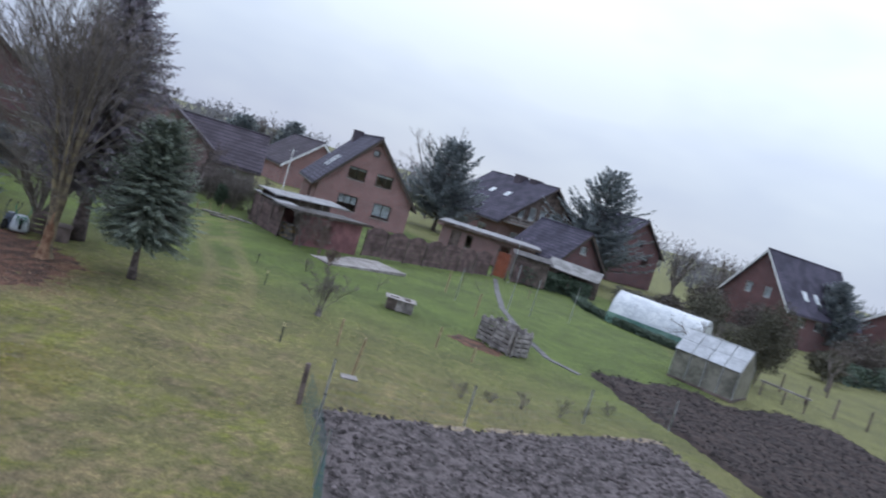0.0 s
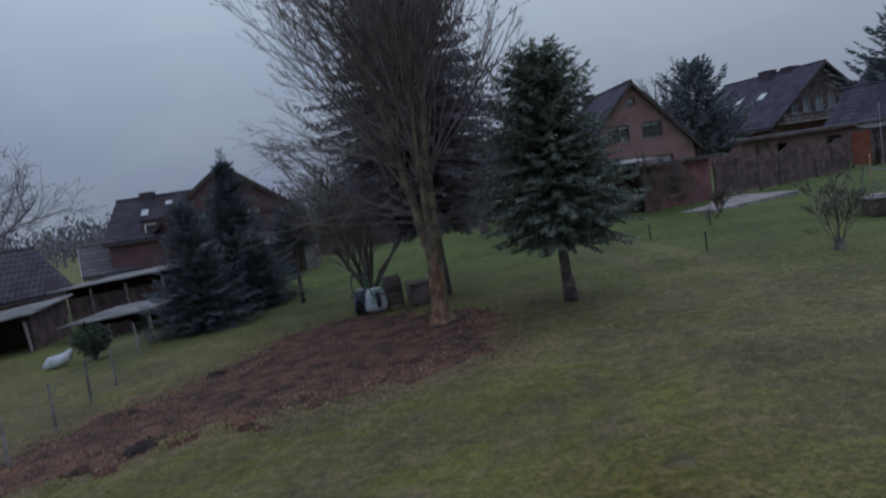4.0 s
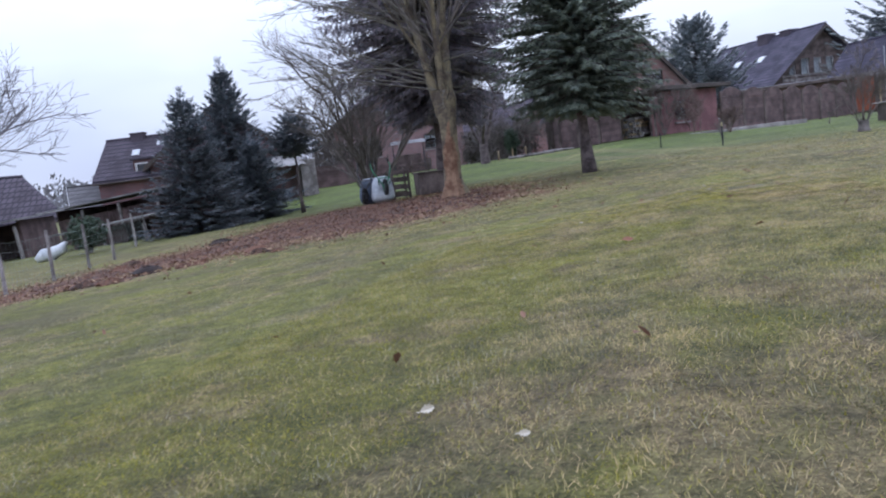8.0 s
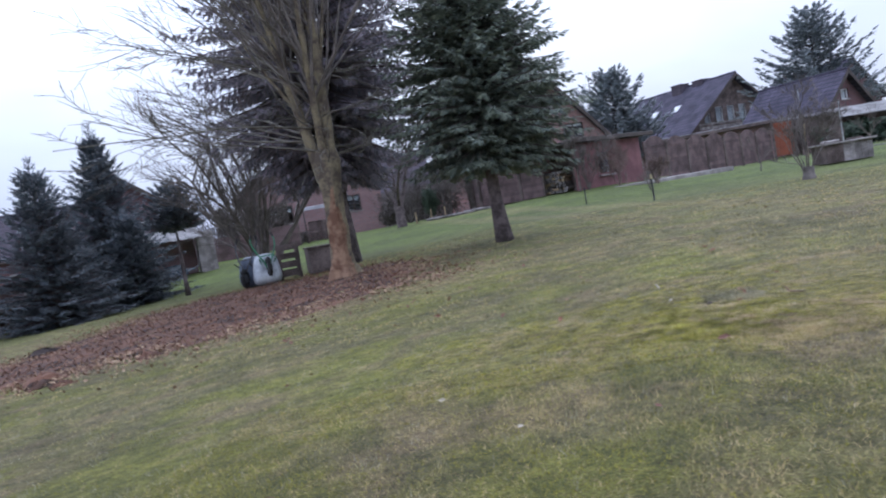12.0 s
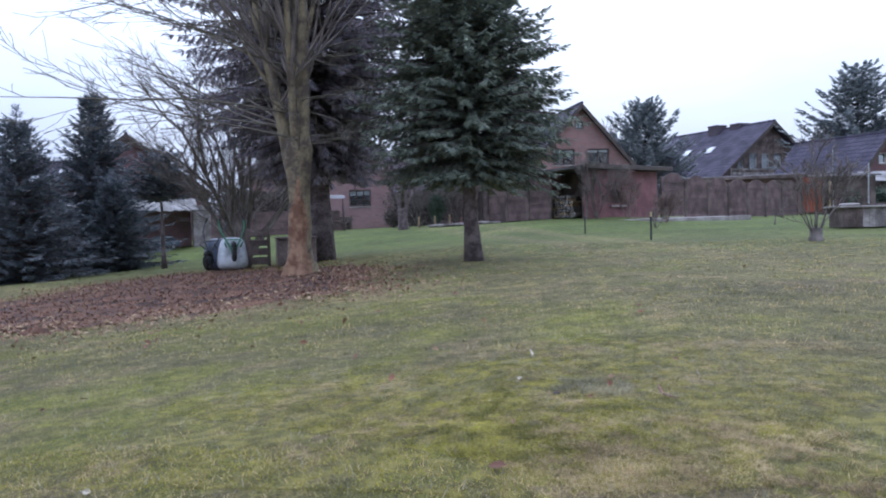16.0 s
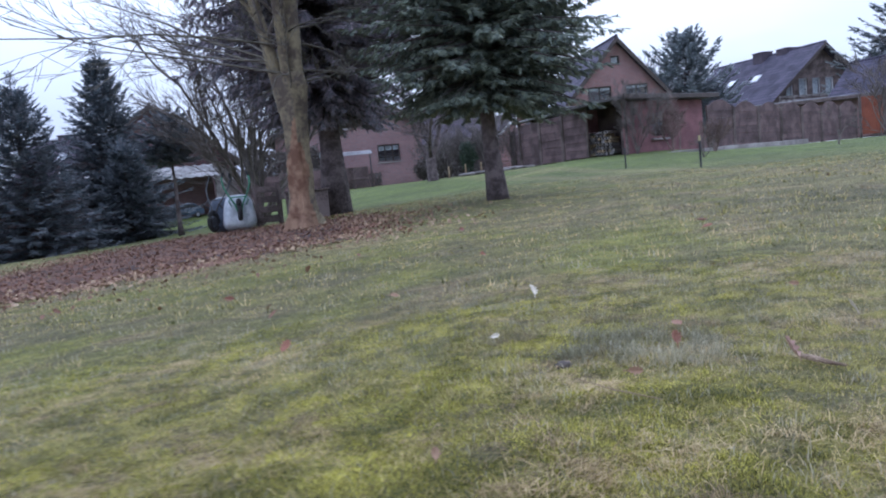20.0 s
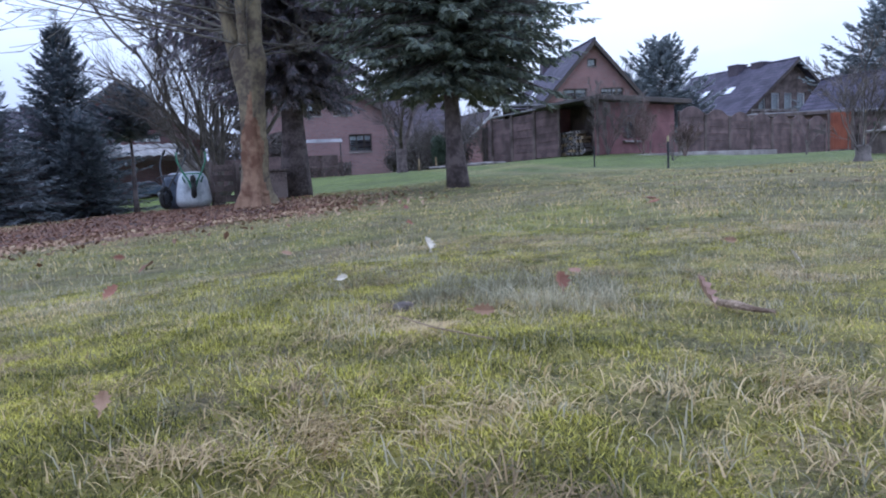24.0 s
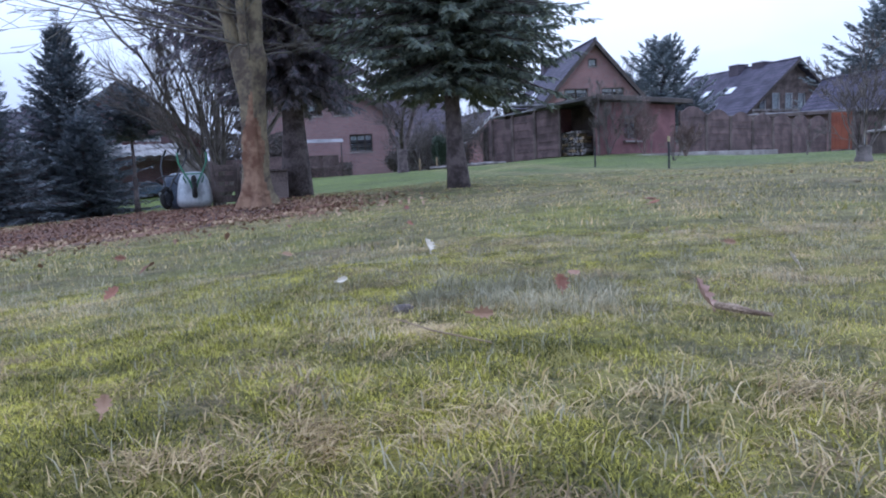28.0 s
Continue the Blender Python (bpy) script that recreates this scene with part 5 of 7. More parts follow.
def house(name, x, y, ang, width, depth, base, eave, ridge, wall_mat, roof_mat, label, front=(), side=(), over=0.45, frame_mat=None, hip=0.0, chimneys=(), skylights=(), gable_mat=None, category="house"):
    """A gabled house: local x along the front gable, local y away from it, ridge along y."""
    frame_mat = frame_mat or M_WHITE
    h = thing(name, pose(x, y, base, 0, 0, ang), label, category)
    e, r, hw = eave - base, ridge - base, width / 2
    fm = wall(Mesh(), (-hw, hw), 0, e, 0.3, [f[:4] for f in front if f[3] <= e])
    part("front_wall", fm, wall_mat, h)
    gm = wall(Mesh(), (-hw, hw), e, e, 0.3, [f[:4] for f in front if f[3] > e], r - hip)
    if hip:
        gm = Mesh()
        cut = hw * (hip / (r - e))
        wall(gm, (-hw, hw), e, e, 0.3, [f[:4] for f in front if f[3] > e], r)
        gm.v = [(vx, vy, min(vz, r - hip)) for vx, vy, vz in gm.v]
    part("front_gable", gm, gable_mat or wall_mat, h)
    part("back_wall", wall(Mesh(), (-hw, hw), 0, e, 0.3, (), r - 0.02, depth - 0.3), wall_mat, h)
    for sgn in (-1, 1):
        sd = Mesh()
        wall(sd, (0.3, depth - 0.3), 0, e, 0.3, [s[1:5] for s in side if s[0] == sgn])
        sd.v = [((sgn * hw - (0.3 if sgn > 0 else 0)) + vy, vx, vz) for vx, vy, vz in sd.v]
        part("side_wall", sd, wall_mat, h)
    slope = (r - e) / hw
    for sgn in (-1, 1):
        ex, ez, t = sgn * (hw + over), e - over * slope, 0.2
        y0 = -over
        rf = Mesh()
        if hip:
            cut = hip / slope
            low = [(0, y0 + cut, r + 0.05), (sgn * cut, y0, r + 0.05 - hip), (ex, y0, ez + 0.05), (ex, depth + over, ez + 0.05), (0, depth + over, r + 0.05)]
        else:
            low = [(0, y0, r + 0.05), (ex, y0, ez + 0.05), (ex, depth + over, ez + 0.05), (0, depth + over, r + 0.05)]
        rf.prism(low, [(px, py, pz + t) for px, py, pz in low])
        roof = part("roof", rf, roof_mat, h)
        part("gutter", Mesh().tube([(ex * 1.01, y0, ez + 0.02), (ex * 1.01, depth + over, ez + 0.02)], 0.06, 8), M_FRAME_DARK, h)
        barge = Mesh().prism([(sgn * 0.02 + (sgn * hip / slope if hip else 0), y0 - 0.03, r - 0.12 - hip), (ex, y0 - 0.03, ez - 0.12), (ex, y0, ez - 0.12), (sgn * 0.02 + (sgn * hip / slope if hip else 0), y0, r - 0.12 - hip)], [(sgn * 0.02 + (sgn * hip / slope if hip else 0), y0 - 0.03, r + 0.2 - hip), (ex, y0 - 0.03, ez + 0.2), (ex, y0, ez + 0.2), (sgn * 0.02 + (sgn * hip / slope if hip else 0), y0, r + 0.2 - hip)])
        part("bargeboard", barge, frame_mat if name == "far_house" else M_FRAME_DARK, h)
        for s, ya, yb, f0, f1 in skylights:
            if s == sgn:
                sk = Mesh()
                pts = [(ex * f, yy, r + (ez - r) * f + t + 0.09) for f, yy in ((f0, ya), (f1, ya), (f1, yb), (f0, yb))]
                sk.prism(pts, [(a, b, c + 0.05) for a, b, c in pts])
                part("skylight", sk, M_FOIL, roof, "pale roof window")
    if hip:
        cut = hip / slope
        hp = [(0, -over + cut, r + 0.05), (-cut, -over, r + 0.05 - hip), (cut, -over, r + 0.05 - hip)]
        part("hip", Mesh().prism(hp, [(a, b, c + 0.2) for a, b, c in hp]), roof_mat, h)
    part("ridge_tiles", Mesh().tube([(0, -over + (hip / slope if hip else 0), r + 0.24), (0, depth + over, r + 0.24)], 0.11, 8), roof_mat, h)
    for cx, cy, cw, top in chimneys:
        zc = r - abs(cx) * slope - 0.4
        ch = part("chimney", Mesh().box(cx - cw / 2, cx + cw / 2, cy - cw / 2, cy + cw / 2, zc, r + top), M_CHIMNEY, h)
        part("chimney_cap", Mesh().box(cx - cw / 2 - 0.06, cx + cw / 2 + 0.06, cy - cw / 2 - 0.06, cy + cw / 2 + 0.06, r + top, r + top + 0.08, 0.01), M_CHIMNEY, ch)
    for f in front:
        if f[4] == "door":
            part("door", Mesh().box(f[0], f[1], 0.1, 0.16, f[2], f[3], 0.01), M_FRAME_DARK, h)
        else:
            window(h, *f[:4], frame_mat, bars=f[5] if len(f) > 5 else 1, curtain=f[6] if len(f) > 6 else 0.0)
    for s in side:
        w = window(h, *s[1:5], frame_mat, bars=1, curtain=0.3)
        w.matrix_basis = pose(s[0] * width / 2, 0, 0, 0, 0, 90) if s[0] > 0 else pose(-width / 2, s[1] + s[2], 0, 0, 0, -90)
    return h


house("brick_house", -12.0, 61.0, 26, 8.3, 10.0, 0.2, 3.2, 7.8, M_BRICK, M_ROOF, "red brick gabled house with dark tiled roof",
      [(-1.95, -0.4, 3.8, 4.85, "win", 1, 0.15), (0.5, 2.0, 3.8, 4.85, "win", 1, 0.15), (-2.2, -0.5, 1.1, 2.4, "win", 2, 0.5), (0.95, 2.55, 1.1, 2.4, "win", 1, 0.8), (-0.35, 0.25, 6.2, 6.7, "win", 0, 0.9)],
      [(-1, 3.0, 4.4, 1.0, 2.2)], frame_mat=M_FRAME_DARK, chimneys=((-0.5, 8.6, 0.85, 0.4),), skylights=((-1, 3.6, 4.1, 0.5, 0.72), (-1, 5.0, 5.5, 0.5, 0.72)))
chalet = house("chalet_house", 3.2, 90.0, 40, 13.0, 13.0, 0.3, 4.0, 9.1, M_PINK, M_ROOF, "dark-roofed house with a timbered gable and a long balcony",
      [(-4.2, -3.3, 4.3, 5.7, "win", 0, 0.95), (-2.6, -1.6, 4.3, 5.9, "win", 0, 0.95), (-1.0, 0.0, 4.3, 5.9, "win", 0, 0.95), (0.6, 1.6, 4.3, 5.9, "win", 0, 0.95), (2.2, 3.0, 4.3, 5.7, "win", 0, 0.95), (-4.5, -2.5, 1.0, 2.4, "win", 1, 0.5), (1.5, 3.5, 1.0, 2.4, "win", 1, 0.5)],
      [(-1, 2.5, 4.2, 1.2, 2.4), (-1, 6.5, 8.2, 1.2, 2.4)], over=0.8, chimneys=((-0.3, 6.6, 1.3, 0.55), (0.2, 4.0, 1.3, 0.45)), skylights=((-1, 4.2, 5.1, 0.38, 0.48), (-1, 7.6, 8.5, 0.38, 0.48)), gable_mat=M_WOOD_DARK)
part("balcony_floor", Mesh().box(-6.4, 4.6, -1.5, 0.0, 3.35, 3.55), M_CONCRETE, chalet, "pale balcony floor")
part("balcony_rail", Mesh().box(-6.4, 4.6, -1.5, -1.42, 4.15, 4.3).box(-6.4, 4.6, -1.48, -1.44, 3.7, 3.95), M_WOOD_GREY, chalet, "pale wooden balcony rail")
for k in range(8):
    part("baluster", Mesh().box(-6.4 + k * 1.55, -6.28 + k * 1.55, -1.5, -1.4, 3.5, 4.2), M_WOOD_GREY, chalet)
house("brick_house", 15.6, 95.5, 40, 8.4, 9.0, 0.3, 5.0, 8.7, M_BRICK_DARK, M_ROOF, "dark brick gabled house behind the pine",
      [(-2.6, -1.4, 2.9, 4.0, "win", 1, 0.3), (1.2, 2.4, 2.9, 4.0, "win", 1, 0.3), (-0.6, 0.6, 5.1, 6.1, "win", 1, 0.6)], frame_mat=M_FRAME_DARK)
house("far_house", 27.0, 82.0, -55, 8.5, 12.0, 0.0, 4.2, 9.3, M_BRICK_DARK, M_ROOF, "dark house with white bargeboards",
      [(-1.7, -0.8, 4.5, 5.6, "win", 0, 0.95), (0.8, 1.7, 4.5, 5.6, "win", 0, 0.95)], [(1, 2.0, 3.4, 2.6, 3.6), (1, 5.0, 6.4, 2.6, 3.6)], skylights=((1, 3.0, 3.8, 0.6, 0.75), (1, 5.0, 5.8, 0.6, 0.75), (1, 8.0, 8.8, 0.6, 0.75)))
house("far_house", 44.0, 88.0, -35, 9.0, 12.0, -0.5, 4.0, 7.4, M_BRICK_DARK, M_ROOF, "dark far house beyond the gardens")
house("garage", 7.3, 66.9, 40, 5.4, 6.5, 0.3, 2.55, 5.3, M_BRICK_DARK, M_ROOF, "dark red brick garage with a steep tiled roof",
      [(-0.4, 0.4, 3.2, 3.9, "win", 0, 0.9)], over=0.5)
house("pink_house", -25.3, 49.3, 28, 8.0, 9.0, 0.1, 3.3, 6.0, M_PINK, M_ROOF_BROWN, "pinkish brick house at the end of the lawn",
      [(1.5, 2.75, 1.4, 2.35, "win", 2, 0.25), (-2.6, -1.2, 1.3, 2.3, "win", 1, 0.3), (-0.75, 0.1, 3.4, 4.15, "win", 1, 0.5), (0.75, 1.75, 3.4, 4.05, "win", 1, 0.6)], frame_mat=M_FRAME_DARK)
house("row_house", -30.6, 58.6, -67, 8.0, 8.9, 0.0, 2.3, 5.0, M_CONCRETE, M_ROOF_BROWN, "long low house with pale walls and a brown tiled roof", (), [(1, 2.6, 4.0, 0.9, 2.0), (1, 6.0, 7.4, 0.9, 2.0)])
house("far_house", -24.3, 84.0, 40, 8.0, 10.0, 0.0, 2.6, 5.9, M_BRICK, M_ROOF_BROWN, "small red brick house far behind")
house("far_house", -50.0, 47.0, -42, 8.0, 12.0, -1.5, 0.2, 1.9, M_BRICK_DARK, M_ROOF_GREY, "grey-roofed house beyond the sheds")

house("barn", -43.0, 36.8, 165, 7.0, 9.0, -1.8, 0.3, 2.45, M_BRICK_DARK, M_ROOF_BROWN, "low building with a broad brown roof behind the old tree", category="barn")

house("gabled_house", -39.4, 50.2, 41.5, 9.4, 9.0, -0.9, 2.9, 6.4, M_BRICK_DARK, M_ROOF_BROWN, "dark brick gabled house with white windows behind the firs",
      [(-2.4, -0.9, 3.15, 4.15, "win", 1, 0.4), (0.7, 2.2, 3.15, 4.15, "win", 1, 0.4), (-2.6, -1.2, 1.0, 2.2, "win", 1, 0.4)], over=0.4)
wing_house = house("gabled_house", -42.0, 52.0, 116.0, 7.6, 6.6, -0.9, 2.2, 4.9, M_BRICK_DARK, M_ROOF_BROWN, "steep-roofed wing of a dark brick house with a chimney",
      (), [(-1, -6.0, -5.0, 1.4, 2.4)], chimneys=((0.0, 4.6, 0.9, 0.5),), skylights=((-1, 4.2, 4.7, 0.35, 0.48), (-1, 2.6, 3.1, 0.2, 0.28)), over=0.3)
dormer = part("dormer", Mesh().box(-3.55, -1.6, 1.2, 4.2, 2.9, 4.25), M_BRICK_DARK, wing_house, "flat-roofed dormer with three white windows")
part("dormer_roof", Mesh().box(-3.7, -1.4, 1.05, 4.35, 4.25, 4.37, 0.01), M_ROOF_BROWN, dormer)
for k in range(3):
    y0 = 1.35 + k * 0.95
    part("window_frame", Mesh().box(-3.60, -3.55, y0, y0 + 0.8, 3.15, 3.23).box(-3.60, -3.55, y0, y0 + 0.8, 3.97, 4.05).box(-3.60, -3.55, y0, y0 + 0.08, 3.23, 3.97).box(-3.60, -3.55, y0 + 0.72, y0 + 0.8, 3.23, 3.97), M_WHITE, dormer)
    part("pane", Mesh().box(-3.575, -3.555, y0 + 0.08, y0 + 0.72, 3.23, 3.97), M_DARK_METAL, dormer)
# carport with a corrugated roof
carport = thing("carport", pose(-26.2, 34.9, -0.85, 0, 0, 39), "brick carport with a pale corrugated roof", "carport")
part("back_wall", Mesh().box(-2.2, 2.2, 2.4, 2.6, 0, 2.2), M_PINK, carport)
part("side_wall", Mesh().box(2.25, 2.95, 1.5, 2.6, 0, 2.35), M_WOOD_GREY, carport, "grey boarded side")
cr = Mesh()
for k in range(29):
    a, z = -2.6 + k * 0.18, 0.05 * (k % 2)
    cr.v += [(a, 0.9, 2.08 + z), (a, 2.9, 2.62 + z), (a, 0.9, 2.10 + z), (a, 2.9, 2.64 + z)]
    if k:
        b = 4 * k
        cr.f += [(b - 4, b, b + 1, b - 3), (b - 2, b - 1, b + 3, b + 2), (b - 4, b - 2, b + 2, b), (b - 3, b + 1, b + 3, b - 1)]
cr.f += [(0, 1, 3, 2), (112, 114, 115, 113)]
part("corrugated_roof", cr, M_SHEET_DIRTY, carport, "pale corrugated sheet roof")


def car(x, y, ang, z):
    c = thing("toy_car", pose(x, y, z, 0, 0, ang) @ Matrix.Diagonal((0.34, 0.34, 0.42, 1.0)), "small light blue ride-on toy car before the carport", "toy car")
    prof = [(-1.9, 0.35), (-1.95, 0.75), (-1.2, 0.9), (-0.6, 1.38), (0.9, 1.42), (1.6, 0.95), (1.95, 0.85), (1.95, 0.35)]
    part("body", Mesh().prism([(a, -0.8, b) for a, b in prof], [(a, 0.8, b) for a, b in prof]), M_BLUE_CAR, c)
    for s in (-0.815, 0.805):
        q = [(-0.95, s, 0.95), (-0.55, s, 1.3), (0.8, s, 1.33), (1.25, s, 0.98)]
        part("side_window", Mesh().prism(q, [(a, b + 0.012, d) for a, b, d in q]), M_DARK_METAL, c)
        for wx in (-1.2, 1.2):
            wheel = part("tyre", Mesh().tube([(wx, s - 0.08, 0.31), (wx, s + 0.09, 0.31)], 0.31, 18), M_RUBBER, c)
            part("rim", Mesh().tube([(wx, s - 0.09, 0.31), (wx, s + 0.1, 0.31)], 0.19, 14), M_METAL, wheel)
    for s in (-0.6, 0.6):
        part("headlight", Mesh().box(-1.99, -1.93, s - 0.15, s + 0.15, 0.62, 0.75, 0.01), M_FOIL, c)
    part("bumper", Mesh().box(-2.02, -1.9, -0.78, 0.78, 0.35, 0.55, 0.03), M_DARK_METAL, c)


car(-26.5, 36.9, 40, surface_z(-26.5, 36.9))

# the low flat-roofed wing before the chalet
wing = thing("flat_roofed_annexe", pose(-5.2, 63.5, 0.35, 0, 0, 2), "low pinkish annexe with a flat roof and pale fascia", "annexe")
part("front_wall", wall(Mesh(), (0, 8.4), 0, 2.3, 0.25, [(0.9, 1.8, 0, 2.0), (2.3, 2.9, 0.8, 1.9), (5.4, 6.3, 1.0, 1.9)]), M_PINK, wing)
part("back_wall", Mesh().box(0, 8.4, 4.7, 4.95, 0, 2.3), M_PINK, wing)
part("side_wall", Mesh().box(0, 0.25, 0.25, 4.7, 0, 2.3), M_PINK, wing)
part("side_wall", Mesh().box(8.15, 8.4, 0.25, 4.7, 0, 2.3), M_PINK, wing)
part("flat_roof", Mesh().box(-0.4, 8.8, -0.6, 5.2, 2.45, 2.55, 0.02), M_SHEET, wing, "grey roof sheet")
part("fascia", Mesh().box(-0.42, 8.82, -0.66, -0.6, 2.3, 2.5), M_WOOD_DARK, wing, "dark fascia board")
part("door", Mesh().box(0.9, 1.8, 0.1, 0.15, 0, 2.0, 0.01), M_WOOD_DARK, wing)
window(wing, 2.3, 2.9, 0.8, 1.9, M_FRAME_DARK, bars=0)
window(wing, 5.4, 6.3, 1.0, 1.9, M_FRAME_DARK, bars=1)

# red shed on the concrete slab
SHED_A = 57
shed = thing("red_shed", pose(-9.35, 38.4, 0.2, 0, 0, SHED_A), "dark red boarded garden shed with a flat roof", "shed")
part("front_wall", wall(Mesh(), (0.0, 4.4), 0, 2.05, 0.12, [(1.35, 2.25, 0.75, 1.7)]), M_SHED, shed)
for k in range(13):
    part("board", Mesh().box(0.0, 1.33, -0.018, 0.0, 0.02 + k * 0.156, 0.165 + k * 0.156, 0.004), M_SHED, shed)
    part("board", Mesh().box(2.27, 4.4, -0.018, 0.0, 0.02 + k * 0.156, 0.165 + k * 0.156, 0.004), M_SHED, shed)
# dark wood here stands in for the shade inside the open bay
part("inner_wall", Mesh().box(0.95, 1.05, 0.12, 2.0, 0, 2.0), M_WOOD_DARK, shed, "boards at the back of an open bay, coloured dark for its shade")
for yy in (0.125, 1.9):
    part("corner_post", Mesh().box(0.0, 0.1, yy, yy + 0.1, 0, 2.0, 0.01), M_WOOD_DARK, shed)
part("side_wall", Mesh().box(4.28, 4.4, 0.12, 2.0, 0, 2.0), M_SHED, shed)
part("back_wall", Mesh().box(0, 4.4, 2.0, 2.12, 0, 2.0), M_SHED, shed)
rf = [(-0.6, -0.45, 2.1), (4.8, -0.45, 2.1), (4.8, 2.4, 2.0), (-0.6, 2.4, 2.0)]
part("roof", Mesh().prism(rf, [(a, b, c + 0.09) for a, b, c in rf]), M_FELT, shed, "flat grey felt roof")
part("roof_edge", Mesh().box(-0.62, 4.82, -0.5, -0.45, 2.06, 2.22, 0.008), M_FRAME_DARK, shed, "dark roof edging")
window(shed, 1.35, 2.25, 0.75, 1.7, M_SHED, 0.03, 0)
porch = part("porch_post", Mesh().box(-0.5, -0.42, -0.42, -0.34, 0, 2.1, 0.01), M_WOOD_DARK, shed)

annex = thing("lean_to_roof", pose(-12.4, 41.6, 0.2, 0, 0, SHED_A), "low lean-to with a pale sheet roof", "lean-to")
part("post", Mesh().box(-0.2, -0.1, -0.3, -0.2, 0, 2.3, 0.01), M_WOOD_GREY, annex)
part("post", Mesh().box(3.4, 3.5, -0.3, -0.2, 0, 2.3, 0.01), M_WOOD_GREY, annex)
rf = [(-0.4, -0.6, 2.3), (5.4, -0.6, 2.3), (5.4, 1.3, 2.42), (-0.4, 1.3, 2.42)]
part("sheet_roof", Mesh().prism(rf, [(a, b, c + 0.06) for a, b, c in rf]), M_SHEET, annex, "pale grey sheet roof")
part("back_wall", Mesh().box(-0.2, 5.2, 1.0, 1.1, 0, 2.35), M_WOOD_DARK, annex)

slab = thing("concrete_slab", pose(-8.9, 37.4, surface_z(-6.5, 39.0) - 0.13, 0, 0, SHED_A), "pale concrete slab before the red shed", "slab", kind="structure")
for k in range(7):
    part("slab", Mesh().box(0.3 + k * 0.86, 1.15 + k * 0.86, -2.3, 0.3, 0, 0.17 + 0.006 * (k % 2), 0.012), M_CONCRETE, slab)

# firewood beside the shed
rngw = random.Random(5)
stack = thing("firewood_stack", pose(-10.93, 39.6, surface_z(-10.6, 39.2) + 0.02, 0, 0, SHED_A - 90), "stack of pale split firewood in the open bay of the shed", "firewood")
for r in range(8):
    for c in range(11 - r // 3):
        a, z = c * 0.125 + 0.06 * (r % 2) + rngw.uniform(-0.02, 0.02), 0.06 + r * 0.105 + rngw.uniform(-0.012, 0.012)
        w, turn = rngw.uniform(0.045, 0.068), rngw.uniform(0, 2)
        wedge = [(a + w * math.cos(turn + t), z + w * 0.9 * math.sin(turn + t)) for t in ((0, 0.9, 1.9, 2.6, 4.2) if rngw.random() < 0.6 else (0, 1.05, 2.1, 3.14, 4.2, 5.2))]
        y0 = rngw.uniform(-0.06, 0.04)
        part("log", Mesh().prism([(p, y0, q) for p, q in wedge], [(p + rngw.uniform(-0.01, 0.01), y0 + 0.45, q) for p, q in wedge]), M_WOOD_PALE if rngw.random() < 0.25 else M_WOOD_GREY, stack)


def fence_line(points, height, arch=0.0, label="weathered brown garden fence of overlapping boards"):
    top = thing("garden_fence", pose(*points[0], 0), label, "fence")
    for (x0, y0), (x1, y1) in zip(points, points[1:]):
        ln = math.dist((x0, y0), (x1, y1))
        n = max(1, round(ln / 1.8))
        ang, w, rows = math.degrees(math.atan2(y1 - y0, x1 - x0)), ln / n, int(height / 0.14)
        for k in range(n):
            x, y = x0 + (x1 - x0) * k / n, y0 + (y1 - y0) * k / n
            panel = part("panel", Mesh().box(0.0, 0.09, -0.045, 0.045, -0.2, height + 0.08, 0.01), M_WOOD_DARK, top)
            panel.matrix_basis = pose(x - points[0][0], y - points[0][1], surface_z(x, y), 0, 0, ang)
            part("post", Mesh().box(w - 0.1, w - 0.02, -0.04, 0.04, -0.2, height + 0.05, 0.01), M_WOOD_DARK, panel)
            if arch:
                rim = [(0.09 + (w - 0.19) * f, height + arch * (1 - (2 * f - 1) ** 2)) for f in np.linspace(0, 1, 9)]
                low = [(rim[-1][0], -0.012, height - 0.02), (rim[0][0], -0.012, height - 0.02)] + [(a, -0.012, b) for a, b in rim]
                part("arched_top", Mesh().prism(low, [(a, 0.012, c) for a, b, c in low]), M_WOOD_BROWN, panel)
            for r in range(rows):
                part("board", Mesh().box(0.09, w - 0.1, (r % 2) * 0.018 - 0.009, (r % 2) * 0.018 + 0.009, 0.06 + r * 0.14, 0.195 + r * 0.14), M_WOOD_BROWN, panel)


fence_line([(-15.6, 47.0), (-14.1, 42.8), (-10.7, 39.0)], 1.75)
edge = thing("roof_sheet", pose(-14.1, 42.8, surface_z(-13, 41.5) + 1.84, 0, 0, math.degrees(math.atan2(-3.8, 3.4))), "pale sheet roofing resting on the garden fence", "roof sheet")
part("sheet", Mesh().box(-0.1, 5.0, -0.08, 1.3, 0, 0.05, 0.006), M_SHEET, edge)
part("rafter", Mesh().box(0.0, 4.9, 1.2, 1.28, -0.1, 0.0), M_WOOD_DARK, edge)
for a in (0.1, 4.7):
    part("post", Mesh().box(a, a + 0.09, 1.2, 1.29, -2.1, -0.1, 0.008), M_WOOD_DARK, edge)
fence_line([(-6.8, 43.0), (-2.8, 50.0), (0.2, 54.9)], 1.6, 0.28, "dark brown garden fence with arched panel tops")
fence_line([(2.0, 56.2), (4.6, 59.0)], 1.7)
fence_line([(-34.0, 38.4), (-27.4, 41.3), (-23.6, 43.6)], 1.25)

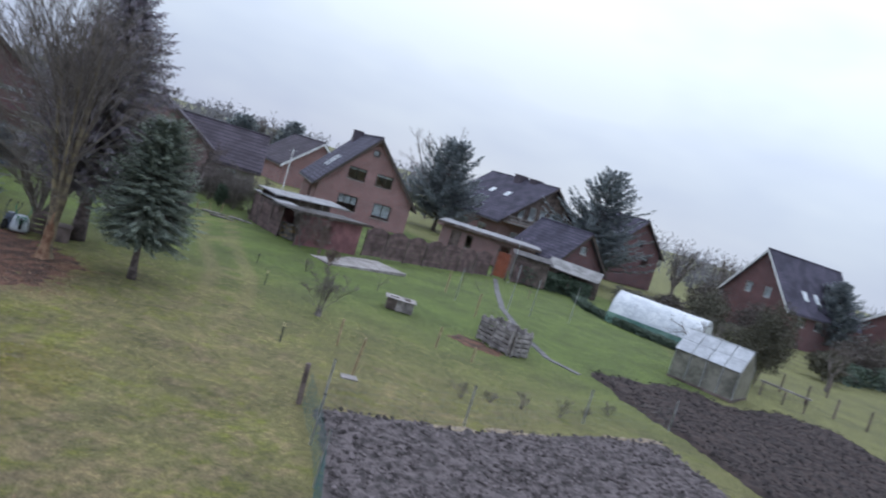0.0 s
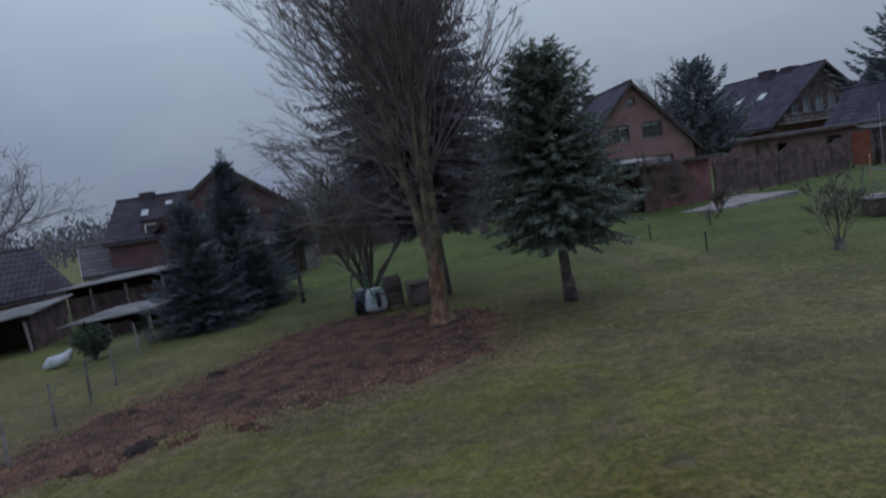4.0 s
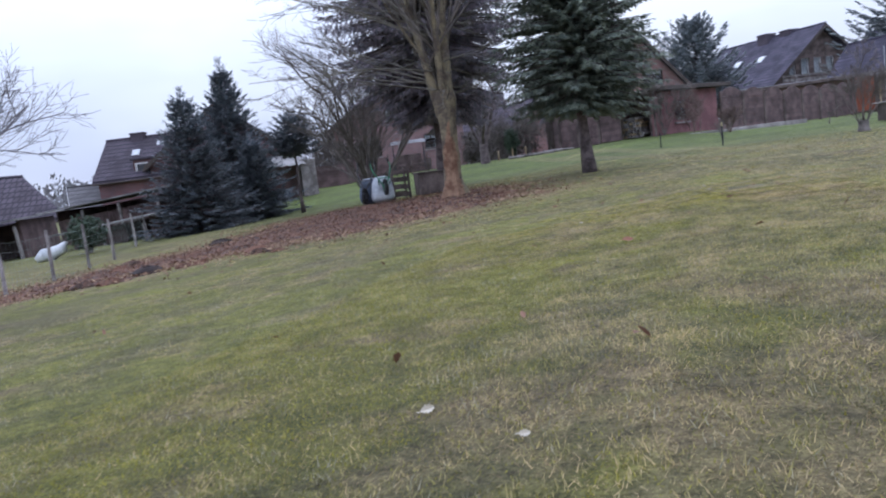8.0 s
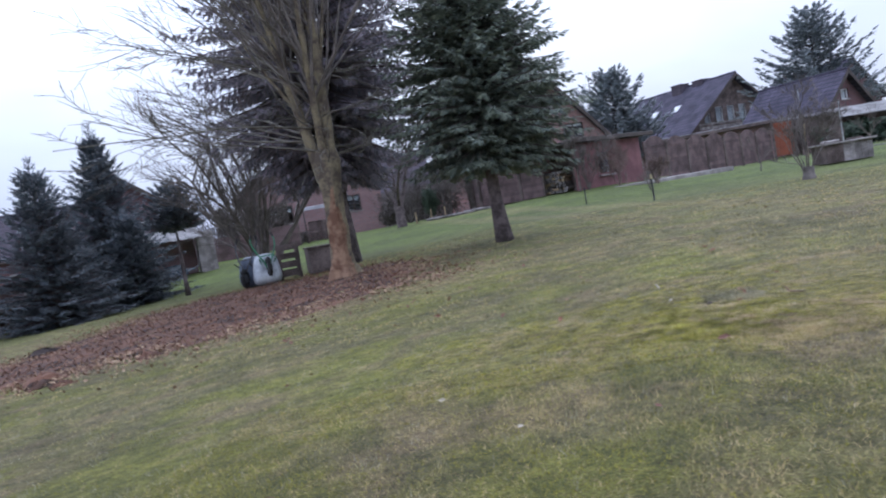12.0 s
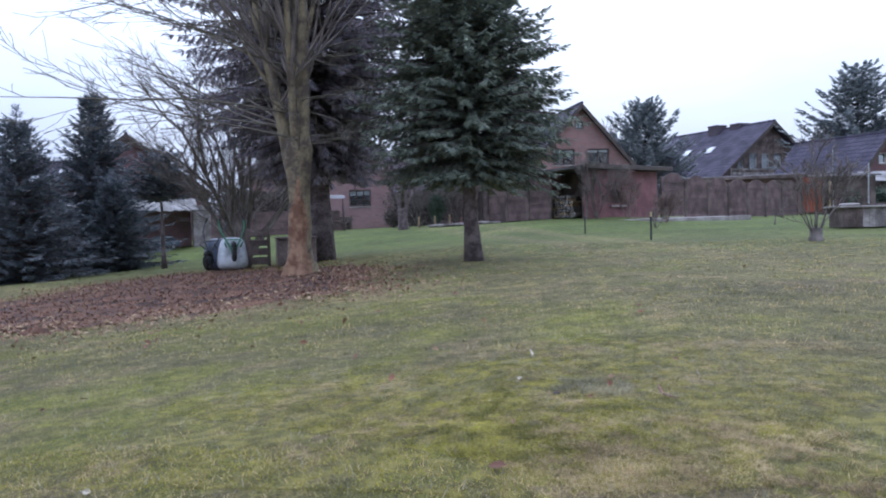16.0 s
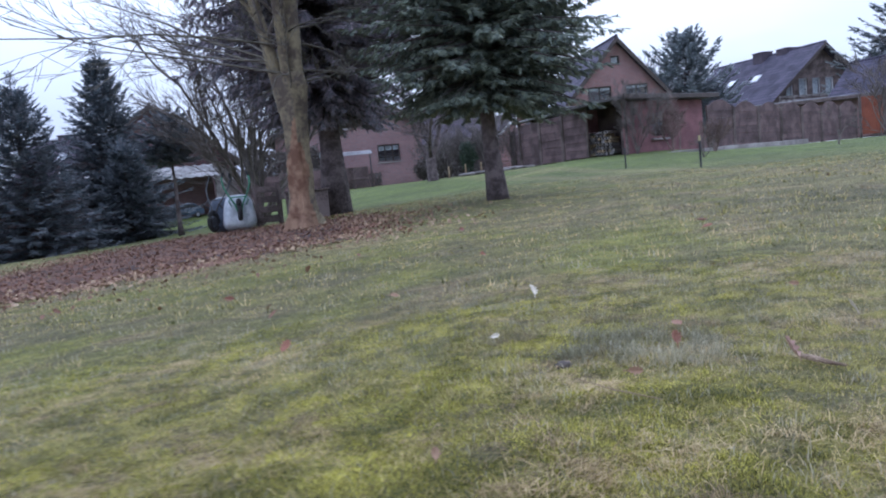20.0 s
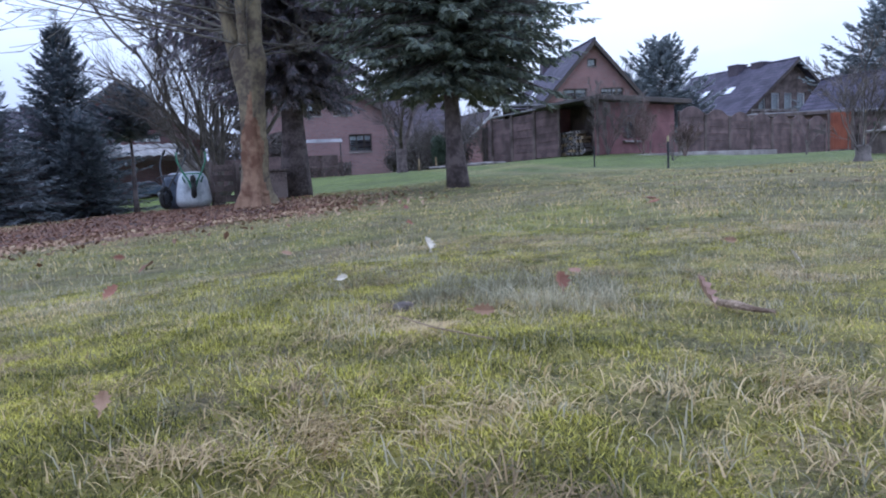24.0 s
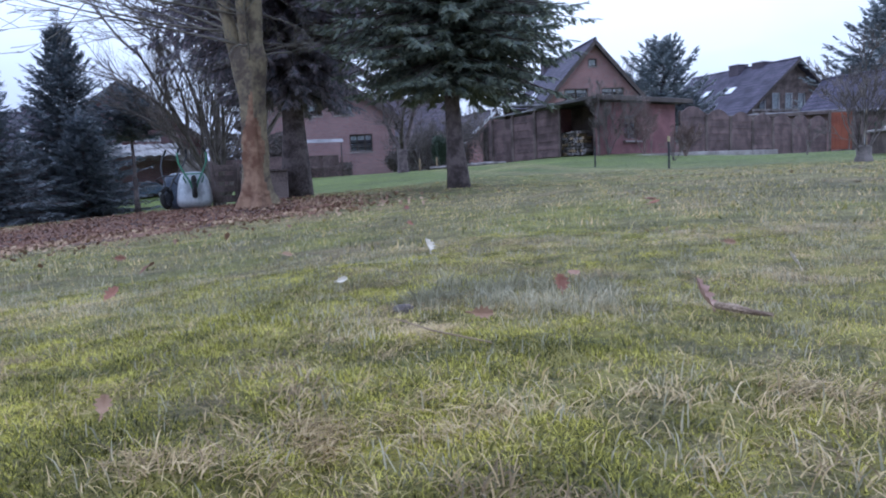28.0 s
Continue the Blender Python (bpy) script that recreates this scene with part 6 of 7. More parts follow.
gate = thing("orange_gate", pose(0.55, 55.6, 0.36, 0, 0, 5), "orange-red painted wooden door in the back fence", "gate")
for k in range(6):
    part("plank", Mesh().box(k * 0.16, k * 0.16 + 0.152, -0.02, 0.02, 0.06, 1.95, 0.006), M_ORANGE, gate)
part("crossbar", Mesh().box(0.0, 0.95, 0.02, 0.05, 0.4, 0.52).box(0.0, 0.95, 0.02, 0.05, 1.4, 1.52), M_WOOD_DARK, gate)
for a in (-0.12, 0.97):
    part("gate_post", Mesh().box(a, a + 0.11, -0.06, 0.06, -0.2, 2.1, 0.01), M_WOOD_DARK, gate)

lean = thing("lean_to", pose(4.6, 60.6, 0.35, 0, 0, -10), "dark open lean-to with a pale sheet roof", "lean-to")
rf = [(-0.2, -1.2, 1.75), (4.3, -1.2, 1.6), (4.3, 1.6, 2.3), (-0.2, 1.6, 2.4)]
part("sheet_roof", Mesh().prism(rf, [(a, b, c + 0.05) for a, b, c in rf]), M_SHEET_DIRTY, lean, "pale sheet roof")
part("back_wall", Mesh().box(0, 4.2, 1.4, 1.5, 0, 2.2), M_WOOD_DARK, lean)
for a in (0.0, 2.0, 4.1):
    part("post", Mesh().box(a, a + 0.09, -1.0, -0.91, 0, 1.75, 0.01), M_WOOD_DARK, lean)

dark_shed = thing("dark_shed", pose(1.8, 57.4, 0.35, 0, 0, 5), "dark timber shed beside the orange door", "shed")
part("front_wall", Mesh().box(0, 2.8, 0, 0.08, 0, 2.0), M_WOOD_DARK, dark_shed)
part("back_wall", Mesh().box(0, 2.8, 1.92, 2.0, 0, 2.0), M_WOOD_DARK, dark_shed)
for a in (0.0, 2.72):
    part("side_wall", Mesh().box(a, a + 0.08, 0.08, 1.92, 0, 2.0), M_WOOD_DARK, dark_shed)
rf = [(-0.2, -0.3, 2.0), (3.0, -0.3, 2.0), (3.0, 2.2, 2.2), (-0.2, 2.2, 2.2)]
part("roof", Mesh().prism(rf, [(a, b, c + 0.07) for a, b, c in rf]), M_FELT, dark_shed)


# sheds low on the western side
def open_shed(x, y, ang, z, w, d, h, label, fall):
    s = thing("open_shed", pose(x, y, z, 0, -fall, ang), label, "shed")
    rf = [(-0.4, -0.7, h - 0.02), (w + 0.4, -0.7, h - 0.02), (w + 0.4, d + 0.2, h + 0.12), (-0.4, d + 0.2, h + 0.12)]
    part("roof", Mesh().prism(rf, [(a, b, c + 0.06) for a, b, c in rf]), M_SHEET_DIRTY, s, "grey sheet roof")
    part("back_wall", Mesh().box(0, w, d - 0.1, d, 0, h), M_WOOD_BROWN, s)
    part("side_wall", Mesh().box(0, 0.1, 0, d - 0.1, 0, h), M_WOOD_BROWN, s)
    part("side_wall", Mesh().box(w - 0.1, w, 0, d - 0.1, 0, h), M_WOOD_BROWN, s)
    # boards added over most of the open front imitate the dark under the roof
    for k in range(int(w * 0.7 / 0.2)):
        part("board", Mesh().box(0.1 + k * 0.2, 0.28 + k * 0.2, 0, 0.03, 0, h * 0.8), M_WOOD_BROWN, s)
    n = max(2, int(w / 1.8))
    for k in range(n + 1):
        part("post", Mesh().box(k * w / n - 0.05, k * w / n + 0.05, -0.55, -0.45, -0.2, h - 0.2, 0.01), M_WOOD_GREY, s)
    return s


open_shed(-29.4, 27.7, 9, -1.62, 3.4, 2.6, 1.3, "low dark shed with a pale sheet roof", 4.5)
open_shed(-35.5, 32.6, 0, -1.80, 8.5, 3.0, 2.35, "long dark open shed with a sheet roof", 3.6)
open_shed(-35.8, 23.4, 30, -1.85, 6.3, 3.5, 1.7, "dark lean-to with a grey roof beside the old tree", 5.0)

# ---- garden things ----


def wheelbarrow(x, y, ang, tub, frame_paint, label, low=0.0):
    """Stood on its nose, underside to the lawn, with wheel, legs and handles showing."""
    b = thing("wheelbarrow", on_ground(x, y, ang), label, "wheelbarrow", "upended wheelbarrows")
    m, n = Mesh(), 28
    for depth, k, lift in ((0.0, 1.0, 0.0), (-0.03, 0.99, 0.0), (-0.10, 0.93, 0.01), (-0.17, 0.82, 0.02), (-0.20, 0.66, 0.03), (-0.21, 0.3, 0.04), (-0.19, 0.28, 0.04), (-0.17, 0.66, 0.03), (-0.10, 0.90, 0.01), (0.0, 0.96, 0.0)):
        for t in np.linspace(0, 2 * math.pi, n, False):
            c, q = math.cos(t), math.sin(t)
            u, v = math.copysign(abs(c) ** 0.5, c), math.copysign(abs(q) ** 0.5, q)
            m.v.append((u * k * (0.29 - 0.055 * v), depth, 0.36 + lift + 0.34 * k * v))
    m.f = [(j * n + i, j * n + (i + 1) % n, (j + 1) * n + (i + 1) % n, (j + 1) * n + i) for j in range(9) for i in range(n)]
    m.f += [tuple(5 * n + i for i in range(n)), tuple(6 * n + i for i in range(n - 1, -1, -1))]
    part("tub", m, tub, b, "pressed sheet tub", smooth=True)
    part("rim", Mesh().tube([m.v[i % n] for i in range(n + 1)], 0.013, 6), M_METAL, b)
    for s in (-1, 1):
        part("frame_tube", Mesh().tube([(0.04 * s, -0.36, 0.40), (0.07 * s, -0.31, 0.52), (0.15 * s, -0.26, 0.66), (0.24 * s, -0.16, 0.86), (0.26 * s, -0.06, 1.02), (0.23 * s, -0.02, 1.10)], 0.017, 7), frame_paint, b)
        part("grip", Mesh().tube([(0.245 * s, -0.04, 1.06), (0.215 * s, -0.01, 1.15)], 0.022, 8), M_RUBBER, b)
        part("leg", Mesh().tube([(0.15 * s, -0.26, 0.66), (0.18 * s, -0.44, 0.60), (0.14 * s, -0.27, 0.50)], 0.014, 6), frame_paint, b)
    part("cross_brace", Mesh().tube([(-0.16, -0.27, 0.66), (0.16, -0.27, 0.66)], 0.014, 6), frame_paint, b, "enamelled brace")
    ring = [(0.0, -0.40 + 0.13 * math.cos(a), 0.42 - low + 0.17 * math.sin(a)) for a in np.linspace(0, 2 * math.pi, 19)]
    wheel = part("tyre", Mesh().tube(ring, 0.048, 8), M_RUBBER, b, smooth=True)
    part("hub", Mesh().tube([(-0.035, -0.40, 0.42 - low), (0.035, -0.40, 0.42 - low)], 0.09, 12), M_DARK_METAL, wheel)


wheelbarrow(-15.4, 25.05, 38, M_TUB, M_GREEN_PAINT, "pale grey wheelbarrow stood upright, with green frame")
wheelbarrow(-15.80, 25.12, 4, M_BLUE_TUB, M_DARK_METAL, "dark blue wheelbarrow stood upright behind the pale one", 0.16)

rack = thing("slatted_bin", on_ground(-15.26, 25.44, 30), "open compost bin of dark wooden slats", "compost bin")
for yy in (0.0, 0.9):
    for k in range(4):
        part("slat", Mesh().box(0.03, 0.40, yy - 0.012, yy + 0.012, 0.08 + k * 0.2, 0.2 + k * 0.2, 0.004), M_WOOD_DARK, rack)
for xx in (0.0, 0.43):
    for yy in (0.0, 0.9):
        part("post", Mesh().box(xx - 0.03, xx + 0.03, yy - 0.03, yy + 0.03, -0.1, 0.86, 0.006), M_WOOD_DARK, rack)
box = thing("dark_compost_box", on_ground(-14.0, 25.3, 33), "dark wooden box behind the tree trunk", "box")
part("body", Mesh().box(-0.4, 0.4, 0, 0.8, 0, 0.55, 0.015), M_WOOD_DARK, box)
part("lid", Mesh().box(-0.43, 0.43, -0.03, 0.83, 0.55, 0.59, 0.01), M_WOOD_DARK, box, "weathered lid")


def pallet(parent_m, label="grey wooden pallet side of a compost bin"):
    p = thing("pallet", parent_m, label, "pallet", "compost bin pallets")
    for k in range(5):
        part("board", Mesh().box(0, 0.98, -0.05, -0.028, 0.1 + k * 0.2, 0.24 + k * 0.2, 0.004), M_WOOD_GREY, p)
    for a in (0.0, 0.44, 0.88):
        part("stringer", Mesh().box(a, a + 0.1, -0.028, 0.07, 0.0, 1.12, 0.006), M_WOOD_GREY, p)
    for k in range(2):
        part("back_board", Mesh().box(0, 0.98, 0.07, 0.092, 0.15 + k * 0.7, 0.29 + k * 0.7, 0.004), M_WOOD_GREY, p)
    return p


PX, PY, PA = 1.75, 31.7, -42
first = pallet(on_ground(PX, PY, PA, 0.02))
ca, sa = math.cos(radians(PA)), math.sin(radians(PA))
for dx, dy, turn in ((1.03, 0.0, PA), (1.12, 0.08, PA + 90), (0.0, 0.08, PA + 90), (2.13, 0.08, PA + 90), (0.0, 1.15, PA), (1.03, 1.15, PA)):
    qx, qy = PX + dx * ca - dy * sa, PY + dx * sa + dy * ca
    copy_thing(first, on_ground(qx, qy, turn, 0.02))
for k, (dx, dy) in enumerate(((0.5, 0.6), (1.6, 0.6))):
    qx, qy = PX + dx * ca - dy * sa, PY + dx * sa + dy * ca
    heap = Mesh()
    n = 14
    rr = random.Random(k)
    heap.v = [(0.4 * f * math.cos(t) * rr.uniform(0.9, 1.1), 0.4 * f * math.sin(t) * rr.uniform(0.9, 1.1), h + rr.uniform(-0.04, 0.04)) for f, h in ((1.0, 0.0), (1.0, 0.55), (0.7, 0.7), (0.35, 0.8), (0.05, 0.83)) for t in np.linspace(0, 2 * math.pi, n, False)]
    heap.f = [(j * n + i, j * n + (i + 1) % n, (j + 1) * n + (i + 1) % n, (j + 1) * n + i) for j in range(4) for i in range(n)]
    ob = tagged(part("compost_heap", heap, M_SOIL, smooth=True), "heap of dark compost between the pallets", "compost")
    ob.matrix_basis = on_ground(qx, qy, 0, 0.02)
flat = tagged(part("flat_stone", Mesh().box(-0.25, 0.25, -0.2, 0.2, 0, 0.05, 0.02), M_CONCRETE), "pale flat stone beside a stake", "stone")
flat.matrix_basis = on_ground(-0.95, 20.55, 20, 0.01)
hutch = thing("garden_hutch", on_ground(-1.95, 32.1, 12), "low grey wooden hutch with a pale slab on top", "hutch")
for k in range(8):
    part("front_board", Mesh().box(-0.6 + k * 0.15, -0.456 + k * 0.15, -0.42, -0.395, 0.02, 0.5, 0.004), M_WOOD_GREY if k > 2 else M_WOOD_DARK, hutch)
part("side_panel", Mesh().box(-0.6, -0.575, -0.395, 0.4, 0.02, 0.5), M_WOOD_DARK, hutch)
part("side_panel", Mesh().box(0.575, 0.6, -0.395, 0.4, 0.02, 0.5), M_WOOD_GREY, hutch)
part("back_panel", Mesh().box(-0.575, 0.575, 0.375, 0.4, 0.02, 0.5), M_WOOD_GREY, hutch)
part("lid", Mesh().box(-0.7, 0.7, -0.5, 0.48, 0.5, 0.55, 0.012), M_CONCRETE, hutch, "pale grey lid")
part("stone", Mesh().box(-0.5, -0.1, -0.2, 0.1, 0.55, 0.62, 0.03), M_CONCRETE, hutch, "flat stone weighing down the lid")
part("stone", Mesh().box(0.15, 0.45, -0.3, 0.05, 0.55, 0.6, 0.02), M_WOOD_DARK, hutch, "dark stone on the lid")


def stake(x, y, h, r, tone, label, group="", tip=None, lean=(0, 0)):
    s = thing("stake", pose(x, y, surface_z(x, y), lean[0], lean[1], x * 40), label, "stake", group)
    part("shaft", Mesh().tube([(0, 0, -0.15), (0, 0, h * 0.5), (0, 0, h - r), (0, 0, h)], [r, r, r, r * 0.7], 8), tone, s)
    if tip is not None:
        part("tip", Mesh().tube([(0, 0, h * 0.84), (0, 0, h * 1.01)], r * 1.08, 8), tip, s, "pale painted top")
    return s


M_YELLOW = mat("faded_yellow_paint", (0.45, 0.38, 0.20), (0.58, 0.50, 0.30), 6.0, 0.6, 0.05)
stake(-8.74, 31.9, 0.5, 0.02, M_DARK_METAL, "short dark iron stake in the lawn", "iron stakes")
stake(-6.93, 28.5, 0.62, 0.022, M_DARK_METAL, "short iron stake with a yellow top in the lawn", "iron stakes", M_YELLOW)
stake(-3.6, 21.8, 0.62, 0.022, M_DARK_METAL, "short iron stake with a yellow top in the lawn", "iron stakes", M_YELLOW)
for x, y, h, ln in ((-2.23, 23.5, 0.95, 4), (0.53, 27.8, 0.85, 2), (2.03, 27.5, 0.6, 0), (-0.95, 20.9, 1.2, 6), (1.2, 36.2, 1.2, 0), (-1.0, 40.6, 1.3, 0)):
    stake(x, y, h, 0.035, M_WOOD_PALE, "pale wooden tree stake in the lawn", "wooden stakes", None, (0, ln))
tall = [(2.6, 40.9, 2.75), (-0.2, 38.8, 1.8), (6.3, 44.5, 2.3), (1.9, 54.8, 3.6), (3.9, 42.0, 2.2)]
for x, y, h in tall:
    p = thing("pole", on_ground(x, y), "thin grey metal pole on the lawn", "pole", "garden poles")
    part("shaft", Mesh().tube([(0, 0, -0.1), (0, 0, h)], 0.022, 8), M_METAL, p)
    part("cap", Mesh().tube([(0, 0, h), (0, 0, h + 0.04)], 0.03, 8), M_DARK_METAL, p)

# wire fence round the vegetable plot
post = thing("fence_post", pose(-1.33, 17.3, surface_z(-1.33, 17.3), 2, -3, 20), "thick dark wooden corner post of the plot fence", "post")
part("shaft", Mesh().tube([(0, 0, -0.2), (0, 0, 0.5), (0.01, 0, 1.02), (0.01, 0, 1.06)], [0.075, 0.07, 0.066, 0.05], 10), M_WOOD_DARK, post)
PLOT_FENCE = [(-0.9, 17.9), (2.6, 19.9), (6.17, 24.2), (9.54, 27.2)]
LEFT_FENCE = [(-1.2, 17.2), (-0.3, 15.2), (0.4, 13.4), (1.2, 10.5)]
for k, (x, y) in enumerate(PLOT_FENCE + LEFT_FENCE[1:]):
    s = thing("fence_post", pose(x, y, surface_z(x, y), 0, 0, 30), "thin galvanised angle-iron fence post", "post", "plot fence posts")
    part("shaft", Mesh().box(-0.02, 0.02, -0.02, -0.014, -0.2, 1.15).box(-0.02, -0.014, -0.014, 0.02, -0.2, 1.15), M_METAL, s)
    part("cap", Mesh().box(-0.03, 0.03, -0.03, 0.03, 1.15, 1.17, 0.004), M_DARK_METAL, s)


def netting(name, points, height, cell, wire, material, label):
    top = thing(name, pose(*points[0], 0), label, "wire fence")
    for (x0, y0), (x1, y1) in zip(points, points[1:]):
        m = Mesh()
        ln = math.dist((x0, y0), (x1, y1))
        nx, nz = int(ln / cell), int(height / cell)
        for k in range(nz + 1):
            m.tube([(x0 + (x1 - x0) * t - points[0][0], y0 + (y1 - y0) * t - points[0][1], surface_z(x0 + (x1 - x0) * t, y0 + (y1 - y0) * t) + 0.05 + k * cell - 0.03 * math.sin(math.pi * t)) for t in (0, 0.25, 0.5, 0.75, 1)], wire, 3, False)
        for k in range(nx + 1):
            t = k / nx
            x, y = x0 + (x1 - x0) * t, y0 + (y1 - y0) * t
            m.tube([(x - points[0][0], y - points[0][1], surface_z(x, y) + 0.05), (x - points[0][0], y - points[0][1], surface_z(x, y) + 0.05 + height)], wire, 3, False)
        part("wire_mesh", m, material, top)


netting("wire_fence", PLOT_FENCE, 0.9, 0.2, 0.0015, M_WIRE, "thin wire mesh fence along the plot")
netting("netting_fence", LEFT_FENCE, 0.85, 0.07, 0.0022, M_GREEN_WIRE, "green netting fence along the plot's side")

# greenhouse
GHA = -30
gh = thing("greenhouse", pose(11.2, 37.6, surface_z(11.2, 37.6), 0, 0, GHA), "small cloudy greenhouse with a pale panelled roof", "greenhouse")
gw, gd, ge, gr = 3.2, 2.5, 1.55, 2.5
for nm, b in (("side_panel", (0, gw, 0, 0.02, 0.1, ge)), ("side_panel", (0, gw, gd - 0.02, gd, 0.1, ge))):
    part(nm, Mesh().box(*b), M_GH_WALL, gh)
for xx in (0.0, gw - 0.02):
    e = [(xx, 0.02, 0.1), (xx, gd - 0.02, 0.1), (xx, gd - 0.02, ge), (xx, gd / 2, gr - 0.03), (xx, 0.02, ge)]
    part("end_panel", Mesh().prism(e, [(a + 0.02, b, c) for a, b, c in e]), M_GH_WALL, gh)
for k in range(4):
    a, b = k * gw / 4 - 0.06 * (k == 0), (k + 1) * gw / 4 + 0.06 * (k == 3) - 0.03
    for sgn in (0, 1):
        for q in range(2):
            f0, f1 = q * 0.5, q * 0.5 + 0.485
            ys = [(-0.1 + (gd / 2 + 0.1) * f) if sgn == 0 else (gd + 0.1 - (gd / 2 + 0.1) * f) for f in (f0, f1)]
            zs = [ge - 0.08 + (gr - ge + 0.08) * f for f in (f0, f1)]
            p4 = [(a, ys[0], zs[0]), (b, ys[0], zs[0]), (b, ys[1], zs[1]), (a, ys[1], zs[1])]
            part("roof_panel", Mesh().prism(p4, [(u, v, w + 0.02) for u, v, w in p4]), M_GH_ROOF, gh)
for xx in (0, gw / 4, gw / 2, gw * 0.75, gw):
    for yy in (-0.015, gd + 0.015):
        part("upright", Mesh().box(xx - 0.02, xx + 0.02, yy - 0.02, yy + 0.02, 0, ge), M_METAL, gh)
part("ridge_bar", Mesh().box(-0.08, gw + 0.08, gd / 2 - 0.03, gd / 2 + 0.03, gr - 0.01, gr + 0.05, 0.008), M_METAL, gh)
part("base", Mesh().box(-0.06, gw + 0.06, -0.06, gd + 0.06, -0.05, 0.1, 0.01), M_WOOD_DARK, gh)

# foil tunnel
tunnel = thing("foil_tunnel", pose(9.0, 51.1, surface_z(9.4, 52.2), 0, 0, -24), "half-round garden tunnel of milky foil", "foil tunnel")
TL, TR = 6.3, 1.75
arc = [(TR * math.cos(a), TR * 1.3 * math.sin(a)) for a in np.linspace(0, math.pi, 19)]
sk = Mesh()
n = len(arc)
sk.v = [(xx, 2 + p, q + 0.012 * math.sin(xx * 9 + p)) for xx in np.linspace(0, TL, 13) for p, q in arc]
sk.f = [(j * n + i, j * n + i + 1, (j + 1) * n + i + 1, (j + 1) * n + i) for j in range(12) for i in range(n - 1)]
part("foil", sk, M_FOIL, tunnel, "milky white foil", smooth=True)
for xx in np.linspace(0, TL, 5):
    part("hoop", Mesh().tube([(xx, 2 + p * 1.012, q * 1.012) for p, q in arc], 0.02, 6), M_METAL, tunnel)
low_front = [(TL * f, 2 - TR * 1.03, z) for f, z in ((0, 0), (1, 0), (1, 0.75), (0, 0.75))]
part("skirt", Mesh().prism(low_front, [(a, b + 0.02, c) for a, b, c in low_front]), M_FOIL_GREEN, tunnel, "green foil skirt")
end = [(-0.02, 2 + p, q) for p, q in arc]
part("end_sheet", Mesh().prism(end, [(-0.035, b, c) for a, b, c in end]), M_FOIL_GREEN, tunnel, "greenish foil end sheet")
part("end_sheet", Mesh().prism([(TL + 0.02, b, c) for a, b, c in end], [(TL + 0.035, b, c) for a, b, c in end]), M_FOIL, tunnel)
dr = part("door", Mesh().box(-0.09, -0.05, 1.45, 2.35, 0.05, 1.9, 0.01), M_FOIL_GREEN, tunnel, "pale green foil door")
part("door_frame", Mesh().box(-0.1, -0.04, 1.38, 1.45, 0, 1.98).box(-0.1, -0.04, 2.35, 2.42, 0, 1.98).box(-0.1, -0.04, 1.45, 2.35, 1.9, 1.98), M_WOOD_PALE, dr)

# rails and posts of the neighbouring plot
for k, (x, y) in enumerate(((19.0, 44.6), (19.9, 43.0), (20.8, 41.2), (22.2, 40.4), (23.4, 49.0), (26.0, 46.0))):
    p = thing("wooden_post", on_ground(x, y, 15 * k), "rough wooden fence post in the far garden", "post", "far garden posts")
    part("shaft", Mesh().tube([(0, 0, -0.1), (0.01, 0, 0.6), (0, 0.01, 1.1)], [0.06, 0.055, 0.05], 7), M_WOOD_DARK, p)
rail = thing("wooden_trestle", on_ground(16.6, 40.9, -35), "pale wooden rail on posts behind the greenhouse", "trestle")
part("rail", Mesh().box(0, 2.6, -0.05, 0.05, 0.75, 0.85, 0.008), M_WOOD_GREY, rail)
for a in (0.1, 1.3, 2.4):
    part("leg", Mesh().box(a, a + 0.08, -0.04, 0.04, -0.05, 0.75, 0.006), M_WOOD_DARK, rail)
# boundary posts low on the western side
for k, (x, y) in enumerate(((-18.65, 17.4), (-19.7, 19.2), (-20.2, 20.4), (-17.6, 15.6), (-22.5, 23.5), (-24.6, 26.2))):
    p = thing("wooden_post", on_ground(x, y, 25 * k), "thin grey wooden fence post by the leaf bed", "post", "western fence posts")
    part("shaft", Mesh().tube([(0, 0, -0.1), (0.01, 0, 0.5), (0.0, 0.015, 0.95)], [0.035, 0.032, 0.028], 7), M_WOOD_GREY, p)
netting("wire_fence", [(-17.6, 15.6), (-18.65, 17.4), (-20.2, 20.4), (-22.5, 23.5), (-24.6, 26.2)], 0.8, 0.16, 0.002, M_WIRE, "rusty wire mesh on the western posts")
sack = tagged(part("white_sack", Mesh().tube([(-0.35, 0, 0.08), (-0.15, 0.05, 0.2), (0.1, 0, 0.22), (0.35, -0.05, 0.32), (0.5, 0, 0.5)], [0.08, 0.19, 0.2, 0.16, 0.05], 9), M_FOIL, smooth=True), "crumpled white plastic sack on the grass", "sack")
sack.matrix_basis = on_ground(-25.2, 22.95, 40, 0.03)

# television mast behind the lean-to
for x, y, h in ((-17.7, 56.9, 4.8),):
    a = thing("antenna_mast", pose(x, y, 0.2), "thin pale mast behind the low roof", "mast")
    part("mast", Mesh().tube([(0, 0, 0), (0, 0, h)], 0.045, 8), M_WHITE, a)
    part("crossbar", Mesh().tube([(-0.35, 0, h - 0.2), (0.3, 0.1, h - 0.1)], 0.02, 6), M_METAL, a)

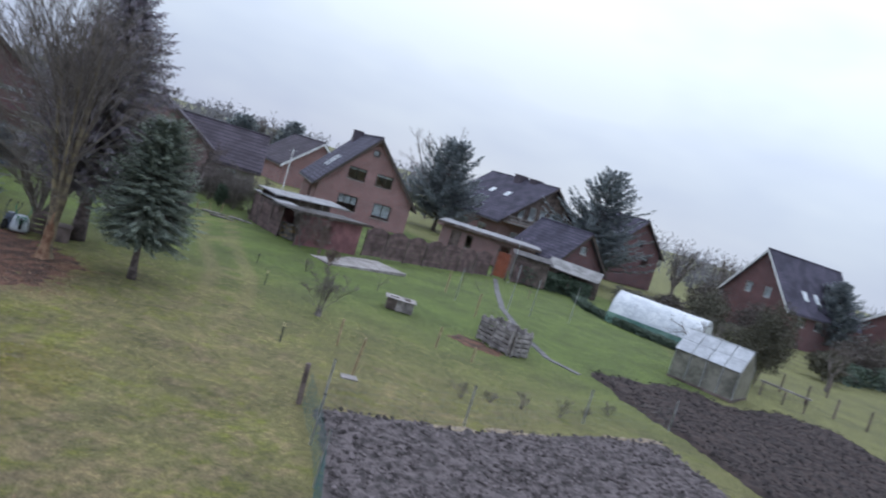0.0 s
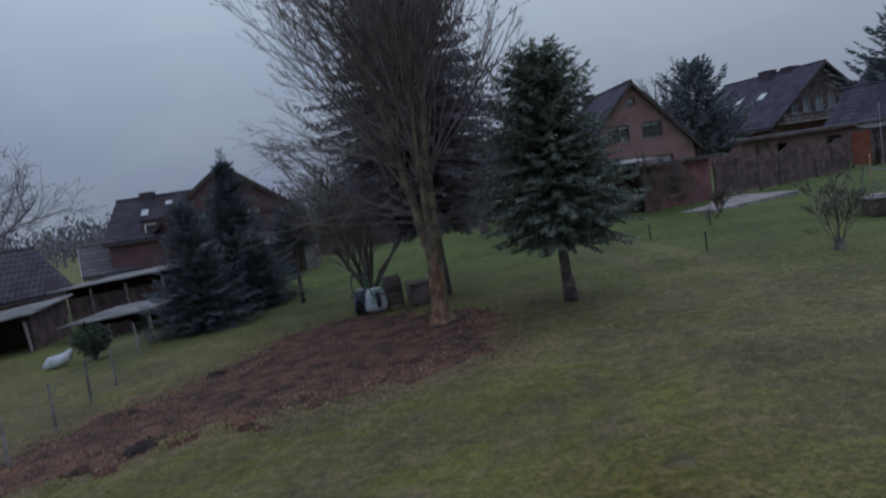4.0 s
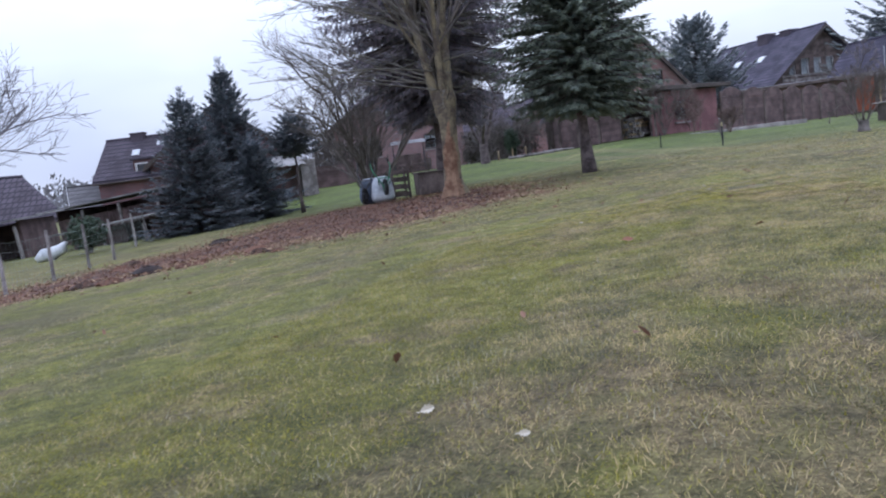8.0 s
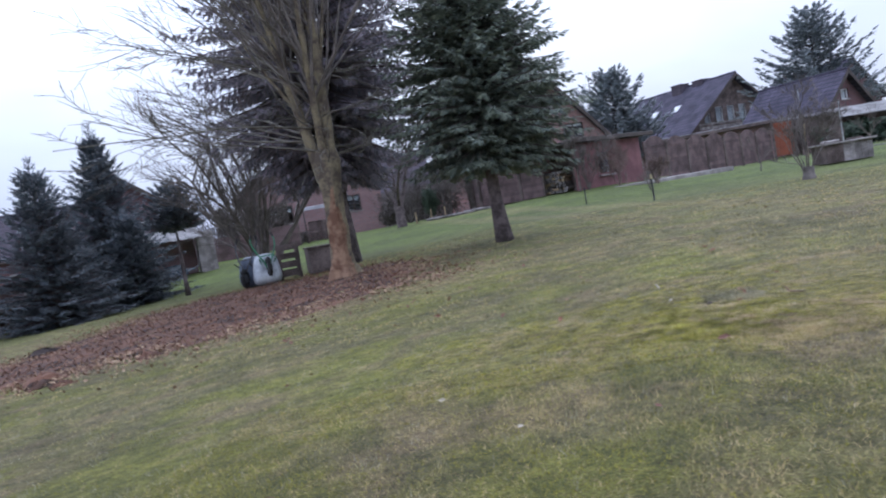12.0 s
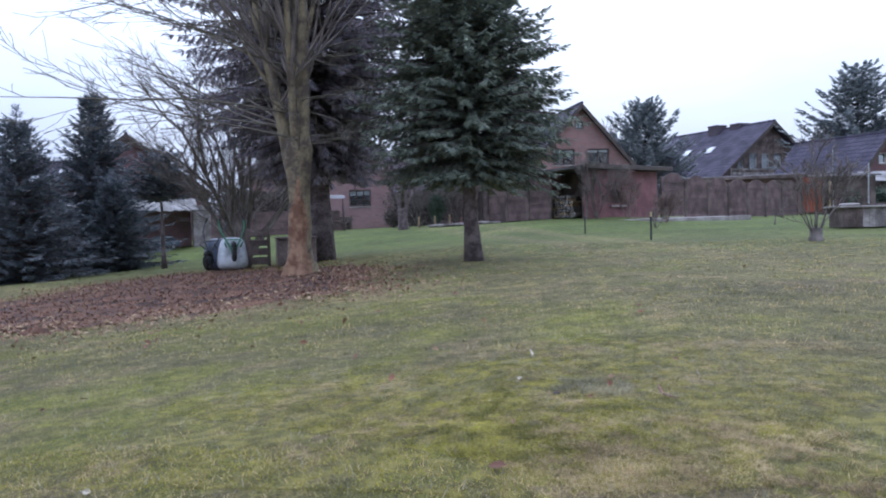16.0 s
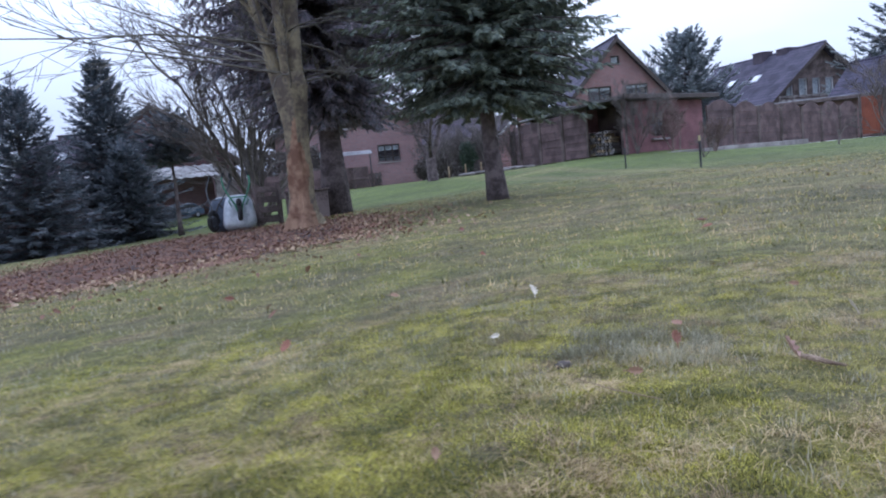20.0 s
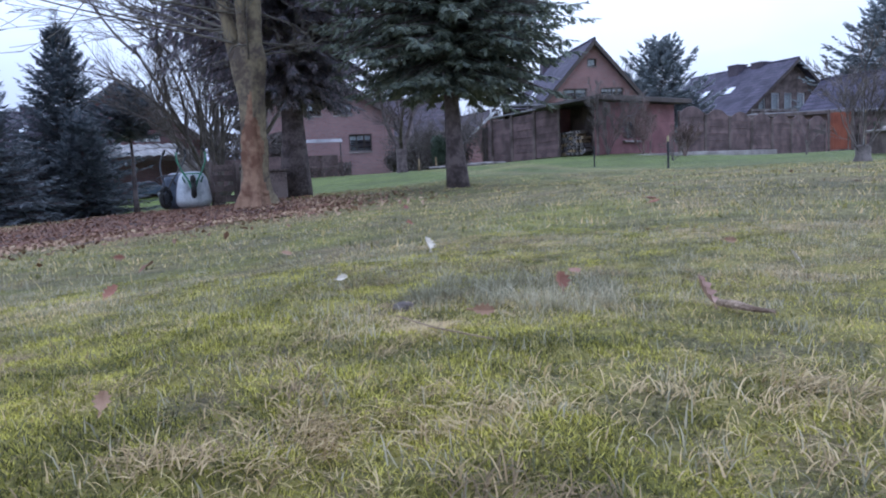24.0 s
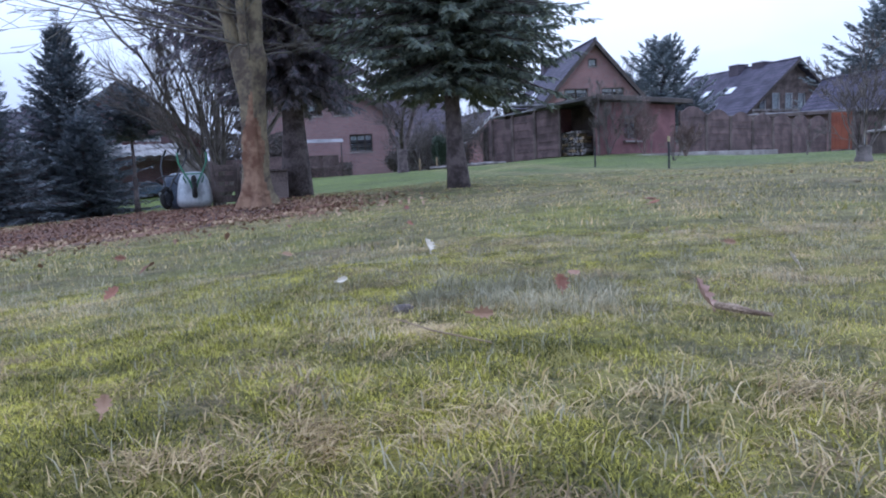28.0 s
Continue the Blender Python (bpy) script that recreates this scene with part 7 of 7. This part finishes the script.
# stepping path from the orange gate to the beds
def walkway(points, width, step):
    top = thing("garden_path", pose(*points[0], 0), "narrow garden path of grey paving slabs", "path", kind="structure")
    rr = random.Random(3)
    for (x0, y0), (x1, y1) in zip(points, points[1:]):
        ln = math.dist((x0, y0), (x1, y1))
        ang = math.degrees(math.atan2(y1 - y0, x1 - x0))
        n = int(ln / step)
        for k in range(n):
            x, y = x0 + (x1 - x0) * (k + 0.5) / n, y0 + (y1 - y0) * (k + 0.5) / n
            s = part("slab", Mesh().box(-ln / n / 2 + 0.01, ln / n / 2 - 0.01, -width / 2, width / 2, -0.05, 0.02, 0.006), M_PATH, top)
            s.matrix_basis = pose(x - points[0][0], y - points[0][1], surface_z(x, y) + 0.005, rr.uniform(-0.6, 0.6), rr.uniform(-0.6, 0.6), ang + rr.uniform(-2, 2))


walkway([(0.9, 55.2), (1.5, 48.5), (2.3, 41.5), (3.6, 36.0), (5.0, 32.4), (6.4, 31.4)], 0.36, 0.5)

# logs and planks at the end of the lawn
for k, (x, y, a) in enumerate(((-14.6, 40.2, 10), (-15.6, 41.2, 20), (-13.9, 41.2, 5))):
    lg = tagged(part("log", Mesh().tube([(-0.7, 0, 0.05), (0, 0.02, 0.06), (0.7, 0, 0.05)], [0.055, 0.065, 0.05], 9), M_WOOD_GREY, smooth=True), "grey log lying at the end of the lawn", "log", "logs at the lawn's end")
    lg.matrix_basis = on_ground(x, y, a)
for k, (x, y) in enumerate(((-16.9, 41.6), (-16.3, 42.0), (-15.8, 42.6))):
    st = stake(x, y, 0.5, 0.035, M_WOOD_PALE, "short pale post at the end of the lawn", "pale posts")

# molehills and clods
rc = random.Random(9)
for x, y, r in ((-15.6, 15.3, 0.22), (-15.2, 16.1, 0.28), (-13.9, 17.1, 0.24), (-15.9, 18.0, 0.2), (-14.6, 16.2, 0.14), (-12.9, 17.6, 0.16), (-17.0, 17.4, 0.2), (-13.2, 16.6, 0.12), (-17.46, 18.15, 0.24), (-13.62, 16.75, 0.18), (-14.98, 15.19, 0.17), (-17.11, 20.35, 0.26), (-14.46, 16.39, 0.14)):
    m, n = Mesh(), 14
    m.v = [(r * f * math.cos(t) * rc.uniform(0.8, 1.2), r * f * math.sin(t) * rc.uniform(0.8, 1.2), h * r + rc.uniform(-0.02, 0.02)) for f, h in ((1.1, -0.1), (0.9, 0.16), (0.55, 0.34), (0.2, 0.42)) for t in np.linspace(0, 2 * math.pi, n, False)]
    m.f = [(k * n + i, k * n + (i + 1) % n, (k + 1) * n + (i + 1) % n, (k + 1) * n + i) for k in range(3) for i in range(n)] + [tuple(3 * n + i for i in range(n))]
    for _ in range(int(160 * r)):
        a, f, c = rc.random() * 6.283, 1.5 * rc.random() ** 0.7, rc.uniform(0.012, 0.04)
        q = Vector((r * f * math.cos(a), r * f * math.sin(a), max(0.0, 0.42 * r * (1 - f)) + 0.3 * c))
        pts = [q + Vector(p) * c * rc.uniform(0.6, 1.3) for p in ((1, 0, 0), (0, 1, 0), (-1, 0, 0), (0, -1, 0), (0.1, 0, 0.9), (0, 0.1, -0.9))]
        m.add([tuple(p) for p in pts], [(0, 1, 4), (1, 2, 4), (2, 3, 4), (3, 0, 4), (1, 0, 5), (2, 1, 5), (3, 2, 5), (0, 3, 5)])
    ob = tagged(part("molehill", m, M_SOIL if r > 0.25 else M_LITTER_BED), "dark crumbly molehill in the lawn", "molehill", "molehills")
    ob.matrix_basis = on_ground(x, y, 0, 0.01)


def strewn(name, n, poly_or_area, size, material, label, category, seed, lift=0.012, wide=0.65):
    """Curled dead leaves strewn over an area, in one mesh."""
    rng = random.Random(seed)
    m = Mesh()
    made = 0
    while made < n:
        x, y = poly_or_area(rng)
        if x is None:
            continue
        s, a = size * rng.uniform(0.5, 1.3), rng.random() * 6.283
        z = surface_z(x, y) + lift + rng.uniform(0, 0.02)
        tilt = Euler((rng.gauss(0, 0.5), rng.gauss(0, 0.5), a)).to_matrix()
        c = rng.uniform(0.05, 0.5)
        pts = [(-1, 0, 0), (-0.3, wide * 0.8, c * 0.6), (0.5, wide * 0.6, c * 0.5), (1, 0, c * 0.3), (0.5, -wide * 0.6, c * 0.5), (-0.3, -wide * 0.8, c * 0.6), (0.0, 0, 0)]
        m.add([tuple(Vector((x, y, z)) + tilt @ (Vector(p) * s)) for p in pts], [(0, 6, 1), (1, 6, 2), (2, 6, 3), (3, 6, 4), (4, 6, 5), (5, 6, 0)])
        made += 1
    return tagged(part(name, m, material), label, category, kind="stuff")


def in_litter(rng):
    x, y = rng.uniform(-22.5, -9.5), rng.uniform(14.3, 25.5)
    d = edge_away(LITTER, x, y)
    return (x, y) if d > 0.3 or (d > -3.0 and rng.random() < (0.75 + d * 0.8 if d > -0.6 else 0.2 * math.exp(d * 0.8))) else (None, None)


def on_lawn(rng):
    return rng.uniform(-13, -1), rng.uniform(9.5, 22)


strewn("fallen_leaves", 13000, in_litter, 0.023, M_LITTER, "brown fallen leaves under the bare tree", "leaves", 31, 0.016)


def in_drift(rng):
    x, y = rng.uniform(-21, -8.0), rng.uniform(13.0, 23.0)
    d = edge_away(LITTER, x, y)
    patch = 0.5 + 0.9 * noise.noise((x * 0.55, y * 0.55, 61.0)) + 0.6 * noise.noise((x * 1.7, y * 1.7, 63.0))
    return (x, y) if rng.random() < patch * math.exp(-((d - 0.1) / 0.9) ** 2) else (None, None)


strewn("drifted_leaves", 6000, in_drift, 0.024, M_LITTER_PALE, "pale dry leaves drifted along the edge of the lawn", "leaves", 33, 0.022)
strewn("scattered_leaves", 120, on_lawn, 0.024, M_LITTER, "single brown leaves scattered on the lawn", "leaves", 32)


def lone_leaf(x, y, size, turn, a, b, label, lift=0.02, tilt=(38, 12), wide=1.15):
    """A lobed oak-like leaf lying curled in the grass."""
    size *= 0.42
    m = Mesh()
    out = [(-1.0, 0.02), (-0.72, 0.2), (-0.55, 0.44), (-0.32, 0.26), (-0.1, 0.6), (0.14, 0.34), (0.42, 0.55), (0.58, 0.26), (0.84, 0.28), (1.0, 0.02)]
    out = [(p, q * wide) for p, q in out]
    k = len(out)
    m.v = [(p * size, q * size, size * (0.6 * q + 0.2 * p * p)) for p, q in out] + [(p * size, 0, size * 0.2 * p * p) for p, _ in out] + [(p * size, -q * size, size * (0.6 * q + 0.2 * p * p)) for p, q in out]
    m.f = [(r * k + i, r * k + i + 1, (r + 1) * k + i + 1, (r + 1) * k + i) for r in range(2) for i in range(k - 1)]
    stalk = Mesh().tube([(-0.95 * size, 0, 0.15 * size), (-1.5 * size, 0.05 * size, 0.1 * size)], 0.0012, 4)
    lf = thing("fallen_leaf", pose(x, y, surface_z(x, y) + lift, tilt[0], tilt[1], turn), label, "leaf", "single leaves on the lawn")
    mt = mat("leaf_" + label.split()[0], a, b, 12.0, 0.7, 0.3, 60.0)
    part("blade", m, mt, lf)
    part("stalk", stalk, mt, lf)


PALE, RUST, BROWN = ((0.44, 0.38, 0.28), (0.62, 0.56, 0.45)), ((0.20, 0.085, 0.05), (0.33, 0.15, 0.095)), ((0.25, 0.145, 0.085), (0.40, 0.26, 0.165))
DUSKY = ((0.25, 0.145, 0.105), (0.43, 0.29, 0.22))
RED = ((0.16, 0.06, 0.045), (0.26, 0.11, 0.085))
for x, y, size, turn, tone, label in (
    (-8.9, 15.95, 0.06, 20, RUST, "rust-red leaf in the grass"), (-8.6, 18.5, 0.07, 70, RED, "russet leaf in the grass"), (-6.8, 17.0, 0.06, 10, RED, "russet leaf in the grass"), (-7.84, 15.5, 0.045, 60, BROWN, "brown curled leaf in the grass"), (-6.77, 16.63, 0.06, 30, RUST, "rust-red leaf in the grass"), (-7.82, 16.53, 0.06, 80, RUST, "rust-red leaf in the grass"), (-6.57, 15.05, 0.03, 10, BROWN, "dark brown leaf in the grass"),
    (-7.18, 14.56, 0.025, 0, PALE, "pale small leaf in the grass"),  (-6.87, 14.28, 0.03, 20, BROWN, "brown flat leaf in the moss"), (-9.0, 17.5, 0.06, 130, RED, "russet leaf in the grass"),
    (-7.62, 11.9, 0.085, 30, RUST, "rust-red large leaf in the grass"), (-8.12, 13.25, 0.035, 0, PALE, "pale leaf in the grass"), (-7.8, 9.15, 0.045, 45, PALE, "pale leaf in the grass"), (-7.5, 8.95, 0.03, 15, PALE, "pale leaf in the grass"), (-7.72, 12.75, 0.04, 75, PALE, "pale leaf in the grass")):
    lone_leaf(x, y, size, turn, *tone, label, tilt=(30 + 25 * math.sin(x * 40), 12 * math.cos(y * 30)))
lone_leaf(-6.82, 14.51, 0.032, 118, *RUST, "rust-red upright curled leaf in the grass", 0.022, (12, -62), 1.6)
lone_leaf(-6.635, 14.42, 0.052, 132, *DUSKY, "dusky pink-brown upright leaf beside a stick", 0.022, (28, -48), 1.25)
lone_leaf(-7.24, 15.14, 0.046, 128, *PALE, "pale upright lobed oak leaf in the grass", 0.024, (35, -45), 1.7)
lone_leaf(-7.08, 13.94, 0.020, 110, *BROWN, "brown small upright leaf in the moss", 0.012, (15, -55), 1.5)
lone_leaf(-7.80, 14.72, 0.050, 80, *RUST, "rust-brown curled leaf in the grass", 0.014, (25, -35))
lone_leaf(-6.49, 14.77, 0.034, 140, *PALE, "pale folded leaf standing in the grass", 0.018, (30, -50))
M_STICK = mat("brown_stick_bark", (0.15, 0.10, 0.065), (0.34, 0.25, 0.17), 30.0, 0.9, 0.5, 200.0)
for pts, r, label in ((((-6.62, 14.405), (-6.60, 14.385), (-6.585, 14.36), (-6.565, 14.345)), 0.0042, "short broken stick with grey bark in the grass"), (((-6.95, 14.22), (-6.89, 14.17), (-6.82, 14.13)), 0.0008, "long dry grass stalk on the lawn")):
    st = tagged(part("stick", Mesh().tube([(x - pts[0][0], y - pts[0][1], surface_z(x, y) - surface_z(*pts[0])) for x, y in pts], [r * (1, 1.25, 0.8, 0.5)[k] for k in range(len(pts))], 7), M_STICK if r > 0.003 else M_WOOD_PALE), label, "stick")
    st.matrix_basis = pose(*pts[0], surface_z(*pts[0]) + (0.012 if r > 0.003 else 0.022))
stone = Mesh()
rs = random.Random(8)
stone.v = [(0.015 * f * math.cos(t) * rs.uniform(0.85, 1.15), 0.012 * f * math.sin(t) * rs.uniform(0.85, 1.15), h) for f, h in ((0.9, -0.004), (1.0, 0.003), (0.8, 0.009), (0.35, 0.011)) for t in np.linspace(0, 2 * math.pi, 12, False)]
stone.f = [(k * 12 + i, k * 12 + (i + 1) % 12, (k + 1) * 12 + (i + 1) % 12, (k + 1) * 12 + i) for k in range(3) for i in range(12)] + [tuple(36 + i for i in range(12))]
stone = tagged(part("stone", stone, mat("grey_stone", (0.075, 0.06, 0.05), (0.16, 0.13, 0.11), 30.0, 0.8, 0.4, 120.0), smooth=True), "small grey stone in the moss", "stone")
stone.matrix_basis = on_ground(-7.0, 14.37, 0, -float(CLUMP_AT(np.array([-7.0]), np.array([14.37]))[0]))

# garden swing and lattice before the pinkish house
swing = thing("garden_swing", pose(-23.0, 45.0, surface_z(-23.0, 45.0), 0, 0, 28), "garden swing seat under a pale canopy", "garden swing")
part("canopy", Mesh().prism([(-0.95, -0.6, 1.62), (0.95, -0.6, 1.62), (0.95, 0.6, 1.70), (-0.95, 0.6, 1.70)], [(-0.9, -0.5, 1.78), (0.9, -0.5, 1.78), (0.9, 0.5, 1.84), (-0.9, 0.5, 1.84)]), M_SHEET, swing, "pale cloth canopy")
for a in (-0.85, 0.85):
    part("leg", Mesh().tube([(a, -0.55, -0.05), (a, 0, 1.7)], 0.025, 8), M_DARK_METAL, swing)
    part("leg", Mesh().tube([(a, 0.55, -0.05), (a, 0, 1.7)], 0.025, 8), M_DARK_METAL, swing)
part("seat", Mesh().box(-0.7, 0.7, -0.25, 0.25, 0.42, 0.54, 0.03), M_WOOD_DARK, swing)
part("backrest", Mesh().box(-0.7, 0.7, 0.25, 0.34, 0.54, 1.05, 0.03), M_WOOD_DARK, swing)

lattice = thing("trellis", pose(-23.1, 43.3, surface_z(-22.3, 43.6) - 0.05, 0, 0, 27), "brown diagonal lattice trellis before the pinkish house", "trellis")
for a in (0.0, 0.85, 1.7):
    part("post", Mesh().box(a - 0.03, a + 0.03, -0.03, 0.03, 0, 1.05, 0.006), M_WOOD_DARK, lattice)
for sgn, yy in ((1, -0.012), (-1, 0.004)):
    for k in range(-7, 12):
        a0, a1 = (k * 0.16, k * 0.16 + 0.9) if sgn > 0 else (k * 0.16 + 0.9, k * 0.16)
        lo, hi = (a0, 0.1), (a1, 1.0)
        f0 = max(0.0, min(1.0, (min(max(lo[0], 0.0), 1.7) - lo[0]) / (hi[0] - lo[0])))
        f1 = max(0.0, min(1.0, (min(max(hi[0], 0.0), 1.7) - lo[0]) / (hi[0] - lo[0])))
        if f1 - f0 > 0.08:
            p = [(lo[0] + (hi[0] - lo[0]) * f, lo[1] + (hi[1] - lo[1]) * f) for f in (f0, f1)]
            part("slat", Mesh().prism([(p[0][0] - 0.014, yy, p[0][1]), (p[1][0] - 0.014, yy, p[1][1]), (p[1][0] - 0.014, yy + 0.008, p[1][1]), (p[0][0] - 0.014, yy + 0.008, p[0][1])], [(p[0][0] + 0.014, yy, p[0][1]), (p[1][0] + 0.014, yy, p[1][1]), (p[1][0] + 0.014, yy + 0.008, p[1][1]), (p[0][0] + 0.014, yy + 0.008, p[0][1])]), M_WOOD_BROWN, lattice)
